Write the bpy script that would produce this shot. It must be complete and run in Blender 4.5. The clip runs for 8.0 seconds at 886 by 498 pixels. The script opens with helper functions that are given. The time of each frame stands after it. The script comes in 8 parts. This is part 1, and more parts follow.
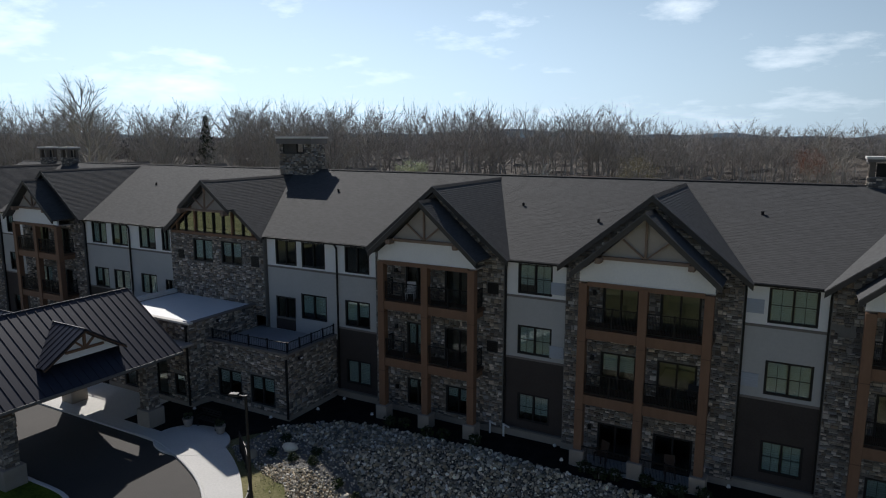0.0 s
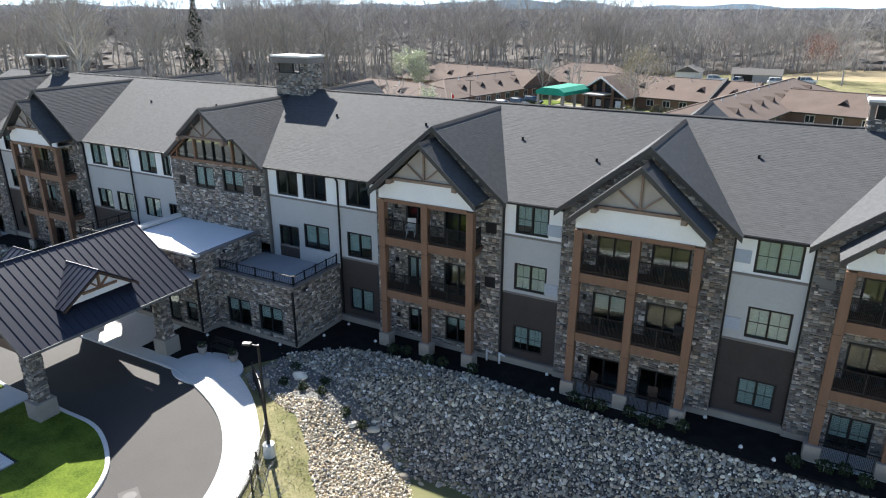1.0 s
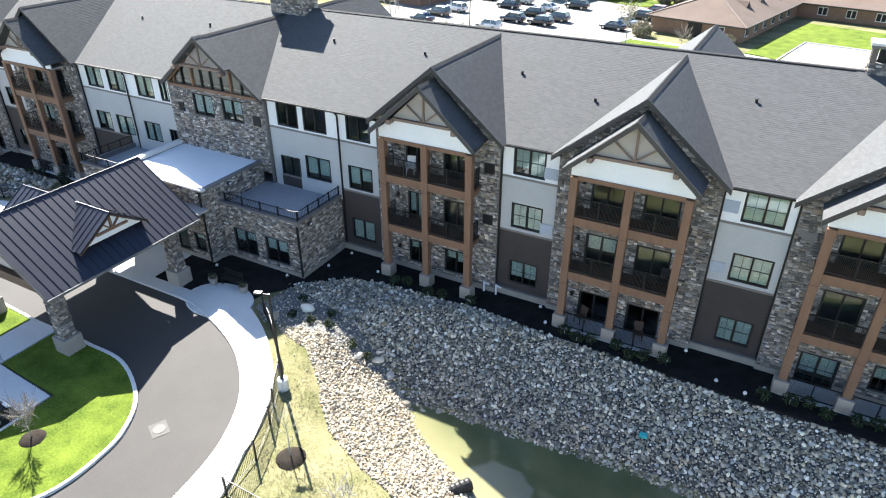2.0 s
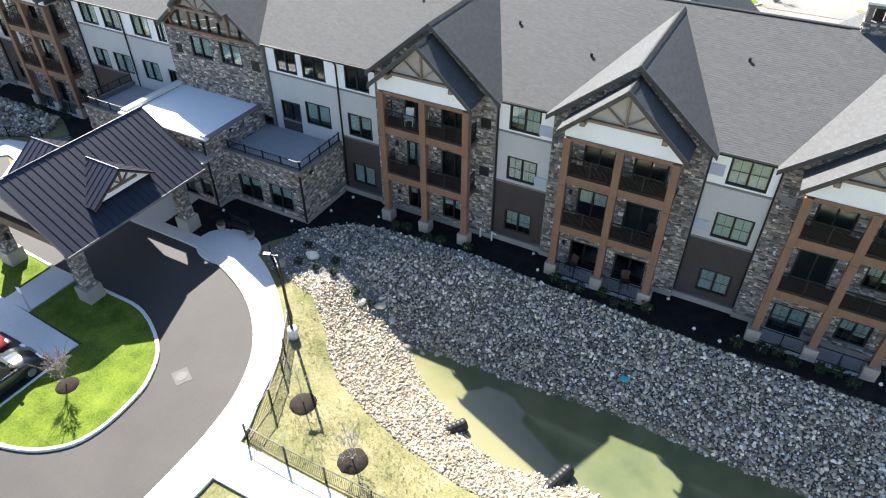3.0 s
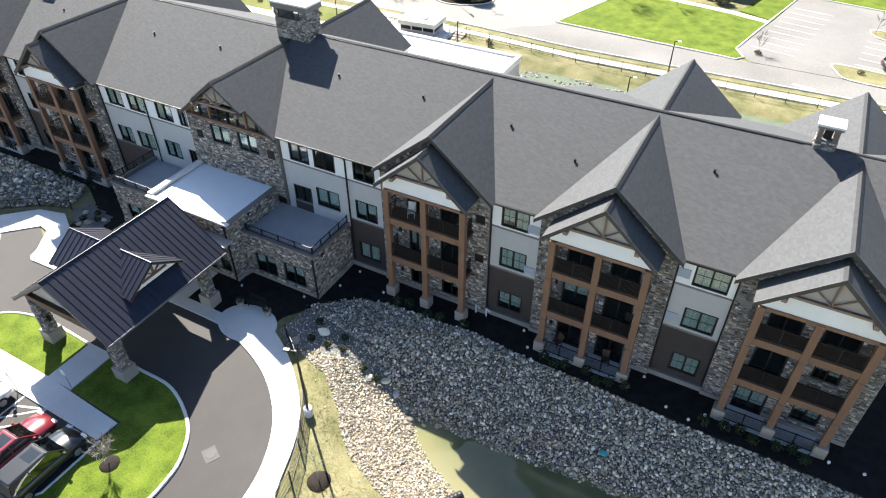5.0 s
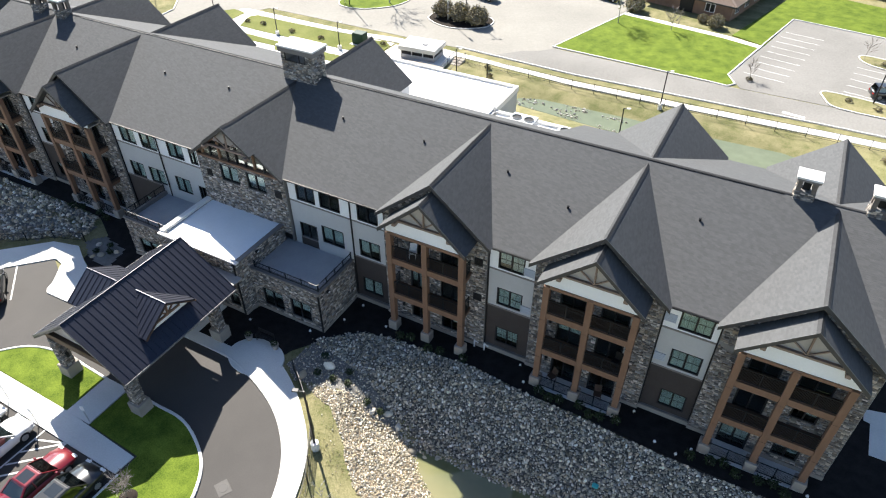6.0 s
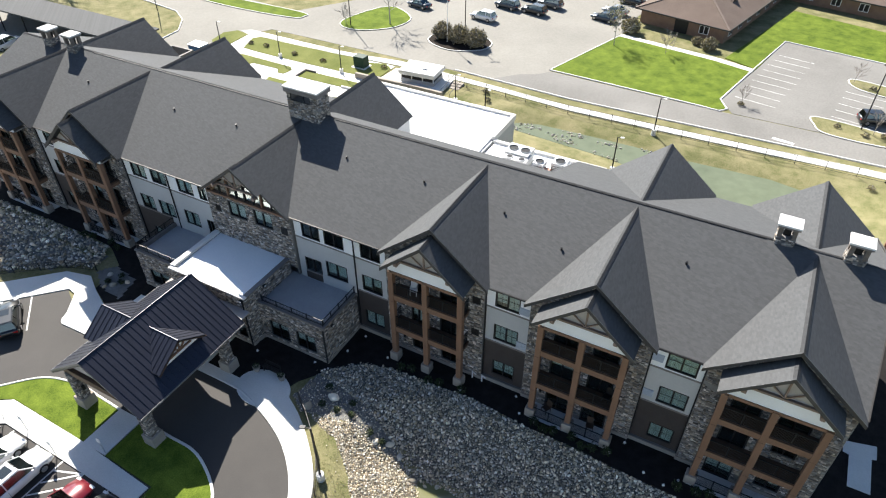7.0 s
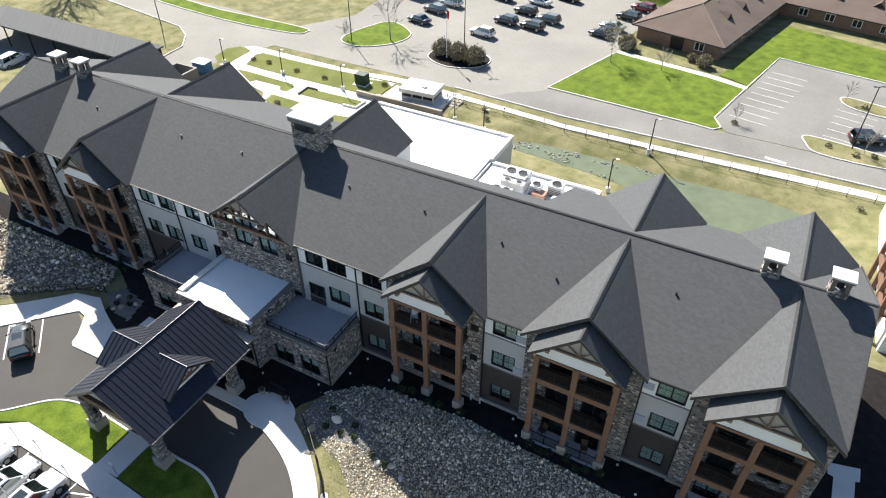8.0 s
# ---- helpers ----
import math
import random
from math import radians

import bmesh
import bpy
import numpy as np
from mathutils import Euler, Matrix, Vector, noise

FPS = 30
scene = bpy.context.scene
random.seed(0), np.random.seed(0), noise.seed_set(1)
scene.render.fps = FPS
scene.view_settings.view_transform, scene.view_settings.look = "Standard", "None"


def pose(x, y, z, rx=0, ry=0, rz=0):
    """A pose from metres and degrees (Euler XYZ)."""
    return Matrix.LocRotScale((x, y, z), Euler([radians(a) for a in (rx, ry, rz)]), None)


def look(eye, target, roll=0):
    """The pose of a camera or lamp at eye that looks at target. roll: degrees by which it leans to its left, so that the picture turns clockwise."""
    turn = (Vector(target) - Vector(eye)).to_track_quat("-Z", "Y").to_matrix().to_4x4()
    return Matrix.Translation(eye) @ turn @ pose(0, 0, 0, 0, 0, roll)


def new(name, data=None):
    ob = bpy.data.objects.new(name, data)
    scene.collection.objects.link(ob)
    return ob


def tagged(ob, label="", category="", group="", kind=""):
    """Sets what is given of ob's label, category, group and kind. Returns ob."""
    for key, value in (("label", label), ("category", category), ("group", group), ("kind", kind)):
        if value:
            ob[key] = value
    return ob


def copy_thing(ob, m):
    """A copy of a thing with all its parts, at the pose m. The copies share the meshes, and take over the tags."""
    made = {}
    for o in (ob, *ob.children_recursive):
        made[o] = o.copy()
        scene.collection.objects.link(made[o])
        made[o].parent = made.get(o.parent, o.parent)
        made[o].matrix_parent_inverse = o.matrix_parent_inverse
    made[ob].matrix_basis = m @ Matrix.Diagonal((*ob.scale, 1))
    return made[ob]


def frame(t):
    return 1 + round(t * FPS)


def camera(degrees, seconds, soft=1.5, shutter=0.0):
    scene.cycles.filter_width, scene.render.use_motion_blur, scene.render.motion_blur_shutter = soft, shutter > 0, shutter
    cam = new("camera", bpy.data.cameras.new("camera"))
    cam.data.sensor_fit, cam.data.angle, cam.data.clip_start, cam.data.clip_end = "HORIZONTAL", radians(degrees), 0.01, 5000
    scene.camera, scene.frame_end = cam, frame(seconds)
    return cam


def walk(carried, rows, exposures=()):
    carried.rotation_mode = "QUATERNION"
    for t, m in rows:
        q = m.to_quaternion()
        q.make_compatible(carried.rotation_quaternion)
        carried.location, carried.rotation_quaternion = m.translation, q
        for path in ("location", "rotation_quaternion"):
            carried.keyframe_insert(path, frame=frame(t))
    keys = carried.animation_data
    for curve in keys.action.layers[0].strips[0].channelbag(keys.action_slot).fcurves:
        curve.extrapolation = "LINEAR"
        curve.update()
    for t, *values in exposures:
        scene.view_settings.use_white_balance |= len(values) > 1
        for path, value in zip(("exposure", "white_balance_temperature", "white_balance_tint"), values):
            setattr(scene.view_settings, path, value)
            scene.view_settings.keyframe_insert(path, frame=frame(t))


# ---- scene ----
cam = camera(67.6, 8.0, soft=1.15)
METRES, EYE, TILT, LEAN, TURN = 27.0, 16.0, -9.6, 0.0, 28.7
ROWS = [
    (0.0, 0.0, 0.0, 0.0, -0.0, -0.0, 0.0),
    (0.5, 0.0002, -0.0113, 0.0624, -0.03, -5.22, 0.04),
    (1.0, -0.0017, -0.0215, 0.1228, -0.12, -10.44, 0.03),
    (1.5, -0.0016, -0.0282, 0.1873, -0.15, -15.61, 0.09),
    (2.0, -0.0019, -0.0354, 0.249, -0.2, -20.67, 0.08),
    (2.2, -0.0011, -0.0382, 0.2742, -0.2, -22.82, 0.09),
    (2.6, 0.0012, -0.0427, 0.3263, -0.205, -27.00, 0.13),
    (2.8, 0.0024, -0.0449, 0.3528, -0.21, -28.65, 0.16),
    (3.1, 0.0041, -0.0486, 0.3926, -0.21, -29.64, 0.19),
    (3.3, 0.0048, -0.0516, 0.4188, -0.21, -29.70, 0.21),
    (3.5, 0.0052, -0.0553, 0.4446, -0.21, -29.69, 0.23),
    (4.0, 0.0058, -0.066, 0.5074, -0.25, -29.69, 0.24),
    (4.5, 0.0054, -0.0758, 0.5705, -0.29, -29.71, 0.23),
    (6.0, 0.0026, -0.1072, 0.7601, -0.38, -29.65, 0.15),
    (6.5, 0.0022, -0.1169, 0.8244, -0.41, -29.66, 0.13),
    (7.0, 0.0025, -0.1268, 0.8877, -0.43, -29.65, 0.11),
    (7.5, 0.0024, -0.137, 0.9509, -0.45, -29.68, 0.1),
    (8.0, 0.0028, -0.144, 0.9889, -0.46, -29.66, 0.09),
]
EXPOSURES = [(0.0, -0.35, 6250, 11), (0.5, 0.15, 6250, 11), (1.0, 1.5, 6200, 9.5), (1.5, 2.3, 6150, 8), (2.0, 2.25, 6250, 8.5), (3.5, 1.97, 6400, 9.5), (4.5, 1.93, 6450, 9.5), (6.0, 1.57, 6450, 9), (8.0, 1.27, 6400, 8.5)]
walk(cam, [(t, pose(0, 0, EYE, TILT, LEAN, TURN) @ pose(METRES * x, METRES * y, METRES * z, 90 + pitch, roll, yaw)) for t, x, y, z, yaw, pitch, roll in ROWS], EXPOSURES)

# ---- light ----
SUN_WAY = Vector((-0.77, 0.64, 0)).normalized() * math.cos(radians(40.5)) + Vector((0, 0, math.sin(radians(40.5))))
sun = new("sun", bpy.data.lights.new("sun", "SUN"))
sun.data.energy, sun.data.angle, sun.data.color = 5.0, radians(0.5), (1.0, 0.94, 0.85)
sun.matrix_world = look((0, 0, 0), -SUN_WAY)

world = bpy.data.worlds.new("sky")
scene.world = world
world.use_nodes = True
wn, wl = world.node_tree.nodes, world.node_tree.links
wn.clear()
sky = wn.new("ShaderNodeTexSky")
sky.sky_type, sky.sun_disc = "NISHITA", False
sky.sun_elevation, sky.sun_rotation = radians(40.5), math.atan2(SUN_WAY.x, SUN_WAY.y)
sky.dust_density, sky.air_density, sky.ozone_density = 0.4, 1.0, 2.5
coords = wn.new("ShaderNodeTexCoord")
split = wn.new("ShaderNodeSeparateXYZ")
wl.new(coords.outputs["Generated"], split.inputs[0])
# thin flat clouds: noise laid on a plane overhead
zplus = wn.new("ShaderNodeMath")
zplus.operation, zplus.inputs[1].default_value = "ADD", 0.2
wl.new(split.outputs["Z"], zplus.inputs[0])
flat = wn.new("ShaderNodeVectorMath")
flat.operation = "DIVIDE"
wl.new(coords.outputs["Generated"], flat.inputs[0])
comb = wn.new("ShaderNodeCombineXYZ")
for k in range(3):
    wl.new(zplus.outputs[0], comb.inputs[k])
wl.new(comb.outputs[0], flat.inputs[1])
cl = wn.new("ShaderNodeTexNoise")
cl.inputs["Scale"].default_value, cl.inputs["Detail"].default_value, cl.inputs["Roughness"].default_value = 1.5, 9, 0.6
wl.new(flat.outputs[0], cl.inputs["Vector"])
ramp = wn.new("ShaderNodeValToRGB")
ramp.color_ramp.elements[0].position, ramp.color_ramp.elements[1].position = 0.555, 0.70
wl.new(cl.outputs["Fac"], ramp.inputs[0])
mixc = wn.new("ShaderNodeMix")
mixc.data_type = "RGBA"
mixc.inputs["B"].default_value = (30.0, 30.0, 30.0, 1)
dim = wn.new("ShaderNodeMath")
dim.operation, dim.inputs[1].default_value = "MULTIPLY", 0.8
wl.new(ramp.outputs["Color"], dim.inputs[0])
# clouds thin out overhead
overhead = wn.new("ShaderNodeMapRange")
overhead.inputs["From Min"].default_value, overhead.inputs["From Max"].default_value = 0.22, 0.45
overhead.inputs["To Min"].default_value, overhead.inputs["To Max"].default_value = 1.0, 0.0
wl.new(split.outputs["Z"], overhead.inputs["Value"])
thin = wn.new("ShaderNodeMath")
thin.operation = "MULTIPLY"
wl.new(dim.outputs[0], thin.inputs[0])
wl.new(overhead.outputs[0], thin.inputs[1])
wl.new(thin.outputs[0], mixc.inputs["Factor"])
deep = wn.new("ShaderNodeVectorMath")
deep.operation = "MULTIPLY"
deep.inputs[1].default_value = (0.64, 0.80, 0.97)
wl.new(sky.outputs[0], deep.inputs[0])
wl.new(deep.outputs[0], mixc.inputs["A"])
bg = wn.new("ShaderNodeBackground")
bg.inputs["Strength"].default_value = 0.05
# pale haze towards the horizon
low_sky = wn.new("ShaderNodeMapRange")
low_sky.inputs["From Min"].default_value, low_sky.inputs["From Max"].default_value = 0.42, -0.02
low_sky.inputs["To Min"].default_value, low_sky.inputs["To Max"].default_value = 0.0, 0.85
wl.new(split.outputs["Z"], low_sky.inputs["Value"])
hazy = wn.new("ShaderNodeMix")
hazy.data_type = "RGBA"
wl.new(low_sky.outputs[0], hazy.inputs["Factor"])
wl.new(mixc.outputs["Result"], hazy.inputs["A"])
# the bright veil that thin haze spreads round the sun
towards = wn.new("ShaderNodeVectorMath")
towards.operation = "DOT_PRODUCT"
towards.inputs[1].default_value = tuple(SUN_WAY)
wl.new(coords.outputs["Generated"], towards.inputs[0])
above = wn.new("ShaderNodeMath")
above.operation, above.inputs[1].default_value = "MAXIMUM", 0.0
wl.new(towards.outputs["Value"], above.inputs[0])
# low haze is brighter on the sun's side
forward = wn.new("ShaderNodeMath")
forward.operation, forward.inputs[1].default_value = "POWER", 2.0
wl.new(above.outputs[0], forward.inputs[0])
gain = wn.new("ShaderNodeMath")
gain.operation, gain.inputs[1].default_value, gain.inputs[2].default_value = "MULTIPLY_ADD", 3.25, 1.0
wl.new(forward.outputs[0], gain.inputs[0])
haze = wn.new("ShaderNodeVectorMath")
haze.operation = "SCALE"
haze.inputs[0].default_value = (8.4, 10.6, 12.3)
wl.new(gain.outputs[0], haze.inputs["Scale"])
wl.new(haze.outputs[0], hazy.inputs["B"])
veil = wn.new("ShaderNodeMath")
veil.operation, veil.inputs[1].default_value = "POWER", 16.0
wl.new(above.outputs[0], veil.inputs[0])
glow = wn.new("ShaderNodeVectorMath")
glow.operation = "SCALE"
glow.inputs[0].default_value = (11.0, 10.4, 10.0)
wl.new(veil.outputs[0], glow.inputs["Scale"])
total = wn.new("ShaderNodeVectorMath")
total.operation = "ADD"
wl.new(hazy.outputs["Result"], total.inputs[0])
wl.new(glow.outputs[0], total.inputs[1])
wl.new(total.outputs[0], bg.inputs["Color"])
wout = wn.new("ShaderNodeOutputWorld")
wl.new(bg.outputs[0], wout.inputs[0])

# ---- materials ----
def surface(name, dark, light, scale=1.0, rough=0.8, bump=0.0, fine=18.0, metal=0.0, spec=0.3, coat=0.0, stretch=(1, 1, 1), contrast=(0.3, 0.7), pieces="", spread=0.0, tones=()):
    """A worn surface: two colours mixed by broad and fine noise, fine relief, and a shift of tone from piece to piece."""
    m = bpy.data.materials.new(name)
    m.use_nodes = True
    n, l = m.node_tree.nodes, m.node_tree.links
    b = n["Principled BSDF"]
    tc = n.new("ShaderNodeTexCoord")
    mp = n.new("ShaderNodeMapping")
    mp.inputs["Scale"].default_value = stretch
    l.new(tc.outputs["Object"], mp.inputs[0])
    broad, grain = n.new("ShaderNodeTexNoise"), n.new("ShaderNodeTexNoise")
    for t, s, d in ((broad, scale, 5), (grain, scale * fine, 3)):
        t.inputs["Scale"].default_value, t.inputs["Detail"].default_value, t.inputs["Roughness"].default_value = s, d, 0.6
        l.new(mp.outputs[0], t.inputs["Vector"])
    both = n.new("ShaderNodeMath")
    both.operation = "MULTIPLY_ADD"
    both.inputs[1].default_value = 0.45
    l.new(grain.outputs["Fac"], both.inputs[0])
    half = n.new("ShaderNodeMath")
    half.operation, half.inputs[1].default_value = "MULTIPLY", 0.55
    l.new(broad.outputs["Fac"], half.inputs[0])
    l.new(half.outputs[0], both.inputs[2])
    r = n.new("ShaderNodeValToRGB")
    r.color_ramp.elements[0].position, r.color_ramp.elements[1].position = contrast
    r.color_ramp.elements[0].color, r.color_ramp.elements[1].color = (*dark, 1), (*light, 1)
    l.new(both.outputs[0], r.inputs[0])
    col = r.outputs["Color"]
    if pieces:
        if pieces == "island":
            src = n.new("ShaderNodeNewGeometry").outputs["Random Per Island"]
        else:
            src = n.new("ShaderNodeObjectInfo").outputs["Random"]
        vr = n.new("ShaderNodeMapRange")
        vr.inputs["To Min"].default_value, vr.inputs["To Max"].default_value = 1 - spread, 1 + spread
        l.new(src, vr.inputs["Value"])
        hsv = n.new("ShaderNodeHueSaturation")
        l.new(vr.outputs[0], hsv.inputs["Value"])
        l.new(col, hsv.inputs["Color"])
        warm = n.new("ShaderNodeMath")
        warm.operation, warm.inputs[1].default_value = "MULTIPLY", 7.31
        l.new(src, warm.inputs[0])
        frac = n.new("ShaderNodeMath")
        frac.operation = "FRACT"
        l.new(warm.outputs[0], frac.inputs[0])
        sr = n.new("ShaderNodeMapRange")
        sr.inputs["To Min"].default_value, sr.inputs["To Max"].default_value = 0.3, 1.5
        l.new(frac.outputs[0], sr.inputs["Value"])
        l.new(sr.outputs[0], hsv.inputs["Saturation"])
        col = hsv.outputs["Color"]
        if tones:
            pick = n.new("ShaderNodeMath")
            pick.operation, pick.inputs[1].default_value = "MULTIPLY", 13.7
            l.new(src, pick.inputs[0])
            part_of = n.new("ShaderNodeMath")
            part_of.operation = "FRACT"
            l.new(pick.outputs[0], part_of.inputs[0])
            tr = n.new("ShaderNodeValToRGB")
            tr.color_ramp.interpolation = "CONSTANT"
            for k, c in enumerate(tones):
                e = tr.color_ramp.elements[k] if k < 2 else tr.color_ramp.elements.new(k / len(tones))
                e.position, e.color = k / len(tones), (*c, 1)
            l.new(part_of.outputs[0], tr.inputs[0])
            mul = n.new("ShaderNodeMix")
            mul.data_type, mul.blend_type = "RGBA", "MULTIPLY"
            mul.inputs["Factor"].default_value = 1.0
            l.new(col, mul.inputs["A"])
            l.new(tr.outputs["Color"], mul.inputs["B"])
            col = mul.outputs["Result"]
    l.new(col, b.inputs["Base Color"])
    b.inputs["Roughness"].default_value, b.inputs["Metallic"].default_value = rough, metal
    b.inputs["Specular IOR Level"].default_value, b.inputs["Coat Weight"].default_value = spec, coat
    if bump:
        bp = n.new("ShaderNodeBump")
        bp.inputs["Strength"].default_value, bp.inputs["Distance"].default_value = 1.0, bump
        l.new(both.outputs[0], bp.inputs["Height"])
        l.new(bp.outputs[0], b.inputs["Normal"])
    return m


def shingled(m, rise):
    """Gives every shingle tab its own tone: rows by height, tabs along the row."""
    n, l = m.node_tree.nodes, m.node_tree.links
    b = n["Principled BSDF"]
    old = b.inputs["Base Color"].links[0].from_socket
    tc, sp = n.new("ShaderNodeTexCoord"), n.new("ShaderNodeSeparateXYZ")
    l.new(tc.outputs["Object"], sp.inputs[0])

    def calc(op, a, c):
        k = n.new("ShaderNodeMath")
        k.operation = op
        for i, v in enumerate((a, c)):
            if isinstance(v, (int, float)):
                k.inputs[i].default_value = v
            else:
                l.new(v, k.inputs[i])
        return k.outputs[0]

    course = calc("FLOOR", calc("DIVIDE", sp.outputs["Z"], rise), 0)
    along = calc("ADD", calc("ADD", sp.outputs["X"], sp.outputs["Y"]), calc("MULTIPLY", course, 0.137))
    tab = calc("FLOOR", calc("DIVIDE", along, 0.26), 0)
    pair = n.new("ShaderNodeCombineXYZ")
    l.new(tab, pair.inputs[0])
    l.new(course, pair.inputs[1])
    noise = n.new("ShaderNodeTexWhiteNoise")
    noise.noise_dimensions = "2D"
    l.new(pair.outputs[0], noise.inputs["Vector"])
    rng = n.new("ShaderNodeMapRange")
    rng.inputs["To Min"].default_value, rng.inputs["To Max"].default_value = 0.91, 1.09
    l.new(noise.outputs["Value"], rng.inputs["Value"])
    hsv = n.new("ShaderNodeHueSaturation")
    l.new(old, hsv.inputs["Color"])
    l.new(rng.outputs[0], hsv.inputs["Value"])
    l.new(hsv.outputs["Color"], b.inputs["Base Color"])
    return m


def glass(name, tint=(0.82, 0.88, 0.87), mirror=0.03):
    m = bpy.data.materials.new(name)
    m.use_nodes = True
    n, l = m.node_tree.nodes, m.node_tree.links
    n.clear()
    out, mix = n.new("ShaderNodeOutputMaterial"), n.new("ShaderNodeMixShader")
    clear, gloss, fres, add = n.new("ShaderNodeBsdfTransparent"), n.new("ShaderNodeBsdfGlossy"), n.new("ShaderNodeLayerWeight"), n.new("ShaderNodeMath")
    clear.inputs[0].default_value = (*tint, 1)
    gloss.inputs["Roughness"].default_value, gloss.inputs["Color"].default_value = 0.01, (0.9, 0.97, 0.95, 1)
    fres.inputs["Blend"].default_value = 0.5
    steep = n.new("ShaderNodeMath")
    steep.operation, steep.inputs[1].default_value = "POWER", 5.0
    l.new(fres.outputs["Facing"], steep.inputs[0])
    add.operation, add.inputs[1].default_value, add.use_clamp = "ADD", mirror + 0.035, True
    l.new(steep.outputs[0], add.inputs[0])
    l.new(add.outputs[0], mix.inputs[0])
    l.new(clear.outputs[0], mix.inputs[1])
    l.new(gloss.outputs[0], mix.inputs[2])
    l.new(mix.outputs[0], out.inputs[0])
    return m


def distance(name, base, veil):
    """A far backdrop: the haze before it is put in as an even glow."""
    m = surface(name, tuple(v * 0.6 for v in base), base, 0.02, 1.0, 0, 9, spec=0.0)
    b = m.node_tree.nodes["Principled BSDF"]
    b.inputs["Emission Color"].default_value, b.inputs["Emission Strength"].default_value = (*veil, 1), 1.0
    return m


M = {}
STONE_TONES = ((0.85, 0.83, 0.80), (0.54, 0.53, 0.53), (0.74, 0.66, 0.58), (0.34, 0.33, 0.335), (1.5, 1.45, 1.38), (0.74, 0.76, 0.79), (0.50, 0.45, 0.41), (1.12, 1.05, 0.96), (0.42, 0.41, 0.41))
ROCK_TONES = ((1.0, 0.95, 0.86), (0.50, 0.49, 0.46), (1.35, 1.29, 1.18), (0.36, 0.355, 0.34), (0.97, 0.86, 0.71), (0.93, 0.94, 0.92), (0.66, 0.59, 0.49), (1.8, 1.75, 1.65), (0.72, 0.71, 0.64), (0.44, 0.43, 0.42))
M["shingle"] = shingled(surface("shingle", (0.0712, 0.0725, 0.0748), (0.0922, 0.0938, 0.0968), 6, 0.85, 0.005, 4, stretch=(0.5, 1, 1), contrast=(0.28, 0.72), spec=0.22), 0.054)
M["gable_shingle"] = shingled(surface("gable_shingle", (0.0712, 0.0725, 0.0748), (0.0922, 0.0938, 0.0968), 6, 0.85, 0.005, 4, stretch=(1, 0.5, 1), contrast=(0.28, 0.72), spec=0.22), 0.0924)
M["ridge_cap"] = surface("ridge_cap", (0.035, 0.035, 0.037), (0.062, 0.062, 0.064), 3, 0.9, 0.004)
M["seam_metal"] = surface("seam_metal", (0.022, 0.024, 0.036), (0.033, 0.036, 0.052), 0.8, 0.4, 0.0005, 10, metal=0.3, spec=0.5)
M["mortar"] = surface("mortar", (0.14, 0.135, 0.13), (0.23, 0.222, 0.212), 2, 0.95, 0.006)
M["stone"] = surface("stone", (0.245, 0.222, 0.200), (0.48, 0.446, 0.408), 3, 0.88, 0.012, 9, pieces="island", spread=0.3, tones=STONE_TONES)
M["stone_piece"] = surface("stone_piece", (0.245, 0.222, 0.200), (0.48, 0.446, 0.408), 3, 0.88, 0.012, 9, pieces="object", spread=0.3, tones=STONE_TONES)
M["white_panel"] = surface("white_panel", (0.72, 0.73, 0.74), (0.83, 0.83, 0.83), 0.6, 0.6, 0.001)
M["grey_siding"] = surface("grey_siding", (0.40, 0.405, 0.41), (0.47, 0.475, 0.48), 0.5, 0.7, 0.001)
M["brown_siding"] = surface("brown_siding", (0.042, 0.035, 0.034), (0.062, 0.053, 0.051), 0.6, 0.7, 0.001)
M["trim"] = surface("trim", (0.16, 0.145, 0.135), (0.21, 0.19, 0.18), 1, 0.7)
M["timber"] = surface("timber", (0.158, 0.089, 0.056), (0.230, 0.134, 0.088), 1.2, 0.65, 0.003, 14, stretch=(4, 4, 0.7))
M["dark_timber"] = surface("dark_timber", (0.07, 0.042, 0.03), (0.12, 0.075, 0.05), 1.2, 0.7, 0.003, 14)
M["beige_panel"] = surface("beige_panel", (0.35, 0.32, 0.30), (0.44, 0.41, 0.38), 1, 0.7)
M["fascia"] = surface("fascia", (0.05, 0.047, 0.045), (0.075, 0.07, 0.067), 1.5, 0.6)
M["black_metal"] = surface("black_metal", (0.012, 0.012, 0.013), (0.022, 0.022, 0.024), 4, 0.45, metal=0.3)
M["frame_black"] = surface("frame_black", (0.010, 0.010, 0.011), (0.018, 0.018, 0.02), 3, 0.5)
M["glass"] = glass("glass")
M["gable_glass"] = glass("gable_glass", (0.75, 0.8, 0.78), 0.3)
M["drip_metal"] = surface("drip_metal", (0.11, 0.11, 0.112), (0.17, 0.17, 0.172), 3, 0.6)
M["muntin"] = surface("muntin", (0.030, 0.032, 0.033), (0.050, 0.053, 0.054), 4, 0.5)
M["car_glass"] = glass("car_glass", (0.10, 0.12, 0.12), 0.1)
M["blind"] = surface("blind", (0.45, 0.50, 0.505), (0.58, 0.63, 0.635), 2, 0.8, 0, stretch=(1, 1, 14))
M["interior"] = surface("interior", (0.30, 0.28, 0.25), (0.38, 0.36, 0.33), 0.7, 0.9)
M["concrete"] = surface("concrete", (0.58, 0.57, 0.545), (0.74, 0.725, 0.695), 0.35, 0.85, 0.002, 25)
M["pedestal"] = surface("pedestal", (0.27, 0.238, 0.205), (0.37, 0.328, 0.285), 1.2, 0.9, 0.004)
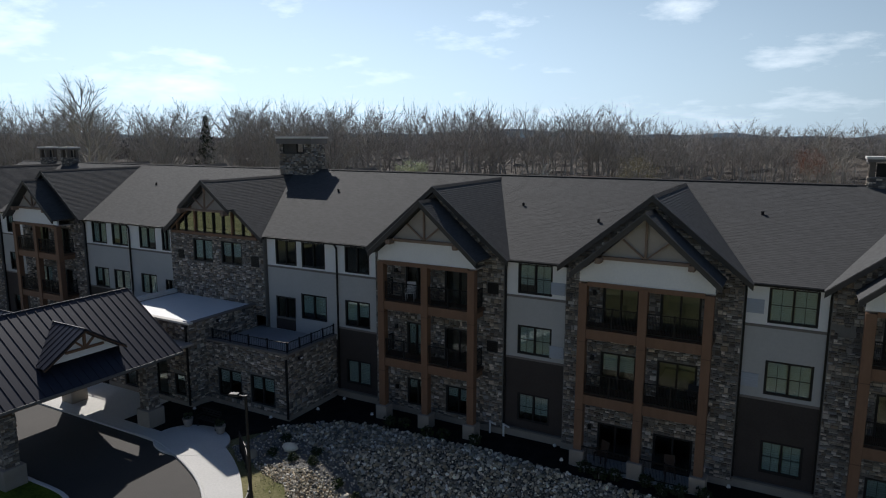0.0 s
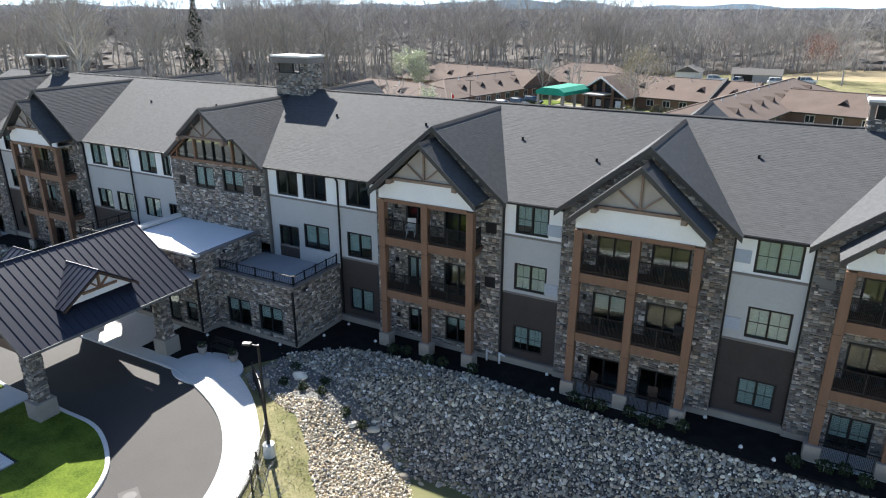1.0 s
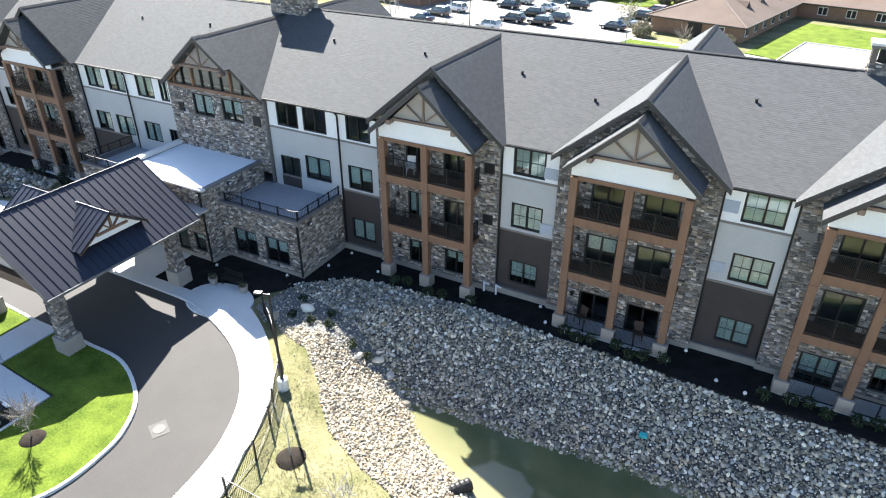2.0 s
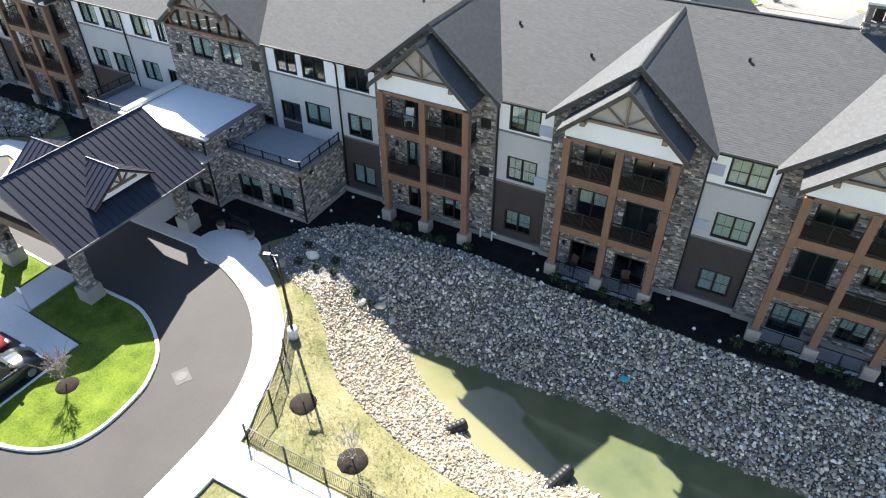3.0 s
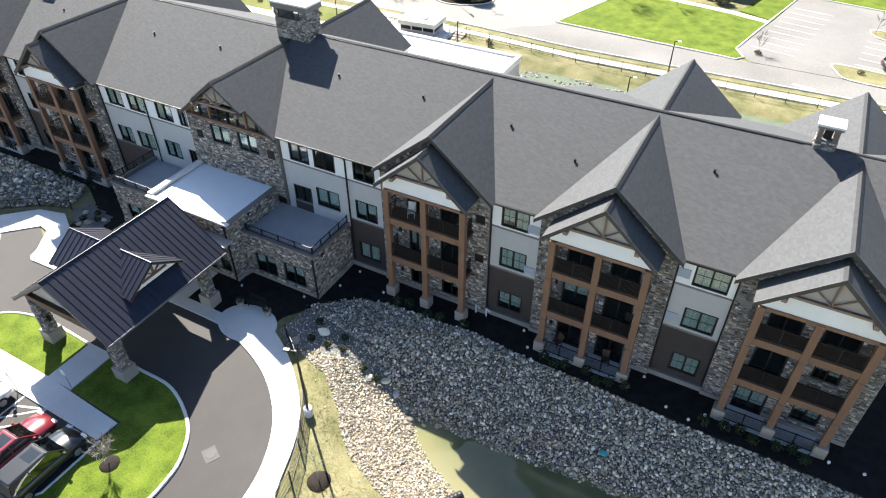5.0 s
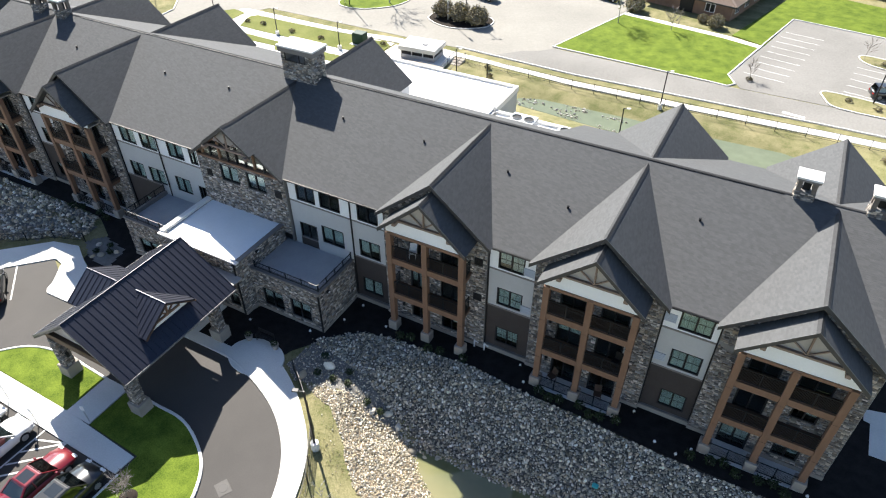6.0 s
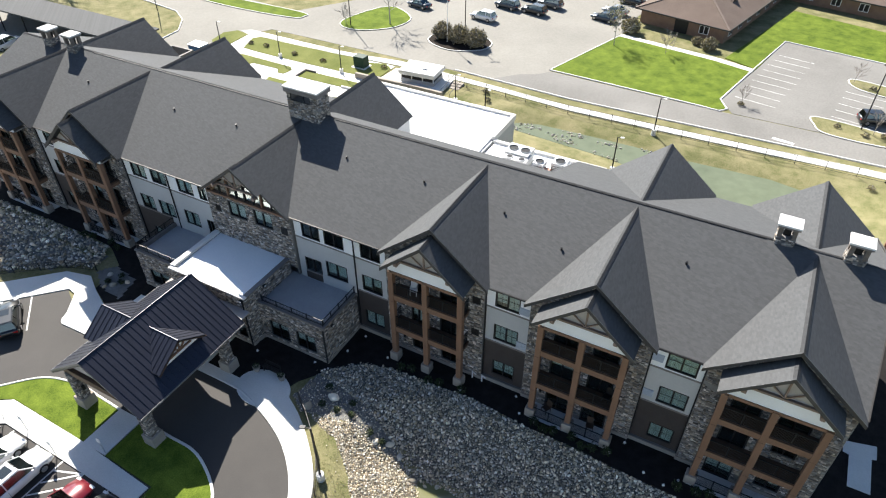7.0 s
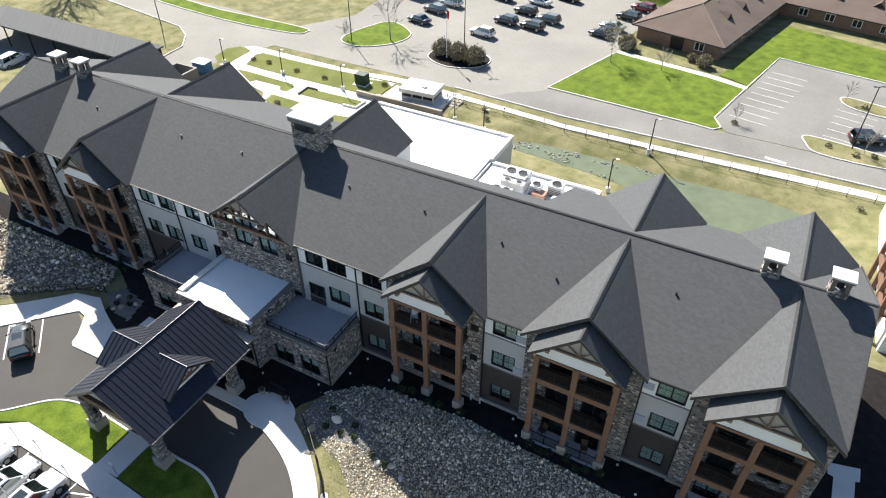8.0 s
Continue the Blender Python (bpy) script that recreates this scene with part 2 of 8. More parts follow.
M["asphalt"] = surface("asphalt", (0.036, 0.033, 0.031), (0.066, 0.060, 0.056), 0.22, 0.8, 0.003, 60, spec=0.4)
M["old_asphalt"] = surface("old_asphalt", (0.212, 0.202, 0.182), (0.302, 0.288, 0.258), 0.08, 0.95, 0.003, 40, spec=0.2)
M["worn_asphalt"] = surface("worn_asphalt", (0.15, 0.144, 0.134), (0.26, 0.25, 0.235), 0.1, 0.95, 0.003, 40, spec=0.2)
M["paint_white"] = surface("paint_white", (0.6, 0.6, 0.58), (0.8, 0.8, 0.78), 3, 0.8)
M["grass"] = surface("grass", (0.04, 0.072, 0.008), (0.172, 0.222, 0.030), 0.7, 0.95, 0.02, 14, spec=0.1, contrast=(0.33, 0.68))
M["dry_grass"] = surface("dry_grass", (0.09, 0.102, 0.036), (0.30, 0.262, 0.15), 0.45, 0.95, 0.03, 24, spec=0.1, contrast=(0.36, 0.66))
M["straw"] = surface("straw", (0.22, 0.175, 0.10), (0.40, 0.335, 0.21), 0.06, 0.95, 0.03, 30, spec=0.1)
M["straw_blade"] = surface("straw_blade", (0.26, 0.215, 0.12), (0.42, 0.36, 0.22), 1, 0.9, 0.0, 8, pieces="island", spread=0.3)
M["green_blade"] = surface("green_blade", (0.12, 0.15, 0.04), (0.22, 0.25, 0.08), 1, 0.9, 0.0, 8, pieces="island", spread=0.3)
M["garden_grass"] = surface("garden_grass", (0.085, 0.105, 0.024), (0.20, 0.205, 0.07), 0.3, 0.95, 0.02, 24, spec=0.1)
M["mulch"] = surface("mulch", (0.010, 0.009, 0.009), (0.030, 0.027, 0.026), 1.4, 0.98, 0.03, 14, spec=0.1)
M["brown_mulch"] = surface("brown_mulch", (0.014, 0.012, 0.010), (0.046, 0.037, 0.031), 2.5, 0.98, 0.05, 9, spec=0.1)
M["leaf_litter"] = surface("leaf_litter", (0.020, 0.017, 0.014), (0.052, 0.043, 0.034), 0.15, 0.95, 0.02, 25, spec=0.1)
M["gravel"] = surface("gravel", (0.085, 0.085, 0.083), (0.23, 0.225, 0.215), 1.5, 0.95, 0.03, 14)
M["wet_rock"] = surface("wet_rock", (0.24, 0.225, 0.19), (0.42, 0.395, 0.335), 2.5, 0.6, 0.01, 8, pieces="island", spread=0.3)
# darkened so that the shade in the stones' gaps lies in the soil's colour
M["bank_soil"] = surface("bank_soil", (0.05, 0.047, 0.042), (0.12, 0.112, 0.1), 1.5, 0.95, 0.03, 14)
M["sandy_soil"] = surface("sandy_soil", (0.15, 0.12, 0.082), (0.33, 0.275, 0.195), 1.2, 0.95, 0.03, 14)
M["rock"] = surface("rock", (0.42, 0.388, 0.328), (0.65, 0.602, 0.515), 2.5, 0.9, 0.01, 8, pieces="island", spread=0.28, tones=ROCK_TONES)
M["rock_piece"] = surface("rock_piece", (0.42, 0.388, 0.328), (0.65, 0.602, 0.515), 2.5, 0.9, 0.01, 8, pieces="object", spread=0.28, tones=ROCK_TONES)
M["water"] = surface("water", (0.078, 0.100, 0.050), (0.155, 0.163, 0.080), 0.12, 0.04, 0.0, 4, spec=0.5)


def silted(m, across, silt):
    """Shows pale silt through shallow water: across gives the shore's square direction, where the silt begins and where it ends."""
    n, l = m.node_tree.nodes, m.node_tree.links
    b = n["Principled BSDF"]
    old = b.inputs["Base Color"].links[0].from_socket
    tc, dot, fade, mix = n.new("ShaderNodeTexCoord"), n.new("ShaderNodeVectorMath"), n.new("ShaderNodeMapRange"), n.new("ShaderNodeMix")
    dot.operation, mix.data_type = "DOT_PRODUCT", "RGBA"
    dot.inputs[1].default_value = (across[0], across[1], 0)
    l.new(tc.outputs["Object"], dot.inputs[0])
    fade.interpolation_type = "SMOOTHSTEP"
    fade.inputs["From Min"].default_value, fade.inputs["From Max"].default_value = across[2], across[3]
    l.new(dot.outputs["Value"], fade.inputs["Value"])
    l.new(fade.outputs[0], mix.inputs["Factor"])
    mix.inputs["A"].default_value = (*silt, 1)
    l.new(old, mix.inputs["B"])
    l.new(mix.outputs["Result"], b.inputs["Base Color"])


silted(M["water"], (0.323, 0.946, 15.0, 18.0), (0.225, 0.21, 0.112))
M["rear_water"] = surface("rear_water", (0.12, 0.138, 0.085), (0.17, 0.19, 0.12), 0.15, 0.06, 0.0, 4, spec=0.5)
M["membrane"] = surface("membrane", (0.82, 0.835, 0.845), (0.90, 0.91, 0.92), 0.5, 0.6, 0.001, 14)
M["deck"] = surface("deck", (0.32, 0.315, 0.315), (0.43, 0.422, 0.42), 0.6, 0.85, 0.002)
M["cap_white"] = surface("cap_white", (0.62, 0.60, 0.57), (0.76, 0.74, 0.71), 1.2, 0.85, 0.002)
M["galvanised"] = surface("galvanised", (0.40, 0.41, 0.42), (0.58, 0.59, 0.60), 3, 0.5, metal=0.5)
M["lamp_white"] = surface("lamp_white", (0.7, 0.7, 0.68), (0.82, 0.82, 0.8), 4, 0.5)
M["vent_panel"] = surface("vent_panel", (0.36, 0.40, 0.47), (0.44, 0.48, 0.55), 2, 0.6, stretch=(1, 1, 10))
M["brown_roof"] = surface("brown_roof", (0.105, 0.077, 0.063), (0.165, 0.124, 0.103), 0.3, 0.95, 0.01, 30)
M["brown_cap"] = surface("brown_cap", (0.15, 0.115, 0.098), (0.21, 0.165, 0.14), 0.5, 0.95, 0.0, 20)
M["brick_wall"] = surface("brick_wall", (0.17, 0.105, 0.075), (0.26, 0.17, 0.125), 1.2, 0.9, 0.006, 12)
M["green_awning"] = surface("green_awning", (0.01, 0.20, 0.13), (0.02, 0.28, 0.19), 1, 0.7)
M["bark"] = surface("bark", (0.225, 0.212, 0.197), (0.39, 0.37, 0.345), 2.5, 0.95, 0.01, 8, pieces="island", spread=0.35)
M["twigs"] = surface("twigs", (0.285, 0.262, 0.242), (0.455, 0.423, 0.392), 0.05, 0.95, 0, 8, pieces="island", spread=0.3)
M["pale_twigs"] = surface("pale_twigs", (0.22, 0.19, 0.165), (0.34, 0.30, 0.265), 1, 0.95)
M["shrub"] = surface("shrub", (0.018, 0.028, 0.012), (0.05, 0.07, 0.028), 3, 0.95, 0.0, 8, pieces="island", spread=0.4)
M["brown_shrub"] = surface("brown_shrub", (0.17, 0.148, 0.088), (0.30, 0.26, 0.16), 3, 0.95, 0.0, 8, pieces="island", spread=0.4)
M["conifer"] = surface("conifer", (0.012, 0.025, 0.012), (0.03, 0.05, 0.024), 2, 0.95, 0.0, 8, pieces="island", spread=0.4)
M["blossom"] = surface("blossom", (0.45, 0.47, 0.30), (0.68, 0.70, 0.52), 2, 0.9, 0.0, 8, pieces="island", spread=0.2)
M["willow_leaf"] = surface("willow_leaf", (0.24, 0.205, 0.125), (0.38, 0.33, 0.21), 2, 0.9, 0.0, 8, pieces="island", spread=0.3)
M["thicket"] = surface("thicket", (0.085, 0.076, 0.068), (0.165, 0.15, 0.135), 0.3, 0.95, 0.0, 9, spec=0.1)
M["young_leaf"] = surface("young_leaf", (0.16, 0.15, 0.06), (0.28, 0.25, 0.11), 2, 0.9, 0.0, 8, pieces="island", spread=0.3)
M["red_bud"] = surface("red_bud", (0.22, 0.115, 0.09), (0.36, 0.2, 0.16), 2, 0.9, 0.0, 8, pieces="island", spread=0.3)
M["tyre"] = surface("tyre", (0.012, 0.012, 0.012), (0.022, 0.022, 0.022), 4, 0.85)
M["rim"] = surface("rim", (0.35, 0.35, 0.36), (0.5, 0.5, 0.5), 4, 0.35, metal=0.9)
M["red_light"] = surface("red_light", (0.3, 0.01, 0.01), (0.4, 0.02, 0.02), 4, 0.2)
M["head_light"] = surface("head_light", (0.6, 0.6, 0.6), (0.8, 0.8, 0.8), 4, 0.1)
M["cast_grey"] = surface("cast_grey", (0.09, 0.085, 0.08), (0.135, 0.128, 0.12), 3, 0.85, 0.002)
M["truss_timber"] = surface("truss_timber", (0.19, 0.135, 0.105), (0.27, 0.20, 0.16), 1.2, 0.7, 0.003, 14)
M["teal"] = surface("teal", (0.05, 0.40, 0.42), (0.08, 0.5, 0.5), 4, 0.6)
# pale blue glow stands in for the haze before the hills
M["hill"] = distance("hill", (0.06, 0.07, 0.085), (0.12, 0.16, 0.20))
# dark base puts in the crowns' own shade, the glow their haze
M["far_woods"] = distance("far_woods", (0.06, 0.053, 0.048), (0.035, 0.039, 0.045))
M["white_plastic"] = surface("white_plastic", (0.7, 0.7, 0.7), (0.8, 0.8, 0.8), 3, 0.4)
M["blue_plastic"] = surface("blue_plastic", (0.03, 0.10, 0.22), (0.05, 0.15, 0.30), 3, 0.5)
M["dark_green"] = surface("dark_green", (0.008, 0.03, 0.018), (0.014, 0.045, 0.026), 3, 0.6)
M["fire_brick"] = surface("fire_brick", (0.42, 0.24, 0.18), (0.52, 0.31, 0.24), 2, 0.9)


def paint(name, c):
    return surface(name, tuple(v * 0.9 for v in c), c, 2, 0.28, metal=0.15, spec=0.5, coat=0.7)


# ---- mesh helpers ----
FIXED = set()


def thing(name, label, category, group="", at=(0, 0, 0), kind="", fixed=False):
    """An Empty at the base of a thing. fixed: its parts are given in the place's own coordinates."""
    e = new(name)
    if fixed:
        FIXED.add(e.name)
    e.empty_display_size = 0.3
    e.location = at
    return tagged(e, label, category, group, kind)


def part(name, bm, material, parent=None, label="", smooth=False):
    """Links a bmesh (or ready mesh) as one mesh object under a thing or a part."""
    if isinstance(bm, bpy.types.Mesh):
        me = bm
    else:
        me = bpy.data.meshes.new(name)
        bm.to_mesh(me)
        bm.free()
    if smooth:
        me.polygons.foreach_set("use_smooth", [True] * len(me.polygons))
    if not me.materials:
        for mm in material if isinstance(material, (list, tuple)) else [material]:
            me.materials.append(mm)
    ob = new(name, me)
    if parent:
        ob.parent = parent
        if parent.name in FIXED:
            ob.matrix_parent_inverse = Matrix.Translation(-parent.location)
    if label:
        tagged(ob, label)
    return ob


def box(bm, x0, x1, y0, y1, z0, z1):
    v = [bm.verts.new(p) for p in ((x0, y0, z0), (x1, y0, z0), (x1, y1, z0), (x0, y1, z0), (x0, y0, z1), (x1, y0, z1), (x1, y1, z1), (x0, y1, z1))]
    for f in ((3, 2, 1, 0), (4, 5, 6, 7), (0, 1, 5, 4), (1, 2, 6, 5), (2, 3, 7, 6), (3, 0, 4, 7)):
        bm.faces.new([v[i] for i in f])
    return v


def boxes(*rows):
    bm = bmesh.new()
    for r in rows:
        box(bm, *r)
    return bm


def bevelled(bm, width=0.02, segments=1):
    bmesh.ops.bevel(bm, geom=bm.edges[:], offset=width, segments=segments, affect="EDGES", profile=0.5)
    return bm


def bar(bm, a, b, w, h, up=(0, 0, 1)):
    """A straight timber from a to b, w wide and h deep."""
    a, b, up = Vector(a), Vector(b), Vector(up)
    d = (b - a).normalized()
    s = d.cross(up).normalized() * w / 2
    t = s.cross(d).normalized() * h / 2
    v = [bm.verts.new(p + i * s + j * t) for p in (a, b) for i, j in ((-1, -1), (1, -1), (1, 1), (-1, 1))]
    for f in ((0, 1, 2, 3), (7, 6, 5, 4), (0, 4, 5, 1), (1, 5, 6, 2), (2, 6, 7, 3), (3, 7, 4, 0)):
        bm.faces.new([v[i] for i in f])


def tube(bm, a, b, r0, r1, n=8, caps=True):
    a, b = Vector(a), Vector(b)
    d = (b - a).normalized()
    s = d.orthogonal().normalized()
    t = d.cross(s)
    rings = []
    for p, r in ((a, r0), (b, r1)):
        rings.append([bm.verts.new(p + (s * math.cos(2 * math.pi * k / n) + t * math.sin(2 * math.pi * k / n)) * r) for k in range(n)])
    for k in range(n):
        bm.faces.new((rings[0][k], rings[0][(k + 1) % n], rings[1][(k + 1) % n], rings[1][k]))
    if caps:
        bm.faces.new(rings[0][::-1])
        bm.faces.new(rings[1])


def prism(bm, outline, low, high, place):
    """Extrudes a flat outline (u, v) from low to high; place maps (u, v, w) to a point."""
    a = [bm.verts.new(place(u, v, low)) for u, v in outline]
    b = [bm.verts.new(place(u, v, high)) for u, v in outline]
    bm.faces.new(a[::-1])
    bm.faces.new(b)
    k = len(outline)
    for i in range(k):
        bm.faces.new((a[i], a[(i + 1) % k], b[(i + 1) % k], b[i]))
    bmesh.ops.recalc_face_normals(bm, faces=bm.faces[:])


def xz(u, v, w):
    return (u, w, v)


def xy(u, v, w):
    return (u, v, w)


def yz(u, v, w):
    return (w, u, v)


def wall_front(bm, x0, x1, z0, z1, yf, yb, holes=()):
    """An upright wall along x from yf to yb, with openings (x0, x1, z0, z1) that go through it."""
    holes, x0, x1, z0, z1 = [tuple(round(v, 4) for v in h[:4]) for h in holes], round(x0, 4), round(x1, 4), round(z0, 4), round(z1, 4)
    us = sorted({x0, x1, *(h[0] for h in holes), *(h[1] for h in holes)})
    vs = sorted({z0, z1, *(h[2] for h in holes), *(h[3] for h in holes)})
    us, vs = [u for u in us if x0 <= u <= x1], [v for v in vs if z0 <= v <= z1]

    def solid(i, j):
        if not (0 <= i < len(us) - 1 and 0 <= j < len(vs) - 1):
            return False
        cu, cv = (us[i] + us[i + 1]) / 2, (vs[j] + vs[j + 1]) / 2
        return not any(h[0] < cu < h[1] and h[2] < cv < h[3] for h in holes)

    cache = {}

    def vert(u, y, v):
        k = (round(u, 4), y, round(v, 4))
        if k not in cache:
            cache[k] = bm.verts.new((u, y, v))
        return cache[k]

    for i in range(len(us) - 1):
        for j in range(len(vs) - 1):
            if not solid(i, j):
                continue
            a, b, c, d = us[i], us[i + 1], vs[j], vs[j + 1]
            bm.faces.new([vert(*p) for p in ((a, yf, c), (b, yf, c), (b, yf, d), (a, yf, d))])
            bm.faces.new([vert(*p) for p in ((a, yb, d), (b, yb, d), (b, yb, c), (a, yb, c))])
            for di, dj, e in ((-1, 0, ((a, c), (a, d))), (1, 0, ((b, d), (b, c))), (0, -1, ((b, c), (a, c))), (0, 1, ((a, d), (b, d)))):
                if not solid(i + di, j + dj):
                    (u1, v1), (u2, v2) = e
                    bm.faces.new([vert(*p) for p in ((u1, yf, v1), (u1, yb, v1), (u2, yb, v2), (u2, yf, v2))][::-1])


def turned(bm, m):
    bmesh.ops.transform(bm, matrix=m, verts=bm.verts[:])
    return bm


def courses(bm, a, b, c, d, step=0.145, lift=0.012, thick=0.18):
    """A shingled roof slope: a, b the eave's ends, c, d the ridge's (c above b), in lapped courses over a deck."""
    a, b, c, d = (Vector(p) for p in (a, b, c, d))
    nrm = (b - a).cross(d - a).normalized()
    if nrm.z < 0:
        nrm = -nrm
    n = max(2, round(((d - a).length + (c - b).length) / 2 / step))
    rows = []
    for k in range(n + 1):
        p, q = a.lerp(d, k / n), b.lerp(c, k / n)
        rows.append((bm.verts.new(p), bm.verts.new(q)))
        if k < n:
            rows.append((bm.verts.new(p + nrm * lift), bm.verts.new(q + nrm * lift)))
    for (p, q), (u, v) in zip(rows, rows[1:]):
        bm.faces.new((p, q, v, u))
    la, lb, lc, ld = (bm.verts.new(w - nrm * thick) for w in (a, b, c, d))
    bm.faces.new((ld, lc, lb, la))
    bm.faces.new((la, lb, rows[0][1], rows[0][0]))
    bm.faces.new((lc, ld, rows[-1][0], rows[-1][1]))
    bm.faces.new([ld, la] + [r[0] for r in rows])
    bm.faces.new([lb, lc] + [r[1] for r in rows[::-1]])


def field_stones(rng, rects, holes, keep=None):
    """Rows of uneven squared stones over rectangles (u0, u1, v0, v1) of a wall, clear of the holes. Gives (u0, u1, v0, v1, proud)."""
    out = []
    for u0, u1, v0, v1 in rects:
        v = v0
        while v < v1 - 0.04:
            h = min(rng.choice((0.12, 0.15, 0.18, 0.21, 0.25)), v1 - v)
            u = u0 - rng.uniform(0, 0.2)
            while u < u1:
                w = rng.uniform(0.12, 0.34)
                a, b = max(u, u0), min(u + w, u1)
                u += w
                cut = rng.choice((0, 0.35, 0.5, 0.62)) if h > 0.14 else 0
                for lo, hi in ((v, v + h * cut), (v + h * cut, v + h)) if cut else ((v, v + h),):
                    c, d = a, b
                    clash = False
                    for g in holes:
                        if c < g[1] and d > g[0] and lo < g[3] and hi > g[2]:
                            if c < g[0] - 0.06:
                                d = min(d, g[0])
                            elif d > g[1] + 0.06:
                                c = max(c, g[1])
                            else:
                                clash = True
                    if clash or d - c < 0.05 or (keep and not keep((c + d) / 2, (lo + hi) / 2)):
                        continue
                    out.append((c + 0.008, d - 0.008, lo + 0.006, hi - 0.006, rng.uniform(0.015, 0.07)))
            v += h
    return out


def stone_mesh(name, stones, place):
    """One mesh of the stones, each a bevel-topped block; place maps (u, v, out) to a point of the wall."""
    verts, faces = [], []
    for a, b, c, d, o in stones:
        k = len(verts)
        e = min(0.02, (b - a) * 0.2)
        verts += [place(a, c, 0), place(b, c, 0), place(b, d, 0), place(a, d, 0), place(a + e, c + e, o), place(b - e, c + e, o), place(b - e, d - e, o), place(a + e, d - e, o)]
        faces += [(k + 4, k + 5, k + 6, k + 7), (k, k + 1, k + 5, k + 4), (k + 1, k + 2, k + 6, k + 5), (k + 2, k + 3, k + 7, k + 6), (k + 3, k, k + 4, k + 7)]
    me = bpy.data.meshes.new(name)
    me.from_pydata(verts, [], faces)
    return me

# ---- ground ----
POND = [(-14.7, 22.8), (-13.2, 21.1), (-11.7, 20.1), (-10.3, 19.5), (-9.1, 18.7), (-7.5, 18.0), (-6.0, 17.9), (-4.4, 18.4), (-2.5, 18.6), (3, 18.2), (9, 17.8), (16, 17.6), (16, 23.4), (4.5, 23.5), (-3.1, 23.7), (-9.4, 23.2), (-11.9, 23.1)]
REAR_POND = [(-29, 72.6), (-25.6, 73.8), (-20.9, 74.0), (-13.5, 74.1), (-7, 73.8), (2.6, 74.2), (6.7, 73.3), (9.5, 72.2), (8.5, 66), (3, 62), (-6, 61), (-10.5, 65), (-12.5, 69.3), (-15.8, 70.0), (-21.9, 70.5), (-28, 71.0)]
WATER, REAR_WATER = -2.3, -1.5


def signed_distance(px, py, poly):
    """Distance to a polygon's edge, negative inside; px and py are arrays."""
    px, py = np.asarray(px, float), np.asarray(py, float)
    best, inside = np.full(px.shape, 1e9), np.zeros(px.shape, bool)
    for (x0, y0), (x1, y1) in zip(poly, poly[1:] + poly[:1]):
        dx, dy = x1 - x0, y1 - y0
        s = np.clip(((px - x0) * dx + (py - y0) * dy) / (dx * dx + dy * dy), 0, 1)
        best = np.minimum(best, np.hypot(px - x0 - s * dx, py - y0 - s * dy))
        cross = (y0 > py) != (y1 > py)
        with np.errstate(divide="ignore", invalid="ignore"):
            inside ^= cross & (px < (x1 - x0) * (py - y0) / ((y1 - y0) or 1e-9) + x0)
    return np.where(inside, -best, best)


def smooth(v, a, b):
    s = np.clip((np.asarray(v, float) - a) / (b - a), 0, 1)
    return s * s * (3 - 2 * s)


def height(x, y):
    x, y = np.asarray(x, float), np.asarray(y, float)
    d = signed_distance(x, y, POND)
    front = np.where(d < 0, WATER - 0.25 * np.minimum(-d, 2), WATER + (-WATER - 0.03) * np.clip(d / 5.2, 0, 1) ** 0.85)
    base = np.where(y < 45, front, -0.8 * smooth(y, 51, 57))
    r = signed_distance(x, y, REAR_POND)
    base = np.where(y > 50, np.minimum(base, REAR_WATER + np.where(r < 0, 0.25 * np.maximum(r, -2), 0.26 * r)), base)
    left = signed_distance(x, y, [(-80, 30), (-52, 28), (-51, 26), (-58, 22), (-80, 8)])
    base = base - 0.9 * smooth(-left, 0, 4)
    far = smooth(np.hypot(x, y), 300, 3000)
    return base - 0.02 - 4 * far


def steps(*spans):
    out = []
    for a, b, s in spans:
        out += list(np.arange(a, b, s))
    return out + [spans[-1][1]]


def sheet(name, xs, ys, z):
    gx, gy = np.meshgrid(xs, ys)
    pts = np.stack([gx, gy, z(gx, gy)], -1).reshape(-1, 3)
    nx = len(xs)
    quads = [(j * nx + i, j * nx + i + 1, (j + 1) * nx + i + 1, (j + 1) * nx + i) for j in range(len(ys) - 1) for i in range(nx - 1)]
    me = bpy.data.meshes.new(name)
    me.from_pydata(pts.tolist(), [], quads)
    me.polygons.foreach_set("use_smooth", [True] * len(quads))
    return me


gxs = steps((-4500, -600, 600), (-600, -140, 46), (-140, -80, 4), (-80, -24, 1.4), (-24, 18, 0.6), (18, 60, 3), (60, 600, 60), (600, 4500, 600))
gys = steps((-4500, -300, 600), (-300, 6, 18), (6, 30.2, 0.6), (30.2, 50, 3.3), (50, 76, 1), (76, 140, 4), (140, 600, 46), (600, 4500, 600))
ground = part("ground", sheet("ground", gxs, gys, height), M["dry_grass"])
tagged(ground, "patchy spring grass turning from straw to green", "ground", kind="structure")


def flat_sheet(name, outline, z0, z1, material, label, category, parent=None):
    bm = bmesh.new()
    prism(bm, outline, z0, z1, xy)
    ob = part(name, bm, material, parent)
    return tagged(ob, label, category, kind="structure") if not parent else ob


def offset_line(line, d):
    """The line moved sideways by d metres (to its left for positive d)."""
    out = []
    for i, p in enumerate(line):
        a, b = Vector(line[max(i - 1, 0)]), Vector(line[min(i + 1, len(line) - 1)])
        t = (b - a).normalized()
        out.append((p[0] - t.y * d, p[1] + t.x * d))
    return out


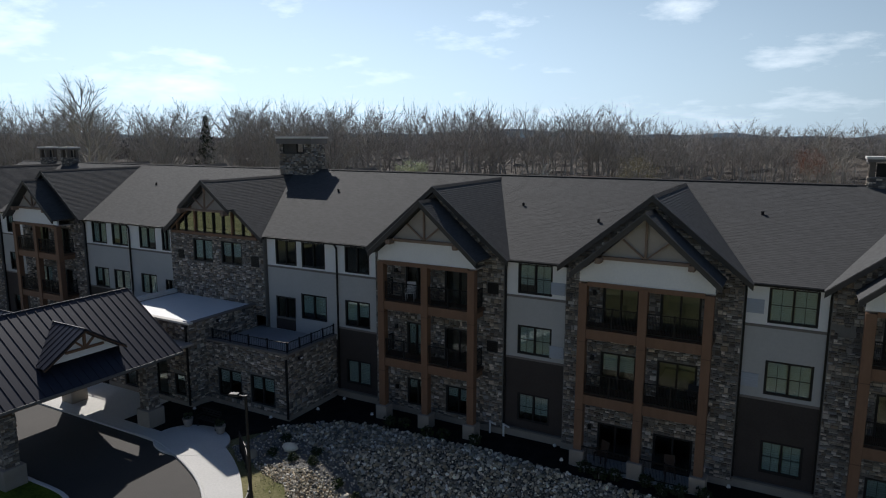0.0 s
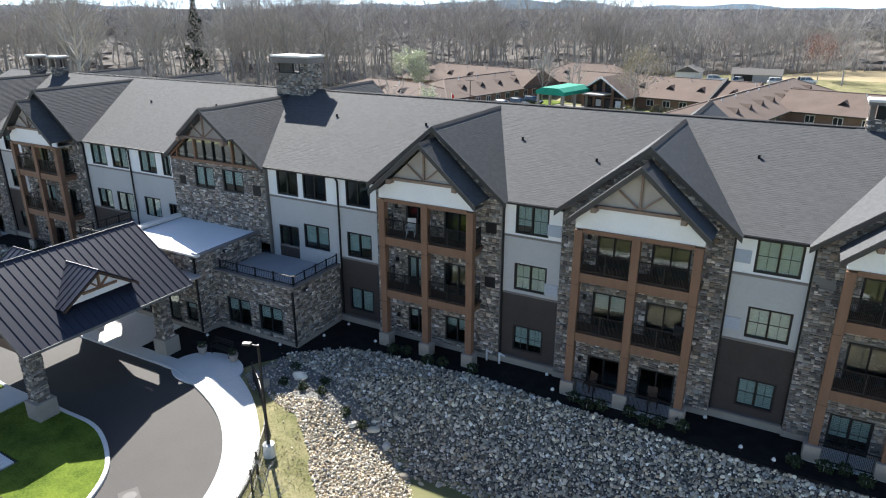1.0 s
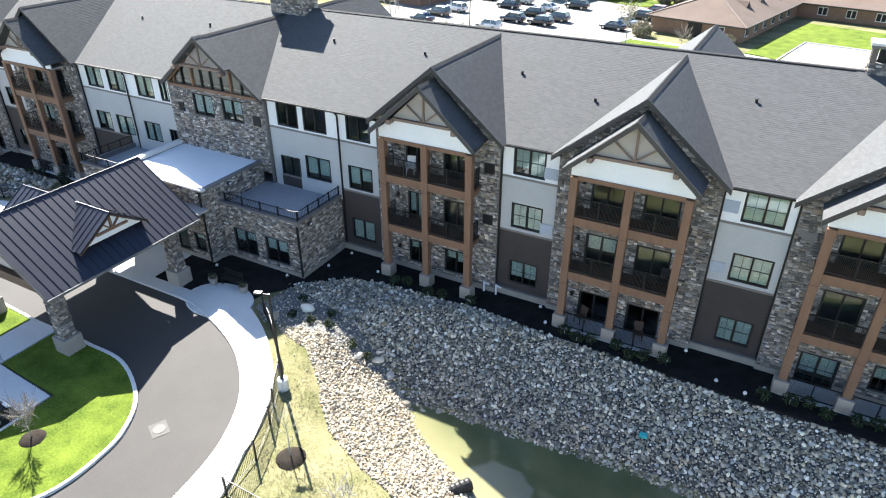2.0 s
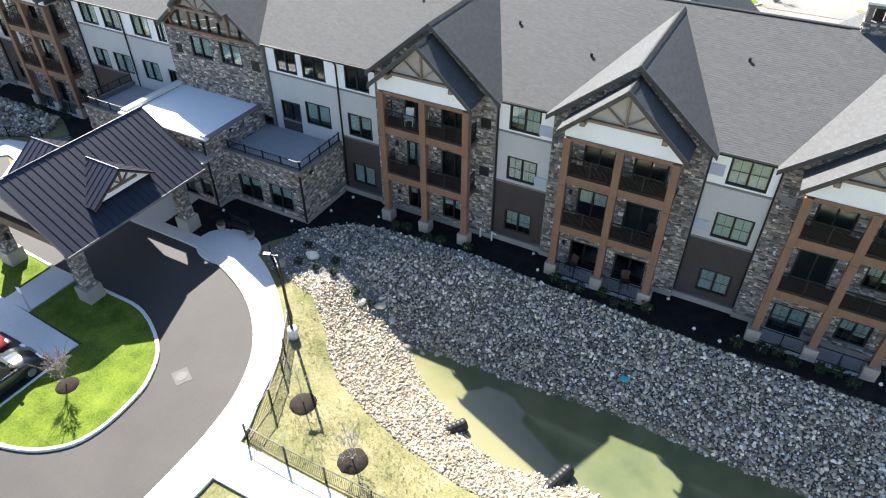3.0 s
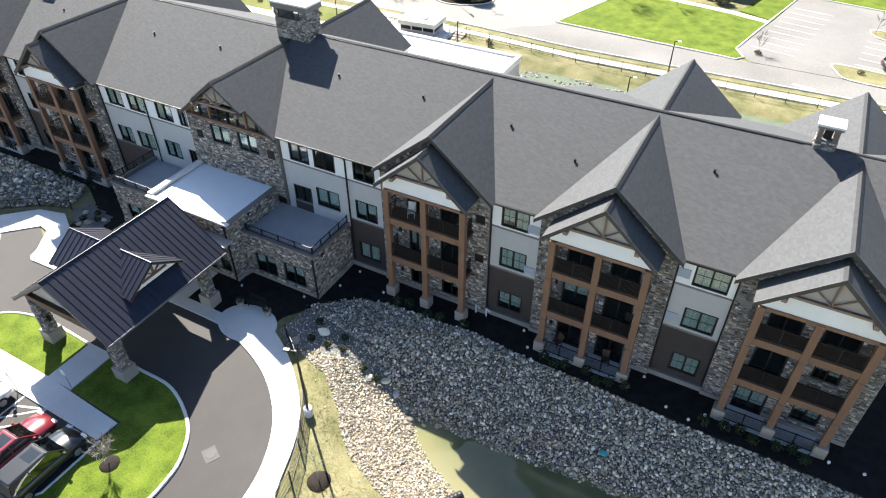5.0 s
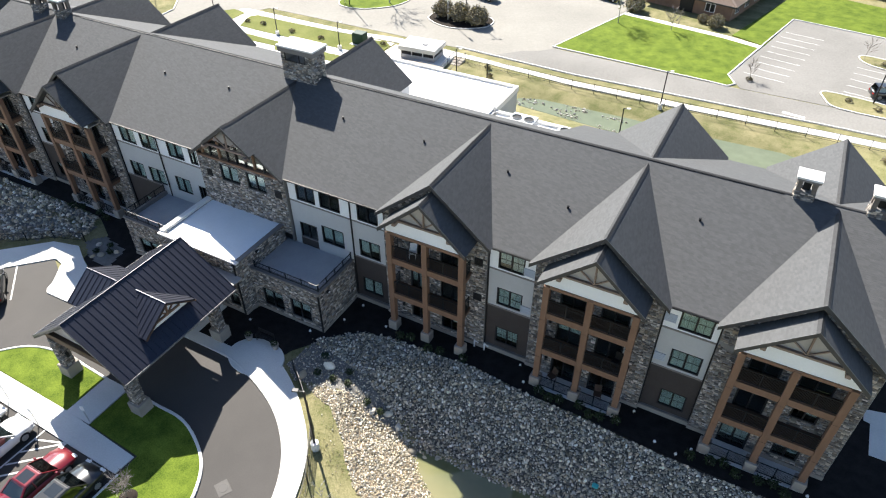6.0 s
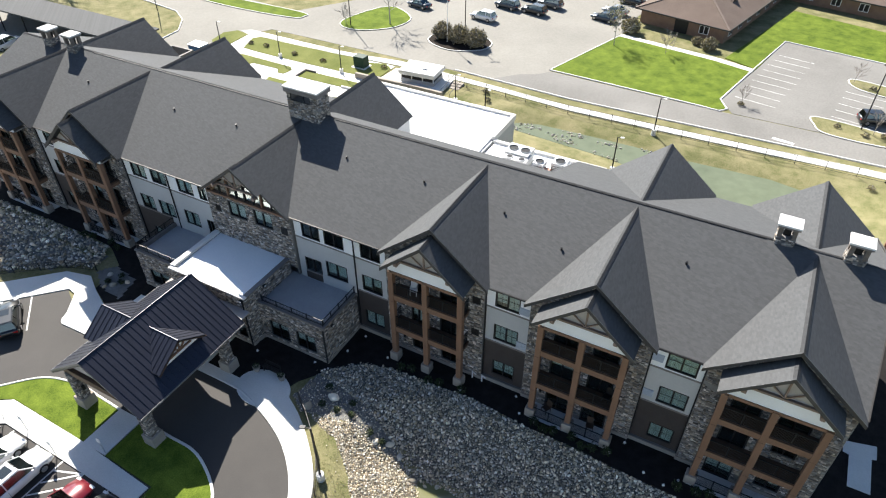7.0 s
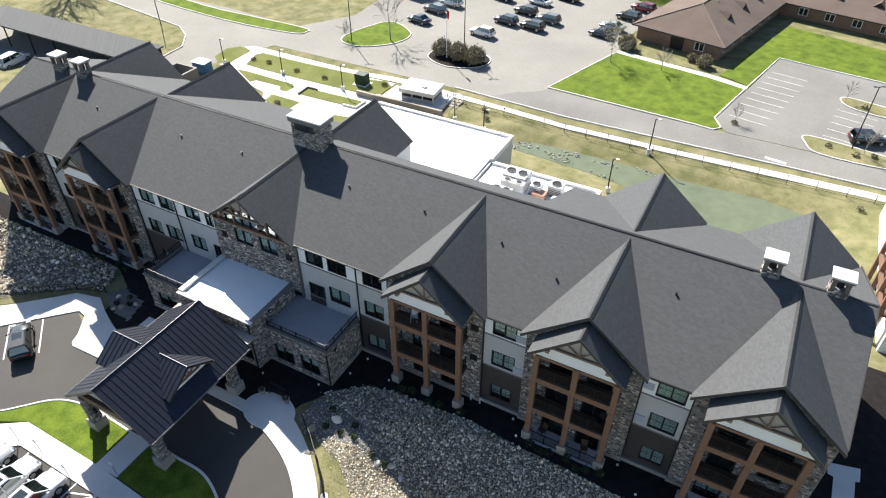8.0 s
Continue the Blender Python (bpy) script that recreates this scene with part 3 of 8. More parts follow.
def smooth_line(line, n=5, closed=False):
    """Catmull-Rom through the points."""
    pts = [Vector(p) for p in line]
    k, out = len(pts), []
    for i in range(k if closed else k - 1):
        p = [pts[(i + j) % k] if closed else pts[min(max(i + j, 0), k - 1)] for j in (-1, 0, 1, 2)]
        for s in range(n):
            t = s / n
            q = 0.5 * ((2 * p[1]) + (p[2] - p[0]) * t + (2 * p[0] - 5 * p[1] + 4 * p[2] - p[3]) * t * t + (3 * p[1] - p[0] - 3 * p[2] + p[3]) * t ** 3)
            out.append((q.x, q.y))
    if not closed:
        out.append(tuple(pts[-1]))
    return out


def kerb(line, width=0.18, z0=-0.1, z1=0.13, closed=False, label="pale concrete kerb along the asphalt", name="kerb"):
    """A raised kerb with a softened top edge, along a line."""
    bm = bmesh.new()
    n = len(line)
    prof = ((0, z0), (0, z1 - 0.03), (0.03, z1), (width - 0.03, z1), (width, z1 - 0.03), (width, z0))
    rings = []
    for i in range(n):
        a, b = Vector(line[(i - 1) % n if closed else max(i - 1, 0)]), Vector(line[(i + 1) % n if closed else min(i + 1, n - 1)])
        t = (b - a).normalized()
        rings.append([bm.verts.new((line[i][0] - t.y * u, line[i][1] + t.x * u, v)) for u, v in prof])
    for i in range(n if closed else n - 1):
        r, s = rings[i], rings[(i + 1) % n]
        for k in range(5):
            bm.faces.new((r[k], s[k], s[k + 1], r[k + 1]))
    if not closed:
        bm.faces.new(rings[0])
        bm.faces.new(rings[-1][::-1])
    bmesh.ops.recalc_face_normals(bm, faces=bm.faces[:])
    return tagged(part(name, bm, M["concrete"]), label, "kerb", kind="structure")


OUTER = smooth_line([(-31, 21.6), (-29.2, 21.55), (-26.4, 20.75), (-23.8, 19.6), (-21.8, 18.1), (-20.3, 16.3), (-19.3, 14.1), (-18.9, 12.0), (-18.8, 10.0), (-18.9, 6), (-19.5, 0), (-20.5, -8)])
WALK_OUT = smooth_line([(-25.9, 23.1), (-23.9, 22.0), (-22.0, 20.6), (-19.95, 18.6), (-18.7, 16.5), (-17.85, 14.1), (-17.2, 12.4), (-16.9, 10), (-17.2, 5), (-18, -8)])
# dark asphalt of the drive and the car park
flat_sheet("drive_asphalt", OUTER + [(-90, -8), (-90, 12), (-66, 9), (-58, 15.2), (-54.8, 18.35), (-50.3, 23.0), (-47.7, 21.6), (-43.4, 21.6)], -0.3, 0.005, M["asphalt"], "dark grey asphalt drive with a sweeping curve", "road")
flat_sheet("front_walk", OUTER + WALK_OUT[::-1], -0.3, 0.10, M["concrete"], "pale concrete walk curving along the drive", "pavement")
flat_sheet("entrance_pavement", [(-31.2, 21.62), (-29.0, 21.55), (-26.3, 21.0), (-26.2, 22.5), (-33.2, 22.5), (-33.2, 25.6), (-44, 25.6), (-44, 21.62)], -0.3, 0.096, M["concrete"], "pale concrete pavement in front of the entrance", "pavement")
PAD = [(-27.65 + 2.25 * math.cos(a), 22.6 + 1.65 * math.sin(a)) for a in np.linspace(0, 2 * math.pi, 40, endpoint=False)]
flat_sheet("round_pavement", PAD, -0.3, 0.108, M["concrete"], "round concrete sitting area beside the walk", "pavement")
kerb(OUTER, 0.16, -0.1, 0.125)
flat_sheet("left_walk", [(-66, 9.2), (-58, 15.4), (-54.84, 18.5), (-50.3, 23.1), (-49.3, 22.9), (-47.9, 21.0), (-47.6, 20.2), (-47.2, 19.9), (-43.6, 20.0), (-43.6, 22.5), (-46.2, 23.3), (-48.2, 24.2), (-50, 25.2), (-52.5, 24.6), (-56.4, 20.8), (-67, 12)], -0.3, 0.092, M["concrete"], "bright concrete walk along the parking bays", "pavement")

ISLAND = smooth_line([(-33.4, 16.0), (-30.9, 15.95), (-28.0, 15.8), (-25.2, 14.35), (-23.85, 12.5), (-23.5, 10.85), (-23.55, 9.2), (-24.1, 8.0), (-25.5, 7.0), (-27.75, 6.4), (-29.6, 6.5)], 6)
flat_sheet("lawn_island", ISLAND + [(-28.75, 7.4), (-28.75, 12.6), (-33.4, 12.8)], -0.2, 0.085, M["grass"], "green lawn island beside the drive", "lawn")
kerb(ISLAND, 0.2, -0.1, 0.14)
kerb([(-29.4, 6.45), (-28.75, 7.3), (-28.7, 11.1)], 0.16, -0.1, 0.13)
ISLAND2 = smooth_line([(-52, 8.5), (-48, 11.3), (-46, 12.9), (-43.4, 15.4), (-40.4, 16.25), (-37.8, 16.2), (-35.7, 16.1)], 6)
flat_sheet("lawn_strip", ISLAND2 + [(-35.75, 12.85), (-43.4, 12.95), (-52, 8.4)], -0.2, 0.085, M["grass"], "green lawn strip beside the car park", "lawn")
kerb(ISLAND2[::-1], 0.18, -0.1, 0.14)
flat_sheet("island_path", [(-35.7, 12.8), (-33.5, 12.8), (-33.5, 16.1), (-35.7, 16.1)], -0.2, 0.10, M["concrete"], "concrete path crossing the lawn island", "pavement")
flat_sheet("car_park_walk", [(-49.5, 6.6), (-42.0, 11.25), (-29.0, 11.05), (-28.9, 12.45), (-35.5, 12.84), (-43.4, 12.9), (-50.5, 8.2)], -0.2, 0.096, M["concrete"], "concrete walk at the head of the parking bays", "pavement")

# beds and stony banks
flat_sheet("mulch_bed", [(-25.8, 24.4), (-24.2, 26.6), (-22.4, 28.3), (-20.1, 28.9), (-16.7, 29.05), (-13.1, 29.3), (-8.7, 28.85), (-5.1, 28.85), (-1.1, 28.55), (2.6, 28.45), (6.5, 28.45), (9.6, 28.35), (11.2, 28.3), (11.2, 32), (-29.2, 32), (-31.3, 25.7), (-33.25, 25.7), (-33.25, 22.4), (-26.5, 22.4)], -0.5, 0.04, M["mulch"], "black mulch bed along the foot of the building", "flower bed")
flat_sheet("left_mulch_bed", [(-80, 29.3), (-70, 29.0), (-55, 29.3), (-51.8, 29.0), (-49.0, 27.5), (-48.3, 24.3), (-46.2, 23.4), (-44, 22.6), (-43.5, 25.8), (-39, 25.8), (-39, 32), (-80, 32)], -0.5, 0.035, M["mulch"], "black mulch bed along the foot of the far wing", "flower bed")
# black sheet laid as mulch, mainly to darken ground that lies in shade
flat_sheet("end_mulch_bed", [(11.3, 28.4), (18, 28.4), (18, 49), (9.6, 49), (9.6, 32.1), (11.3, 32.1)], -0.5, 0.035, M["mulch"], "black mulch laid to deepen the shade round the end of the building", "flower bed")
flat_sheet("side_walk", [(12.0, 34.6), (13.4, 34.6), (13.4, 37.6), (13.7, 37.7), (13.7, 38.9), (11.6, 38.4), (11.6, 37.4), (12.0, 37.3)], -0.2, 0.07, M["concrete"], "concrete walk round the end of the building", "pavement")

pond = bmesh.new()
prism(pond, [(x, y) for x, y in POND], WATER - 0.02, WATER, xy)
tagged(part("pond_water", pond, M["water"]), "murky green water of the retention pond", "pond", kind="structure")
pond = bmesh.new()
prism(pond, REAR_POND, REAR_WATER - 0.02, REAR_WATER, xy)
tagged(part("rear_pond_water", pond, M["rear_water"]), "shallow green water of the ditch behind the building", "pond", kind="structure")

# ---- behind the building ----
RZ = -0.8
flat_sheet("rear_road", [(-200, 84.5), (-120, 84.5), (-96, 80.5), (-92, 78), (-88.9, 74), (-88.5, 69), (-88.5, 60), (-80, 60), (-80, 70), (-79, 76.5), (-76, 81.9), (-42.4, 81.9), (-24, 80.9), (5, 81.6), (60, 82), (60, 87), (-4.3, 87.05), (-9.5, 87.2), (-29.6, 88.2), (-24.5, 107), (-24, 140), (-75, 140), (-72, 100), (-78, 90.5), (-96, 92), (-200, 92)], RZ - 0.3, RZ + 0.01, M["old_asphalt"], "sun-bleached asphalt road and car park", "road")
flat_sheet("rear_road_strip", [(-36, 82.1), (-24, 81.15), (5, 81.85), (60, 82.25), (60, 86.9), (-4.4, 86.95), (-9.5, 87.1), (-29.5, 88.1), (-31, 86.4), (-33.2, 85.2)], RZ - 0.3, RZ + 0.016, M["worn_asphalt"], "older grey asphalt of the rear road", "road")
flat_sheet("rear_car_park", [(-6.1, 90.8), (-3.4, 102.4), (-0.7, 116), (14.6, 113.6), (45, 109), (45, 87.2), (-4, 87.2)], RZ - 0.3, RZ + 0.02, M["worn_asphalt"], "grey asphalt car park with painted bays", "road")
flat_sheet("rear_walk", [(-80, 79.1), (-78.7, 80.1), (-76.2, 80.1), (-60.8, 79.9), (-56.6, 80.2), (-50.6, 81.0), (-41.7, 80.4), (-23.6, 79.2), (-8.5, 79.5), (11, 80.4), (60, 81.2), (60, 79.8), (15, 79.1), (-8.3, 78.3), (-23.2, 78.0), (-35.6, 78.9), (-50, 79.5), (-60, 78.8), (-75.4, 78.6), (-77.9, 78.3)], RZ - 0.3, RZ + 0.05, M["concrete"], "pale concrete walk beside the rear road", "pavement")
flat_sheet("garden_paving", [(-79, 71.8), (-77.7, 73.1), (-77.9, 78.2), (-75.6, 78.5), (-60, 78.7), (-50.5, 79), (-50.3, 62.5), (-57, 62.5), (-60, 64), (-64.6, 65), (-66, 67.4), (-70.3, 68.6), (-75, 71.4)], RZ - 0.3, RZ + 0.03, M["concrete"], "pale concrete paths and terrace of the rear garden", "pavement")
for outline, words in (
    ([(-81.5, 73.7), (-82.0, 77.0), (-80.6, 78.8), (-78.0, 78.3), (-77.8, 73.3), (-78.9, 71.9)], "small green lawn beside the service drive"),
    ([(-74.9, 73.7), (-76.2, 77.4), (-75.5, 78.4), (-68.4, 78.4), (-60.1, 78.6), (-57.7, 78.8), (-54.7, 78.2), (-52.0, 79.0), (-50.5, 77.9), (-50.4, 75.0), (-53.2, 73.9), (-56.2, 73.7), (-65.3, 73.5), (-71.4, 73.5)], "mown garden grass between the paths"),
    ([(-74.9, 71.6), (-73.0, 71.8), (-63.9, 71.5), (-63.1, 70.8), (-63.3, 69.2), (-64.3, 69.0), (-65.2, 70.1), (-69.7, 70.0), (-70.2, 69.1)], "strip of mown grass along the garden path"),
    ([(-64.2, 65.3), (-64.5, 67.4), (-59.4, 67.3), (-59.4, 64.2)], "square of mown grass with one shrub"),
    ([(-61.0, 69.3), (-61.1, 71.5), (-51.2, 71.7), (-51.3, 69.6)], "long putting green inside a low border"),
    ([(-53.2, 66.4), (-50.4, 66.9), (-50.4, 63.0), (-52.5, 63.4)], "patch of mown grass beside the terrace"),
):
    flat_sheet("garden_lawn", outline, RZ - 0.2, RZ + 0.075, M["garden_grass"], words, "lawn")
for line, tone in (([(-59.4, 71.6), (-61.2, 71.6), (-61.1, 69.2)], "trim"), ([(-51.1, 71.8), (-51.2, 69.5), (-53.4, 69.45)], "cap_white")):
    bm = bmesh.new()
    for p, q in zip(line, line[1:]):
        bar(bm, (*p, RZ + 0.15), (*q, RZ + 0.15), 0.22, 0.3)
    tagged(part("green_border", bm, M[tone]), "low border round the putting green", "border", kind="structure")
flat_sheet("rear_lawn", [(-29.9, 88.7), (-8.1, 87.5), (-5.9, 87.3), (-5.0, 88.2), (-6.2, 90.6), (-3.9, 102.3), (-9.3, 104.3), (-24.3, 106.5)], RZ - 0.3, RZ + 0.09, M["grass"], "bright green lawn in front of the low building", "lawn")
flat_sheet("court_lawn", [(-3.3, 103.0), (-0.9, 116.3), (14.8, 113.9), (45, 109.5), (45, 124), (14, 127.6), (-1, 131.5), (-8, 105)], RZ - 0.3, RZ + 0.085, M["grass"], "bright green lawn in the angle of the low building", "lawn")
for line in ([(-29.9, 88.5), (-8.1, 87.3), (-5.6, 87.0), (-4.7, 88.2), (-6.0, 90.6), (-3.6, 102.4), (-0.7, 116.1), (14.7, 113.7), (45, 109.2)], [(-24.5, 106.8), (-29.9, 88.5)], [(-88.7, 68.9), (-89.1, 74.2), (-92.2, 78.2), (-96.2, 80.7), (-120, 84.4)], [(-42, 82.0), (-24, 81.0), (5, 81.7), (60, 82.1)]):
    kerb(line, 0.2, RZ - 0.1, RZ + 0.14)
flat_sheet("lawn_path", [(-24.2, 106.9), (-8.8, 104.4), (-3.5, 102.7), (-3.7, 101.6), (-9.2, 103.2), (-24.5, 105.8)], RZ - 0.3, RZ + 0.11, M["concrete"], "pale concrete path in front of the low building", "pavement")


def island(outline, material, label):
    line = smooth_line(outline, 4, True)
    flat_sheet("traffic_island", line, RZ - 0.2, RZ + 0.1, material, label, "traffic island")
    kerb(line, 0.2, RZ - 0.1, RZ + 0.14, True)


island([(5.7, 91.4), (5.6, 88.9), (7.5, 86.9), (15, 86.8), (20, 88.6), (14, 90.4)], M["dry_grass"], "grassy traffic island in the rear car park")
island([(9.7, 106.0), (8.8, 104.5), (10.6, 102.4), (16, 101.4), (20, 103), (15, 105)], M["dry_grass"], "grassy traffic island between parking bays")
island([(-51.3, 90.2), (-46.4, 87.9), (-41.7, 90.3), (-41.6, 94.0), (-46, 96.0), (-50.2, 95.6)], M["brown_mulch"], "mulched traffic island with round bushes")
island([(-66.8, 88.4), (-62.7, 88.3), (-58.5, 92.1), (-58.3, 97.2), (-64.6, 100.3), (-68, 92)], M["grass"], "green traffic island with one small tree")
island([(-111, 88.6), (-91, 86.7), (-77, 87.4), (-74.8, 89), (-77, 90.6), (-96, 90.5), (-108, 91.5)], M["grass"], "long green verge between the road and the car park")

# ---- the residence ----
RNG = random.Random(7)
Y_SIDE, Y_STONE = 31.5, 31.3
EAVE_Y, EAVE_Z, RIDGE_Y, RIDGE_Z, BACK_Y = 31.26, 9.75, 40.35, 13.55, 49.75
X_LEFT, X_RIGHT = -72.2, 9.9
BAYS = (-65.0, -53.2, -17.55, -6.05, 5.45)
TOWER = -34.8
residence = thing("residence", "three-storey residence with stone gables, timber balconies and dark shingle roof", "building", at=(-34.8, 40.3, 0), fixed=True)


def window(x0, x1, z0, z1, y, grid=True, blind=0.0, parent=residence, name="window", facing=None, lights=2, door=False):
    """A black-framed window in the wall's opening; its panes and blinds are its parts. facing turns it onto another wall."""
    f = facing or Matrix()
    bm = bmesh.new()
    e, yb, yf = 0.1, y + 0.13, y - 0.03
    w, m = (x1 - x0 - 2 * e) / lights, (z0 + z1) / 2
    gaps = []
    for k in range(lights):
        u0, u1 = x0 + e + k * w + (0.04 if k else 0), x0 + e + (k + 1) * w - (0.04 if k < lights - 1 else 0)
        gaps.append((u0, u1, z0 + e, z1 - e))
    wall_front(bm, x0, x1, z0, z1, yf, yb, gaps)
    frame_ob = part(name, turned(bm, f), M["frame_black"], parent)
    for k in range(lights):
        a, b = x0 + e + k * w + (0.045 if k else 0), x0 + e + (k + 1) * w - (0.045 if k < lights - 1 else 0)
        part("pane", turned(boxes((a, b, y + 0.055, y + 0.065, z0 + e, z1 - e)), f), M["glass"], frame_ob)
        if grid:
            bm = bmesh.new()
            c, h = (a + b) / 2, 0.011
            wall_front(bm, a, b, z0 + e, z1 - e, y + 0.03, y + 0.045, [(u, v, p, q) for u, v in ((a, c - h), (c + h, b)) for p, q in ((z0 + e, m - 0.018), (m + 0.018, z1 - e))])
            part("glazing_bar", turned(bm, f), M["muntin"], frame_ob)
        if blind:
            low = z1 - e - (z1 - z0 - 2 * e) * min(1, blind * RNG.choice((1, 1, 1, 0.75)))
            bm = boxes(*[(a + 0.02, b - 0.02, y + 0.10, y + 0.106, zz, zz + 0.085) for zz in np.arange(low, z1 - e - 0.05, 0.1)])
            if len(bm.verts):
                part("blind", turned(bm, f), M["blind"], frame_ob)
            else:
                bm.free()
    return frame_ob


def stone_wall(x0, x1, z0, z1, holes, yf=Y_STONE, yb=None, keep=None, facing=None, picked=None, name="stone_wall"):
    """A mortared wall with its field stones standing proud of it. picked: the stones of this stretch are pieces of their own."""
    f = facing or Matrix()
    bm = bmesh.new()
    wall_front(bm, x0, x1, z0, z1, yf, yb or yf + 0.35, [h for h in holes if h[0] < x1 and h[1] > x0])
    w = part(name, turned(bm, f), M["mortar"], residence)
    st = field_stones(RNG, [(x0, x1, z0, z1)], holes, keep)
    own = [s for s in st if picked and picked(s)][:300]
    rest = [s for s in st if not (picked and picked(s))]

    def place(u, v, o):
        return tuple(f @ Vector((u, yf - o, v)))

    if rest:
        tagged(part("stone_facing", stone_mesh("stone_facing", rest, place), M["stone"], w), kind="stuff")
    for s in own:
        part("stone", stone_mesh("stone", [s], place), M["stone_piece"], w)
    return w


def rake_roof(cx, yf, yb, half, tip_z, apex_z, name="gable_roof", fascia=0.24):
    """A small gabled roof with its ridge along y; the front edge at yf, both slopes in shingle courses, dark boards under the edge."""
    bm = bmesh.new()
    courses(bm, (cx + half, yf, tip_z), (cx + half, yb, tip_z), (cx, yb, apex_z), (cx, yf, apex_z), thick=0.14)
    right = part(name, bm, M["gable_shingle"], residence)
    bm = bmesh.new()
    courses(bm, (cx - half, yb, tip_z), (cx - half, yf, tip_z), (cx, yf, apex_z), (cx, yb, apex_z), thick=0.14)
    part(name, bm, M["gable_shingle"], residence)
    # barge boards
    for s in (-1, 1):
        bm = bmesh.new()
        prism(bm, [(cx, apex_z - 0.02), (cx + s * half, tip_z - 0.02), (cx + s * half, tip_z - fascia - 0.04), (cx, apex_z - fascia - 0.04)], yf - 0.04, yf + 0.06, xz)
        part("barge_board", bm, M["fascia"], right)
        bm = bmesh.new()
        bar(bm, (cx, yf - 0.045, apex_z + 0.012), (cx + s * half, yf - 0.045, tip_z + 0.012), 0.025, 0.03)
        part("drip_edge", bm, M["drip_metal"], right)
    # ridge caps in lapped pieces
    bm = bmesh.new()
    slope = (apex_z - tip_z) / half
    for y in np.arange(yf - 0.04, yb, 0.24):
        for s in (-1, 1):
            v = [bm.verts.new(p) for p in ((cx, y, apex_z + 0.045), (cx, y + 0.25, apex_z + 0.03), (cx + s * 0.17, y + 0.25, apex_z + 0.028 - 0.17 * slope), (cx + s * 0.17, y, apex_z + 0.04 - 0.17 * slope))]
            bm.faces.new(v if s > 0 else v[::-1])
    tagged(part("ridge_cap", bm, M["ridge_cap"], right), kind="stuff")
    return right


def railing(x0, x1, y, z, h=1.05, mid=True, facing=None, gap=0.065):
    """A dark railing: one frame of rails with thin bars in it."""
    f = facing or Matrix()
    bm = bmesh.new()
    wall_front(bm, x0, x1, z + 0.08, z + h + 0.02, y - 0.022, y + 0.022, [(x0 + 0.045, x1 - 0.045, z + 0.125, z + h - 0.025)])
    r = part("railing", turned(bm, f), M["black_metal"], residence)
    bm = boxes(*[(px - 0.008, px + 0.008, y - 0.008, y + 0.008, z + 0.12, z + h - 0.02) for px in np.arange(x0 + 0.1, x1 - 0.06, gap)])
    tagged(part("bar_infill", turned(bm, f), M["black_metal"], r), kind="stuff")
    if mid:
        m = (x0 + x1) / 2
        part("rail_post", turned(boxes((m - 0.03, m + 0.03, y - 0.03, y + 0.03, z, z + h + 0.06)), f), M["black_metal"], r)
    return r


def truss(cx, y, collar, apex, half, panel=True):
    """Timber truss in the gable: collar beam, king post, two struts and brackets."""
    t = boxes((cx - half, cx + half, y - 0.12, y + 0.06, collar - 0.075, collar + 0.075))
    beam = part("collar_beam", t, M["truss_timber"], residence)
    bm = bmesh.new()
    bar(bm, (cx, y - 0.02, collar), (cx, y - 0.02, apex - 0.15), 0.1, 0.1, (0, 1, 0))
    part("king_post", bm, M["truss_timber"], beam)
    for s in (-1, 1):
        bm = bmesh.new()
        bar(bm, (cx, y - 0.03, collar + 0.06), (cx + s * half * 0.52, y - 0.03, collar + (apex - collar) * 0.47), 0.075, 0.08, (0, 1, 0))
        part("strut", bm, M["truss_timber"], beam)
        bm = boxes((cx + s * half * 1.02 - 0.14, cx + s * half * 1.02 + 0.14, y - 0.5, y + 0.02, collar - 0.22, collar + 0.06))
        part("bracket", bevelled(bm, 0.03), M["truss_timber"], beam)


# openings of each bay's stone wall: (x from centre, x to, z from, z to, panes' grid, blind)
def bay_openings(kind):
    o = []
    for z, h in ((6.8, 2.08), (3.5, 2.06)):
        o += [(-2.2, -0.45, z, z + h, False, 0.0), (0.52, 2.33, z, z + h, False, 0.0)]
    if kind == "first":
        o[2] = (-1.95, -0.75, 3.5, 5.56, False, 0.9)
        o[0] = (-2.0, -0.45, 6.8, 8.88, False, 0.0)
        o += [(-1.95, -0.55, 0.6, 2.2, False, 0.35), (0.6, 2.2, 0.6, 2.2, False, 0.5)]
    elif kind == "doors":
        o[2] = (-2.2, -0.45, 3.5, 5.56, False, 0.6)
        o += [(-2.2, -0.45, 0.06, 1.86, False, 0.0), (0.52, 2.33, 0.06, 1.86, False, 0.0)]
    else:
        o[3] = (0.85, 2.3, 4.36, 5.82, True, 0.7)
        o += [(-2.28, -0.52, 0.06, 1.86, True, 0.9), (0.84, 2.36, 0.7, 2.2, True, 0.7)]
    return o


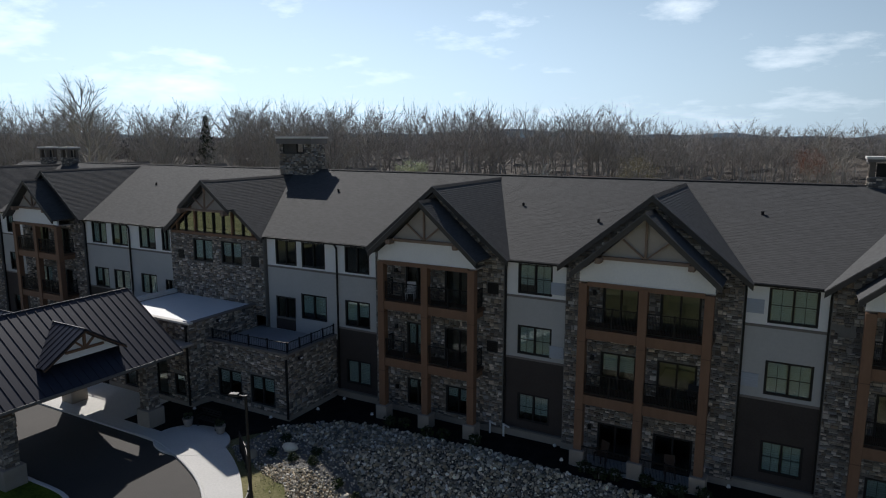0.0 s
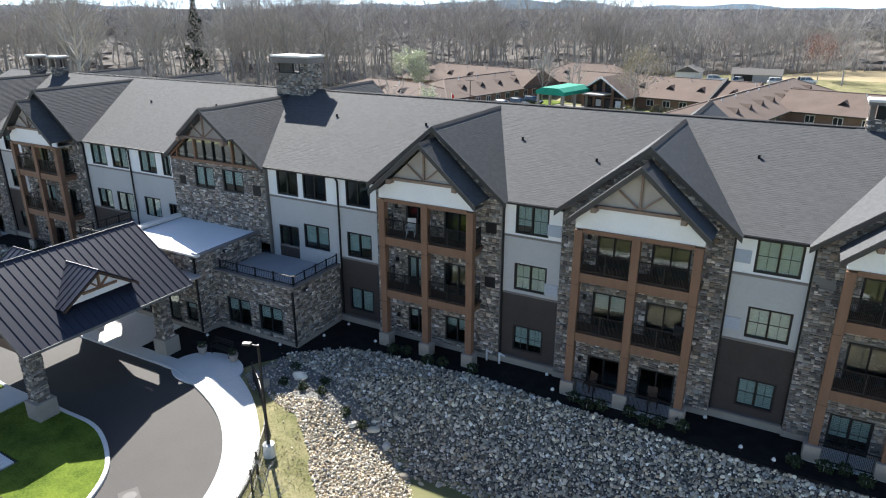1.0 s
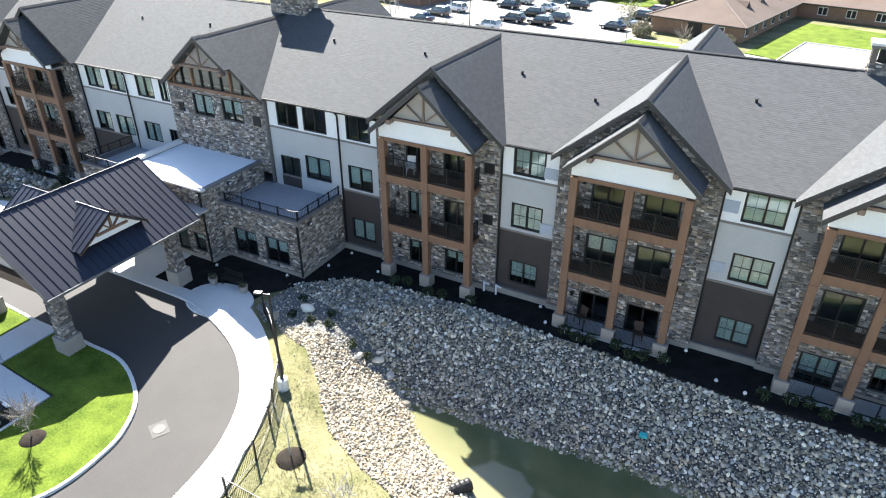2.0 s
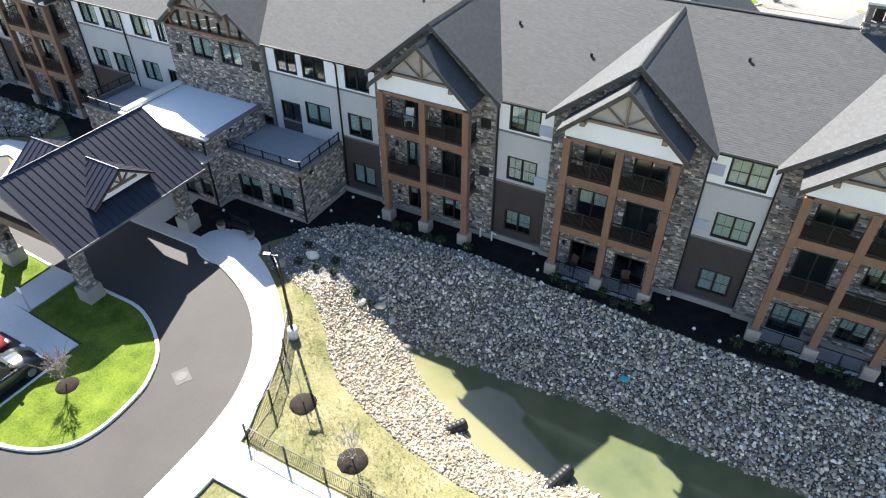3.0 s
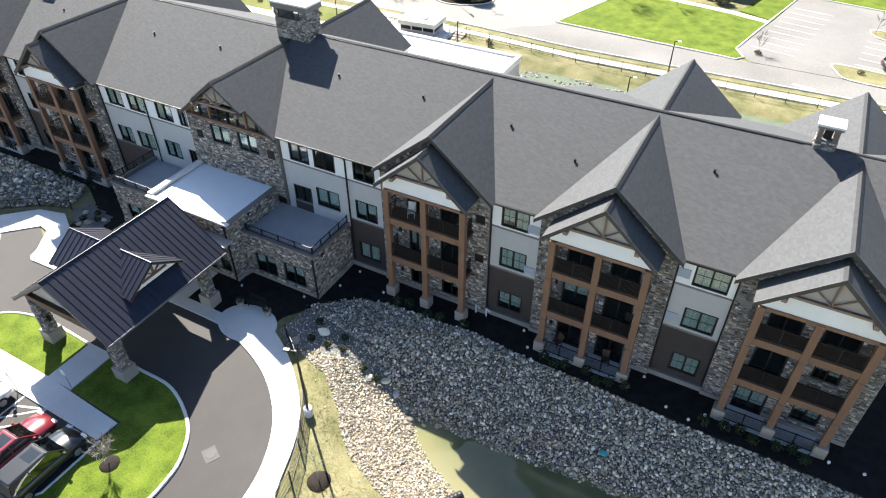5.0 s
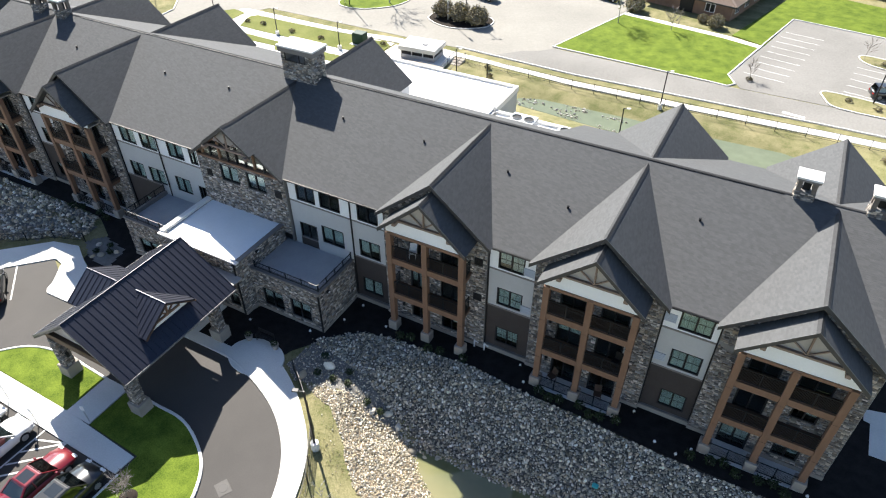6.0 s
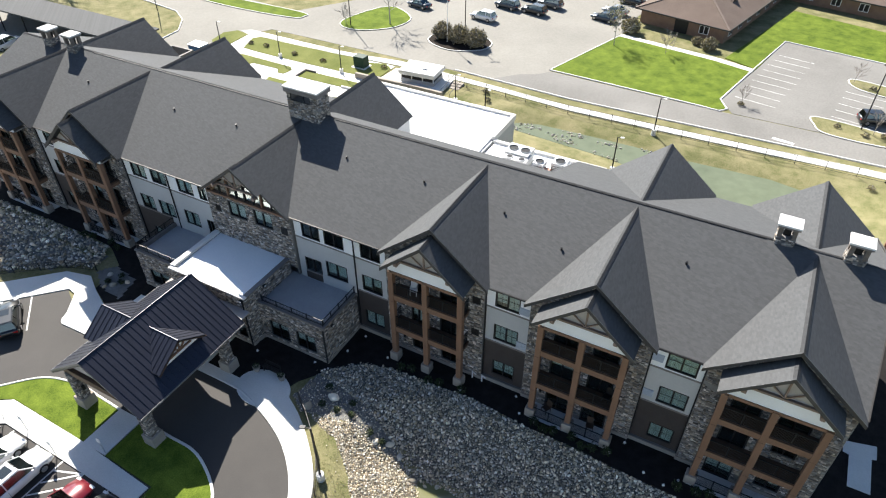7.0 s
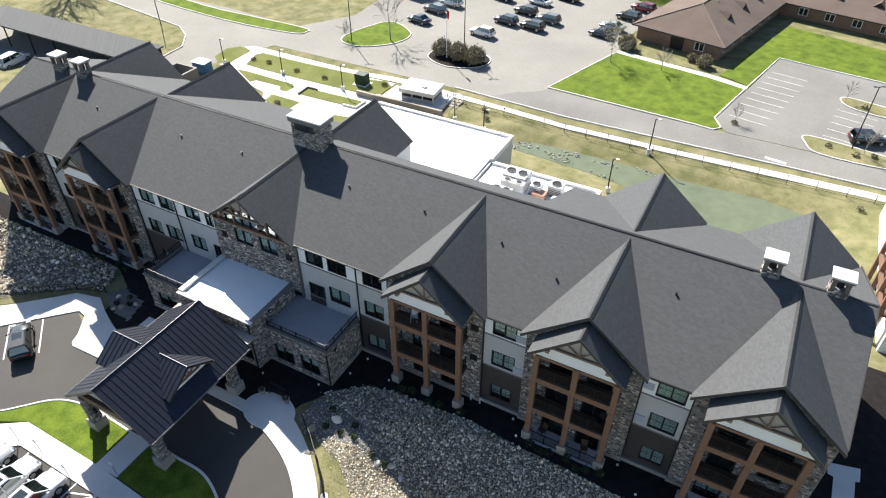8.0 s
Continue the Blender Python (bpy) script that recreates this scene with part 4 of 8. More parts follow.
def bay(cx, kind):
    """One stone gable bay with its three-storey timber balcony front."""
    op = bay_openings(kind)
    holes = [(cx + a, cx + b, c, d) for a, b, c, d, *_ in op]
    louvres = [] if kind != "first" else [(cx + 3.14, cx + 3.76, 7.8, 8.4), (cx + 3.14, cx + 3.76, 4.6, 5.2)]
    near = kind == "windows"
    stone_wall(cx - 4.05, cx + 4.05, 0.35, 9.6, holes + louvres, picked=(lambda s: s[1] < cx - 3.05 and s[2] < 8.2) if near else None)
    # gable triangle
    bm = bmesh.new()
    prism(bm, [(cx - 4.05, 9.6), (cx + 4.05, 9.6), (cx + 4.05, 9.8), (cx, 13.15), (cx - 4.05, 9.8)], Y_STONE, Y_STONE + 0.35, xz)
    g = part("gable_wall", bm, M["mortar"], residence)
    st = field_stones(RNG, [(cx - 4.05, cx + 4.05, 9.6, 13.1)], [], lambda u, v: v < 13.0 - abs(u - cx) * 0.84)
    tagged(part("stone_facing", stone_mesh("stone_facing", st, lambda u, v, o: (u, Y_STONE - o, v)), M["stone"], g), kind="stuff")
    for s in (-1, 1):  # returns of the pier to the siding
        part("stone_return", boxes((cx + s * 4.05 - 0.02, cx + s * 4.05 + 0.02, Y_STONE + 0.005, Y_SIDE + 0.1, 0.35, 9.75)), M["mortar"], residence)
    low = sorted((a, b) for a, b, c, *_ in op if c < 0.36)
    ends = [-4.1] + [v for pair in low for v in pair] + [4.1]
    for a, b in zip(ends[::2], ends[1::2]):
        part("plinth", boxes((cx + a, cx + b, Y_STONE - 0.08, Y_STONE + 0.3, -0.4, 0.36)), M["pedestal"], residence)
    for a, b, c, d, grid, blind in op:
        window(cx + a, cx + b, c, d, Y_STONE + 0.06, grid, blind)
    for a, b, c, d in louvres:
        v = part("louvre", boxes((a, b, Y_STONE - 0.05, Y_STONE + 0.05, c, d)), M["frame_black"], residence)
        for k in range(5):
            part("slat", boxes((a + 0.05, b - 0.05, Y_STONE - 0.075, Y_STONE - 0.052, c + 0.07 + k * 0.105, c + 0.12 + k * 0.105)), M["black_metal"], v)
    rake_roof(cx, 30.88, 40.2, 4.42, 9.72, 13.38)
    # inner gable over the balconies
    rake_roof(cx, 29.45, 31.3, 3.32, 9.78, 12.72, fascia=0.26)
    bm = bmesh.new()
    prism(bm, [(cx - 3.0, 9.3), (cx + 3.0, 9.3), (cx + 3.0, 9.75), (cx + 2.05, 10.5), (cx - 2.05, 10.5), (cx - 3.0, 9.75)], 30.02, 30.14, xz)
    part("gable_panel", bm, M["white_panel"], residence, "white panel under the small gable")
    bm = bmesh.new()
    prism(bm, [(cx - 2.1, 10.5), (cx + 2.1, 10.5), (cx, 12.45)], 30.06, 30.16, xz)
    part("gable_panel", bm, M["beige_panel"], residence, "beige panel behind the timber truss")
    truss(cx, 29.98, 10.5, 12.45, 2.0)
    part("soffit", boxes((cx - 3.0, cx + 3.0, 30.16, 31.28, 9.22, 9.3)), M["beige_panel"], residence)
    # posts
    posts = (-2.8, 0.0, 2.8)
    for p in posts:
        x = cx + p
        post = part("post", bevelled(boxes((x - 0.2, x + 0.2, 29.9, 30.3, 0.82, 9.22)), 0.012), M["timber"], residence, "tall brown timber post")
        part("pedestal", bevelled(boxes((x - 0.36, x + 0.36, 29.74, 30.46, -0.3, 0.84)), 0.03), M["pedestal"], post, "pale cast-stone pedestal")
        for z in (2.9, 6.35):
            part("joint_band", boxes((x - 0.207, x + 0.207, 29.893, 30.307, z, z + 0.025)), M["dark_timber"], post)
    part("head_beam", boxes((cx - 2.6, cx + 2.6, 29.95, 30.25, 9.08, 9.3)), M["timber"], residence)
    for z in (3.72, 7.02):
        for a, b in ((-2.6, -0.2), (0.2, 2.6)):
            part("floor_beam", boxes((cx + a, cx + b, 29.96, 30.2, z - 0.5, z - 0.02)), M["timber"], residence, "brown timber beam at the balcony's edge")
            railing(cx + a, cx + b, 30.05, z)
        part("balcony_floor", boxes((cx - 2.98, cx + 2.98, 30.2, 31.25, z - 0.16, z)), M["dark_timber"], residence)
        for s in (-1, 1):
            part("side_beam", boxes((cx + s * 2.8 - 0.1, cx + s * 2.8 + 0.1, 30.3, 31.22, z - 0.48, z - 0.17)), M["timber"], residence)
            railing(30.3, 31.22, 0.0, z, mid=False, facing=Matrix.Translation((cx + s * 2.85, 0, 0)) @ Matrix.Rotation(radians(90), 4, "Z"))
    if kind != "first":
        part("patio_slab", boxes((cx - 2.95, cx + 2.95, 29.72, 31.25, -0.3, 0.05)), M["concrete"], residence)
        for a, b in ((-2.6, -0.2), (0.2, 2.6)):
            railing(cx + a, cx + b, 29.95, 0.05, 1.0)
    # lanterns beside the balcony doors
    for z in (1.45, 5.1, 8.4):
        lamp = boxes((cx - 2.66, cx - 2.5, Y_STONE - 0.2, Y_STONE - 0.06, z, z + 0.24))
        part("wall_lantern", lamp, M["black_metal"], residence)


for c, k in zip(BAYS, ("doors", "doors", "first", "doors", "windows")):
    bay(c, k)

# siding between the bays: x from, x to, then windows per storey
W3, W2, W1 = (7.96, 9.58), (4.68, 6.26), (0.97, 2.52)


def siding(x0, x1, upper, middle, lower, vents=(), spout=None):
    """A siding panel of three storeys: white and windows above, grey below it, dark brown on the ground floor."""
    rows = ((7.86, 9.62, upper, M["white_panel"], "white_siding"), (4.5, 7.74, middle, M["grey_siding"], "grey_siding"), (0.5, 4.4, lower, M["brown_siding"], "brown_siding"))
    for z0, z1, wins, mat, nm in rows:
        bm = bmesh.new()
        wall_front(bm, x0, x1, z0, z1, Y_SIDE, Y_SIDE + 0.25, [w[:4] for w in wins])
        part(nm, bm, mat, residence)
        for w in wins:
            window(*w[:4], Y_SIDE + 0.05, w[4], w[5])
    for z in (7.74, 4.4):
        part("trim_board", boxes((x0, x1, Y_SIDE - 0.04, Y_SIDE + 0.2, z, z + 0.12 if z > 5 else z + 0.1)), M["trim"], residence)
    part("plinth", boxes((x0 + 0.05, x1 - 0.05, Y_SIDE - 0.12, Y_SIDE + 0.25, -0.4, 0.5)), M["pedestal"], residence)
    part("plinth_cap", boxes((x0 + 0.05, x1 - 0.05, Y_SIDE - 0.17, Y_SIDE + 0.02, 0.44, 0.52)), M["trim"], residence)
    part("gutter", bevelled(boxes((x0 - 0.1, x1 + 0.1, EAVE_Y - 0.1, EAVE_Y - 0.005, EAVE_Z - 0.13, EAVE_Z - 0.02)), 0.015), M["black_metal"], residence, "black eaves gutter")
    part("soffit", boxes((x0, x1, EAVE_Y + 0.02, Y_SIDE - 0.005, EAVE_Z - 0.16, EAVE_Z - 0.12)), M["white_panel"], residence)
    for x, z in vents:
        v = part("vent_panel", boxes((x, x + 0.75, Y_SIDE - 0.06, Y_SIDE + 0.02, z, z + 0.62)), M["vent_panel"], residence, "pale blue-grey louvred vent")
        for k in range(5):
            part("slat", boxes((x + 0.03, x + 0.72, Y_SIDE - 0.08, Y_SIDE - 0.061, z + 0.06 + k * 0.11, z + 0.11 + k * 0.11)), M["vent_panel"], v)
    for x in spout or ():
        bm = bmesh.new()
        bar(bm, (x, Y_SIDE - 0.07, 0.2), (x, Y_SIDE - 0.07, 9.4), 0.09, 0.08, (0, 1, 0))
        bar(bm, (x, Y_SIDE - 0.07, 9.38), (x, EAVE_Y - 0.06, 9.66), 0.09, 0.08, (1, 0, 0))
        part("downspout", bm, M["black_metal"], residence)


def row(z, *xs, grid=True, blind=0.8):
    return [(a, b, z[0], z[1], grid, blind) for a, b in xs]


b1, b2, b3 = BAYS[2:]
siding(b2 + 4.05, b3 - 4.05, row(W3, (-1.02, 0.93), blind=1), row(W2, (-0.95, 0.95), blind=1), row(W1, (-0.88, 0.84), blind=1), [(b2 + 4.12, 8.35), (b2 + 4.12, 4.95)], [b2 + 4.12, b3 - 4.12])
siding(b1 + 4.05, b2 - 4.05, row(W3, (-12.78, -10.9), blind=1), row(W2, (-12.75, -10.87), blind=1), row(W1, (-12.7, -10.9), blind=1), [(b2 - 4.9, 8.1), (b2 - 4.9, 4.75)], [b1 + 4.12])
siding(-30.2, b1 - 4.05, row(W3, (-29.5, -27.75), (-27.35, -25.5), (-24.0, -22.2), grid=False, blind=0.0), row((4.62, 6.25), (-27.5, -25.45), (-24.05, -22.2), grid=False, blind=0.8) + [(-29.6, -27.95, 3.75, 5.88, False, 0.0)], row(W1, (-24.05, -22.2), grid=False, blind=1), [], [-24.55])
b0 = BAYS[1]
siding(b0 + 4.05, -39.3, row(W3, (-48.3, -46.5), (-45.9, -44.05), (-42.75, -40.95), (-40.3, -39.4), grid=False, blind=1), row((4.5, 6.05), (-48.3, -46.6), (-46.0, -44.1), (-42.85, -41.1), grid=False, blind=1) + [(-40.2, -39.35, 3.75, 5.85, False, 0)], row(W1, (-47.8, -46.2), grid=False, blind=1), [], [-43.8, b0 + 4.15])
siding(BAYS[0] + 4.05, b0 - 4.05, row(W3, (-60.0, -58.2), blind=0.5), row(W2, (-60.0, -58.2), blind=0.4), row(W1, (-60.0, -58.2), blind=0.4), [], [BAYS[0] + 4.15])
siding(X_LEFT + 0.2, BAYS[0] - 4.05, row(W3, (-71.3, -69.8)), row(W2, (-71.3, -69.8)), row(W1, (-71.3, -69.8)), [], [])

# above the two roof terraces the grey siding comes down to the paving
for x0, x1, door in ((-30.15, -24.6, (-29.6, -27.95, 3.7, 5.88)), (-44.7, -39.35, (-40.2, -39.4, 3.7, 5.85))):
    bm = bmesh.new()
    wall_front(bm, x0, x1, 3.67, 4.62, Y_SIDE - 0.05, Y_SIDE - 0.044, [door])
    part("grey_siding", bm, M["grey_siding"], residence)

# main roof
edges = [X_LEFT]
for c in sorted([*BAYS, TOWER]):
    edges += [c - 4.05, c + 4.05]
edges += [X_RIGHT]
slope = (RIDGE_Z - EAVE_Z) / (RIDGE_Y - EAVE_Y)
for i in range(len(edges) - 1):
    a, b = edges[i], edges[i + 1]
    y = EAVE_Y if i % 2 == 0 else 31.7
    bm = bmesh.new()
    courses(bm, (a, y, EAVE_Z + slope * (y - EAVE_Y)), (b, y, EAVE_Z + slope * (y - EAVE_Y)), (b, RIDGE_Y, RIDGE_Z), (a, RIDGE_Y, RIDGE_Z), step=0.145, lift=0.005)
    roof = part("roof_slope", bm, M["shingle"], residence, "wide dark grey shingle roof slope")
# the rear slope stops short above the flat-roofed wing
CUT_L, CUT_R, CUT_Y = -33.4, -13.3, 42.5
for a, b, y in ((X_LEFT, CUT_L, BACK_Y), (CUT_L, CUT_R, CUT_Y), (CUT_R, X_RIGHT, BACK_Y)):
    bm = bmesh.new()
    z = RIDGE_Z - slope * (y - RIDGE_Y)
    courses(bm, (b, y, z), (a, y, z), (a, RIDGE_Y, RIDGE_Z), (b, RIDGE_Y, RIDGE_Z), step=0.145)
    part("roof_slope", bm, M["shingle"], residence, "rear shingle roof slope")
bm = bmesh.new()
for x in np.arange(X_LEFT, X_RIGHT - 0.2, 0.24):
    for s in (-1, 1):
        v = [bm.verts.new(p) for p in ((x, RIDGE_Y, RIDGE_Z + 0.05), (x + 0.25, RIDGE_Y, RIDGE_Z + 0.04), (x + 0.25, RIDGE_Y + s * 0.1, RIDGE_Z + 0.002), (x, RIDGE_Y + s * 0.1, RIDGE_Z + 0.01))]
        bm.faces.new(v if s < 0 else v[::-1])
tagged(part("ridge_cap", bm, M["ridge_cap"], roof), kind="stuff")
# black strip painted for the shaded gap under the ridge caps, front only
part("ridge_vent", boxes((-31.8, 2.3, RIDGE_Y - 0.16, RIDGE_Y - 0.095, RIDGE_Z - 0.1, RIDGE_Z - 0.012), (-61.5, -36.2, RIDGE_Y - 0.16, RIDGE_Y - 0.095, RIDGE_Z - 0.1, RIDGE_Z - 0.012)), M["frame_black"], roof)
for x, y in ((-14.61, 36.63), (-1.81, 36.97), (-9.72, 35.33), (-21.54, 37.15), (-28.73, 37.22), (-40.23, 37.13), (-47.37, 36.91), (-58.84, 37.03)):
    z = EAVE_Z + slope * (y - EAVE_Y)
    bm = bmesh.new()
    tube(bm, (x, y, z - 0.05), (x, y, z + 0.15), 0.075, 0.07, 10)
    tube(bm, (x, y, z + 0.15), (x, y, z + 0.18), 0.10, 0.08, 10)
    part("vent_pipe", bm, M["black_metal"], roof, "short black vent pipe on the roof")

# rear gables and closing walls
for c in (-65.0, -53.0, TOWER + 0.5, -6.0, 5.4):
    bm = bmesh.new()
    courses(bm, (c + 4.3, 40.5, 9.75), (c + 4.3, 49.85, 9.75), (c, 49.85, 13.3), (c, 40.5, 13.3), step=0.145, thick=0.14)
    rg = part("rear_gable_roof", bm, M["gable_shingle"], residence)
    bm = bmesh.new()
    courses(bm, (c - 4.3, 49.85, 9.75), (c - 4.3, 40.5, 9.75), (c, 40.5, 13.3), (c, 49.85, 13.3), step=0.145, thick=0.14)
    part("rear_gable_roof", bm, M["gable_shingle"], residence)
    bm = bmesh.new()
    for y in np.arange(40.9, 49.8, 0.3):
        for s in (-1, 1):
            v = [bm.verts.new(p) for p in ((c, y, 13.345), (c, y + 0.31, 13.33), (c + s * 0.17, y + 0.31, 13.19), (c + s * 0.17, y, 13.2))]
            bm.faces.new(v if s > 0 else v[::-1])
    tagged(part("ridge_cap", bm, M["ridge_cap"], rg), kind="stuff")
    bm = bmesh.new()
    prism(bm, [(c - 4.05, -0.8), (c + 4.05, -0.8), (c + 4.05, 9.75), (c, 13.1), (c - 4.05, 9.75)], 49.3, 49.5, xz)
    part("rear_gable_wall", bm, M["mortar"], residence)
for a, b, y, z in ((X_LEFT, -30.06, 49.0, 9.7), (CUT_R, X_RIGHT - 0.4, 49.0, 9.7), (CUT_L, CUT_R, 42.0, 12.4)):
    part("rear_wall", boxes((a, b, y, y + 0.28, -0.8, z)), M["grey_siding"], residence)
bm = bmesh.new()
prism(bm, [(42.3, -0.8), (49.0, -0.8), (49.0, 9.7), (42.3, 12.4)], CUT_R, CUT_R + 0.3, yz)
part("rear_wall", bm, M["grey_siding"], residence)
part("rear_wall", boxes((-30.36, -30.06, 42.3, 49.0, -0.8, 9.7)), M["grey_siding"], residence)
for x in (X_LEFT + 0.2, X_RIGHT - 0.6):
    bm = bmesh.new()
    prism(bm, [(31.52, -0.4), (49.0, -0.4), (49.0, 9.55), (RIDGE_Y, 13.3), (31.52, 9.7)], x, x + 0.3, yz)
    part("end_wall", bm, M["grey_siding"], residence)
bm = bmesh.new()
for s, e in ((EAVE_Y, RIDGE_Y), (BACK_Y, RIDGE_Y)):
    bar(bm, (X_RIGHT, s, EAVE_Z - 0.1), (X_RIGHT, e, RIDGE_Z - 0.1), 0.08, 0.26, (0, 0, 1))
part("barge_board", bm, M["fascia"], residence)
# storeys inside
for z in (-0.05, 3.4, 6.72):
    part("interior_floor", boxes((X_LEFT + 0.6, X_RIGHT - 0.7, 31.78, 41.9, z - 0.2, z)), M["interior"], residence)
part("interior_wall", boxes((X_LEFT + 0.6, X_RIGHT - 0.7, 36.5, 36.7, -0.1, 9.6)), M["interior"], residence)
for x in (-69.1, -60.9, -57.2, -53.2, -49.1, -44.0, -39.2, -30.3, -24.7, -21.65, -17.55, -13.45, -10.1, -6.05, -2.0, 1.4, 5.45):
    part("interior_wall", boxes((x - 0.06, x + 0.06, 31.8, 36.5, 0.1, 9.6)), M["interior"], residence)
part("interior_ceiling", boxes((X_LEFT + 0.6, X_RIGHT - 0.7, 31.78, 41.9, 9.62, 9.7)), M["white_panel"], residence)

# ---- the stone tower over the entrance ----
t_holes = [(-36.82, -34.93, 7.57, 9.13), (-34.14, -32.24, 7.6, 9.14)]
t_louvres = [(-31.4, -30.75, 7.65, 8.35), (-38.3, -37.75, 7.65, 8.25)]
stone_wall(TOWER - 4.25, TOWER + 4.45, 4.4, 9.42, t_holes + t_louvres, picked=None)
for a, b, c, d in t_holes:
    window(a, b, c, d, Y_STONE + 0.06, False, 0.9)
for a, b, c, d in t_louvres:
    v = part("louvre", boxes((a, b, Y_STONE - 0.05, Y_STONE + 0.05, c, d)), M["frame_black"], residence)
    for k in range(5):
        part("slat", boxes((a + 0.05, b - 0.05, Y_STONE - 0.075, Y_STONE - 0.052, c + 0.07 + k * 0.11, c + 0.12 + k * 0.11)), M["black_metal"], v)
for s in (-1, 1):
    x = TOWER + 0.1 + s * 4.35
    part("stone_return", boxes((x - 0.03, x + 0.03, Y_STONE + 0.005, Y_SIDE + 0.1, 3.7, 9.7)), M["mortar"], residence)
rake_roof(TOWER, 31.0, 40.2, 4.6, 9.62, 13.15)
rake_roof(TOWER, 30.5, 31.1, 2.35, 11.38, 13.2, name="hood_roof")
truss(TOWER, 30.72, 11.2, 13.0, 2.0)
part("sill_beam", boxes((TOWER - 4.0, TOWER + 4.0, Y_STONE - 0.12, Y_STONE + 0.2, 9.42, 9.6)), M["timber"], residence)
# gable glazing between timber uprights
xs = (-3.55, -2.7, -1.75, -0.9, 0.0, 0.9, 1.75, 2.7, 3.55)
for a, b in zip(xs, xs[1:]):
    ta, tb = (13.0 - abs(v) * 0.767 - 0.25 for v in (a, b))
    ta, tb = min(ta, 11.1), min(tb, 11.1)
    bm = bmesh.new()
    prism(bm, [(TOWER + a, 9.6), (TOWER + b, 9.6), (TOWER + b, max(tb, 9.65)), (TOWER + a, max(ta, 9.65))], Y_STONE + 0.1, Y_STONE + 0.11, xz)
    part("gable_pane", bm, M["gable_glass"], residence)
for a in xs:
    top = min(13.0 - abs(a) * 0.767 - 0.2, 11.15)
    w = 0.065 if abs(a) in (1.75, 3.55) else 0.03
    part("mullion", boxes((TOWER + a - w, TOWER + a + w, Y_STONE - 0.02, Y_STONE + 0.16, 9.6, max(top, 9.7))), M["timber"] if w > 0.05 else M["frame_black"], residence)
bm = bmesh.new()
prism(bm, [(TOWER - 2.4, 11.1), (TOWER + 2.4, 11.1), (TOWER, 12.95)], Y_STONE + 0.05, Y_STONE + 0.2, xz)
part("gable_panel", bm, M["beige_panel"], residence)
for s in (-1, 1):
    bm = bmesh.new()
    bar(bm, (TOWER + s * 4.1, Y_STONE, 9.7), (TOWER + s * 2.0, Y_STONE, 11.35), 0.1, 0.14, (0, 1, 0))
    part("raking_beam", bm, M["timber"], residence)


def chimney(x0, x1, y0, y1, z0, z1, cap=0.16, flue=0.75, opening=None, slab=0.28, label="stone chimney with a pale slab cap"):
    """A stone chimney with a slab cap: open between corner piers below it, or with one framed opening through it."""
    top = z1 - slab - flue
    shoulder = z1 - slab if opening else top
    if opening:
        o0, o1 = x0 + opening[0], x0 + opening[1]
        solid = boxes((x0, x1, y0, y1, z0, top), (x0, o0, y0, y1, top, shoulder), (o1, x1, y0, y1, top, shoulder))
        holes = [(o0, o1, top, shoulder)]
    else:
        solid, holes = boxes((x0, x1, y0, y1, z0, top)), []
    body = part("chimney", solid, M["mortar"], residence, label)
    for ax, a, b, fixed, sign in (("x", x0, x1, y0, -1), ("x", x0, x1, y1, 1), ("y", y0, y1, x0, -1), ("y", y0, y1, x1, 1)):
        st = field_stones(RNG, [(a, b, z0, shoulder)], holes if ax == "x" else [])
        if ax == "x":
            me = stone_mesh("stone_facing", st, lambda u, v, o: (u, fixed + sign * o, v))
        else:
            me = stone_mesh("stone_facing", st, lambda u, v, o: (fixed + sign * o, u, v))
        tagged(part("stone_facing", me, M["stone"], body), kind="stuff")
    if opening:
        m = o0 + (o1 - o0) * 0.7
        for y in (y0 - 0.03, y1 - 0.03):
            part("opening_frame", boxes((o0, o0 + 0.06, y, y + 0.06, top, shoulder), (o1 - 0.06, o1, y, y + 0.06, top, shoulder), (m - 0.03, m + 0.03, y, y + 0.06, top, shoulder), (o0 + 0.06, m - 0.03, y, y + 0.06, top, top + 0.07), (m + 0.03, o1 - 0.06, y, y + 0.06, top, top + 0.07)), M["frame_black"], body, "black metal frame of the flue opening")
    else:
        p = 0.28 * min(x1 - x0, y1 - y0)
        for px in (x0, x1 - p):
            for py in (y0, y1 - p):
                part("corner_pier", boxes((px, px + p, py, py + p, top, z1 - slab)), M["stone"], body)
        part("flue", boxes((x0 + 0.35, x1 - 0.35, y0 + 0.35, y1 - 0.35, top, z1 - slab - 0.07)), M["frame_black"], body)
    part("cap_band", boxes((x0 - cap * 0.7, x1 + cap * 0.7, y0 - cap * 0.7, y1 + cap * 0.7, z1 - slab, z1 - 0.14)), M["trim"], body)
    part("cap", bevelled(boxes((x0 - cap, x1 + cap, y0 - cap, y1 + cap, z1 - 0.14, z1)), 0.02), M["cap_white"], body, "pale cast slab cap")


chimney(-36.0, -32.86, 39.4, 40.95, 11.5, 16.03, 0.24, 0.74, (0.37, 2.4), 0.54, "broad stone chimney astride the roof")
for x in (2.76, 6.86):
    chimney(x, x + 1.13, 40.1, 41.05, 12.0, 15.03)
for x in (-67.95, -64.45):
    chimney(x, x + 1.2, 39.55, 40.6, 12.0, 15.05)

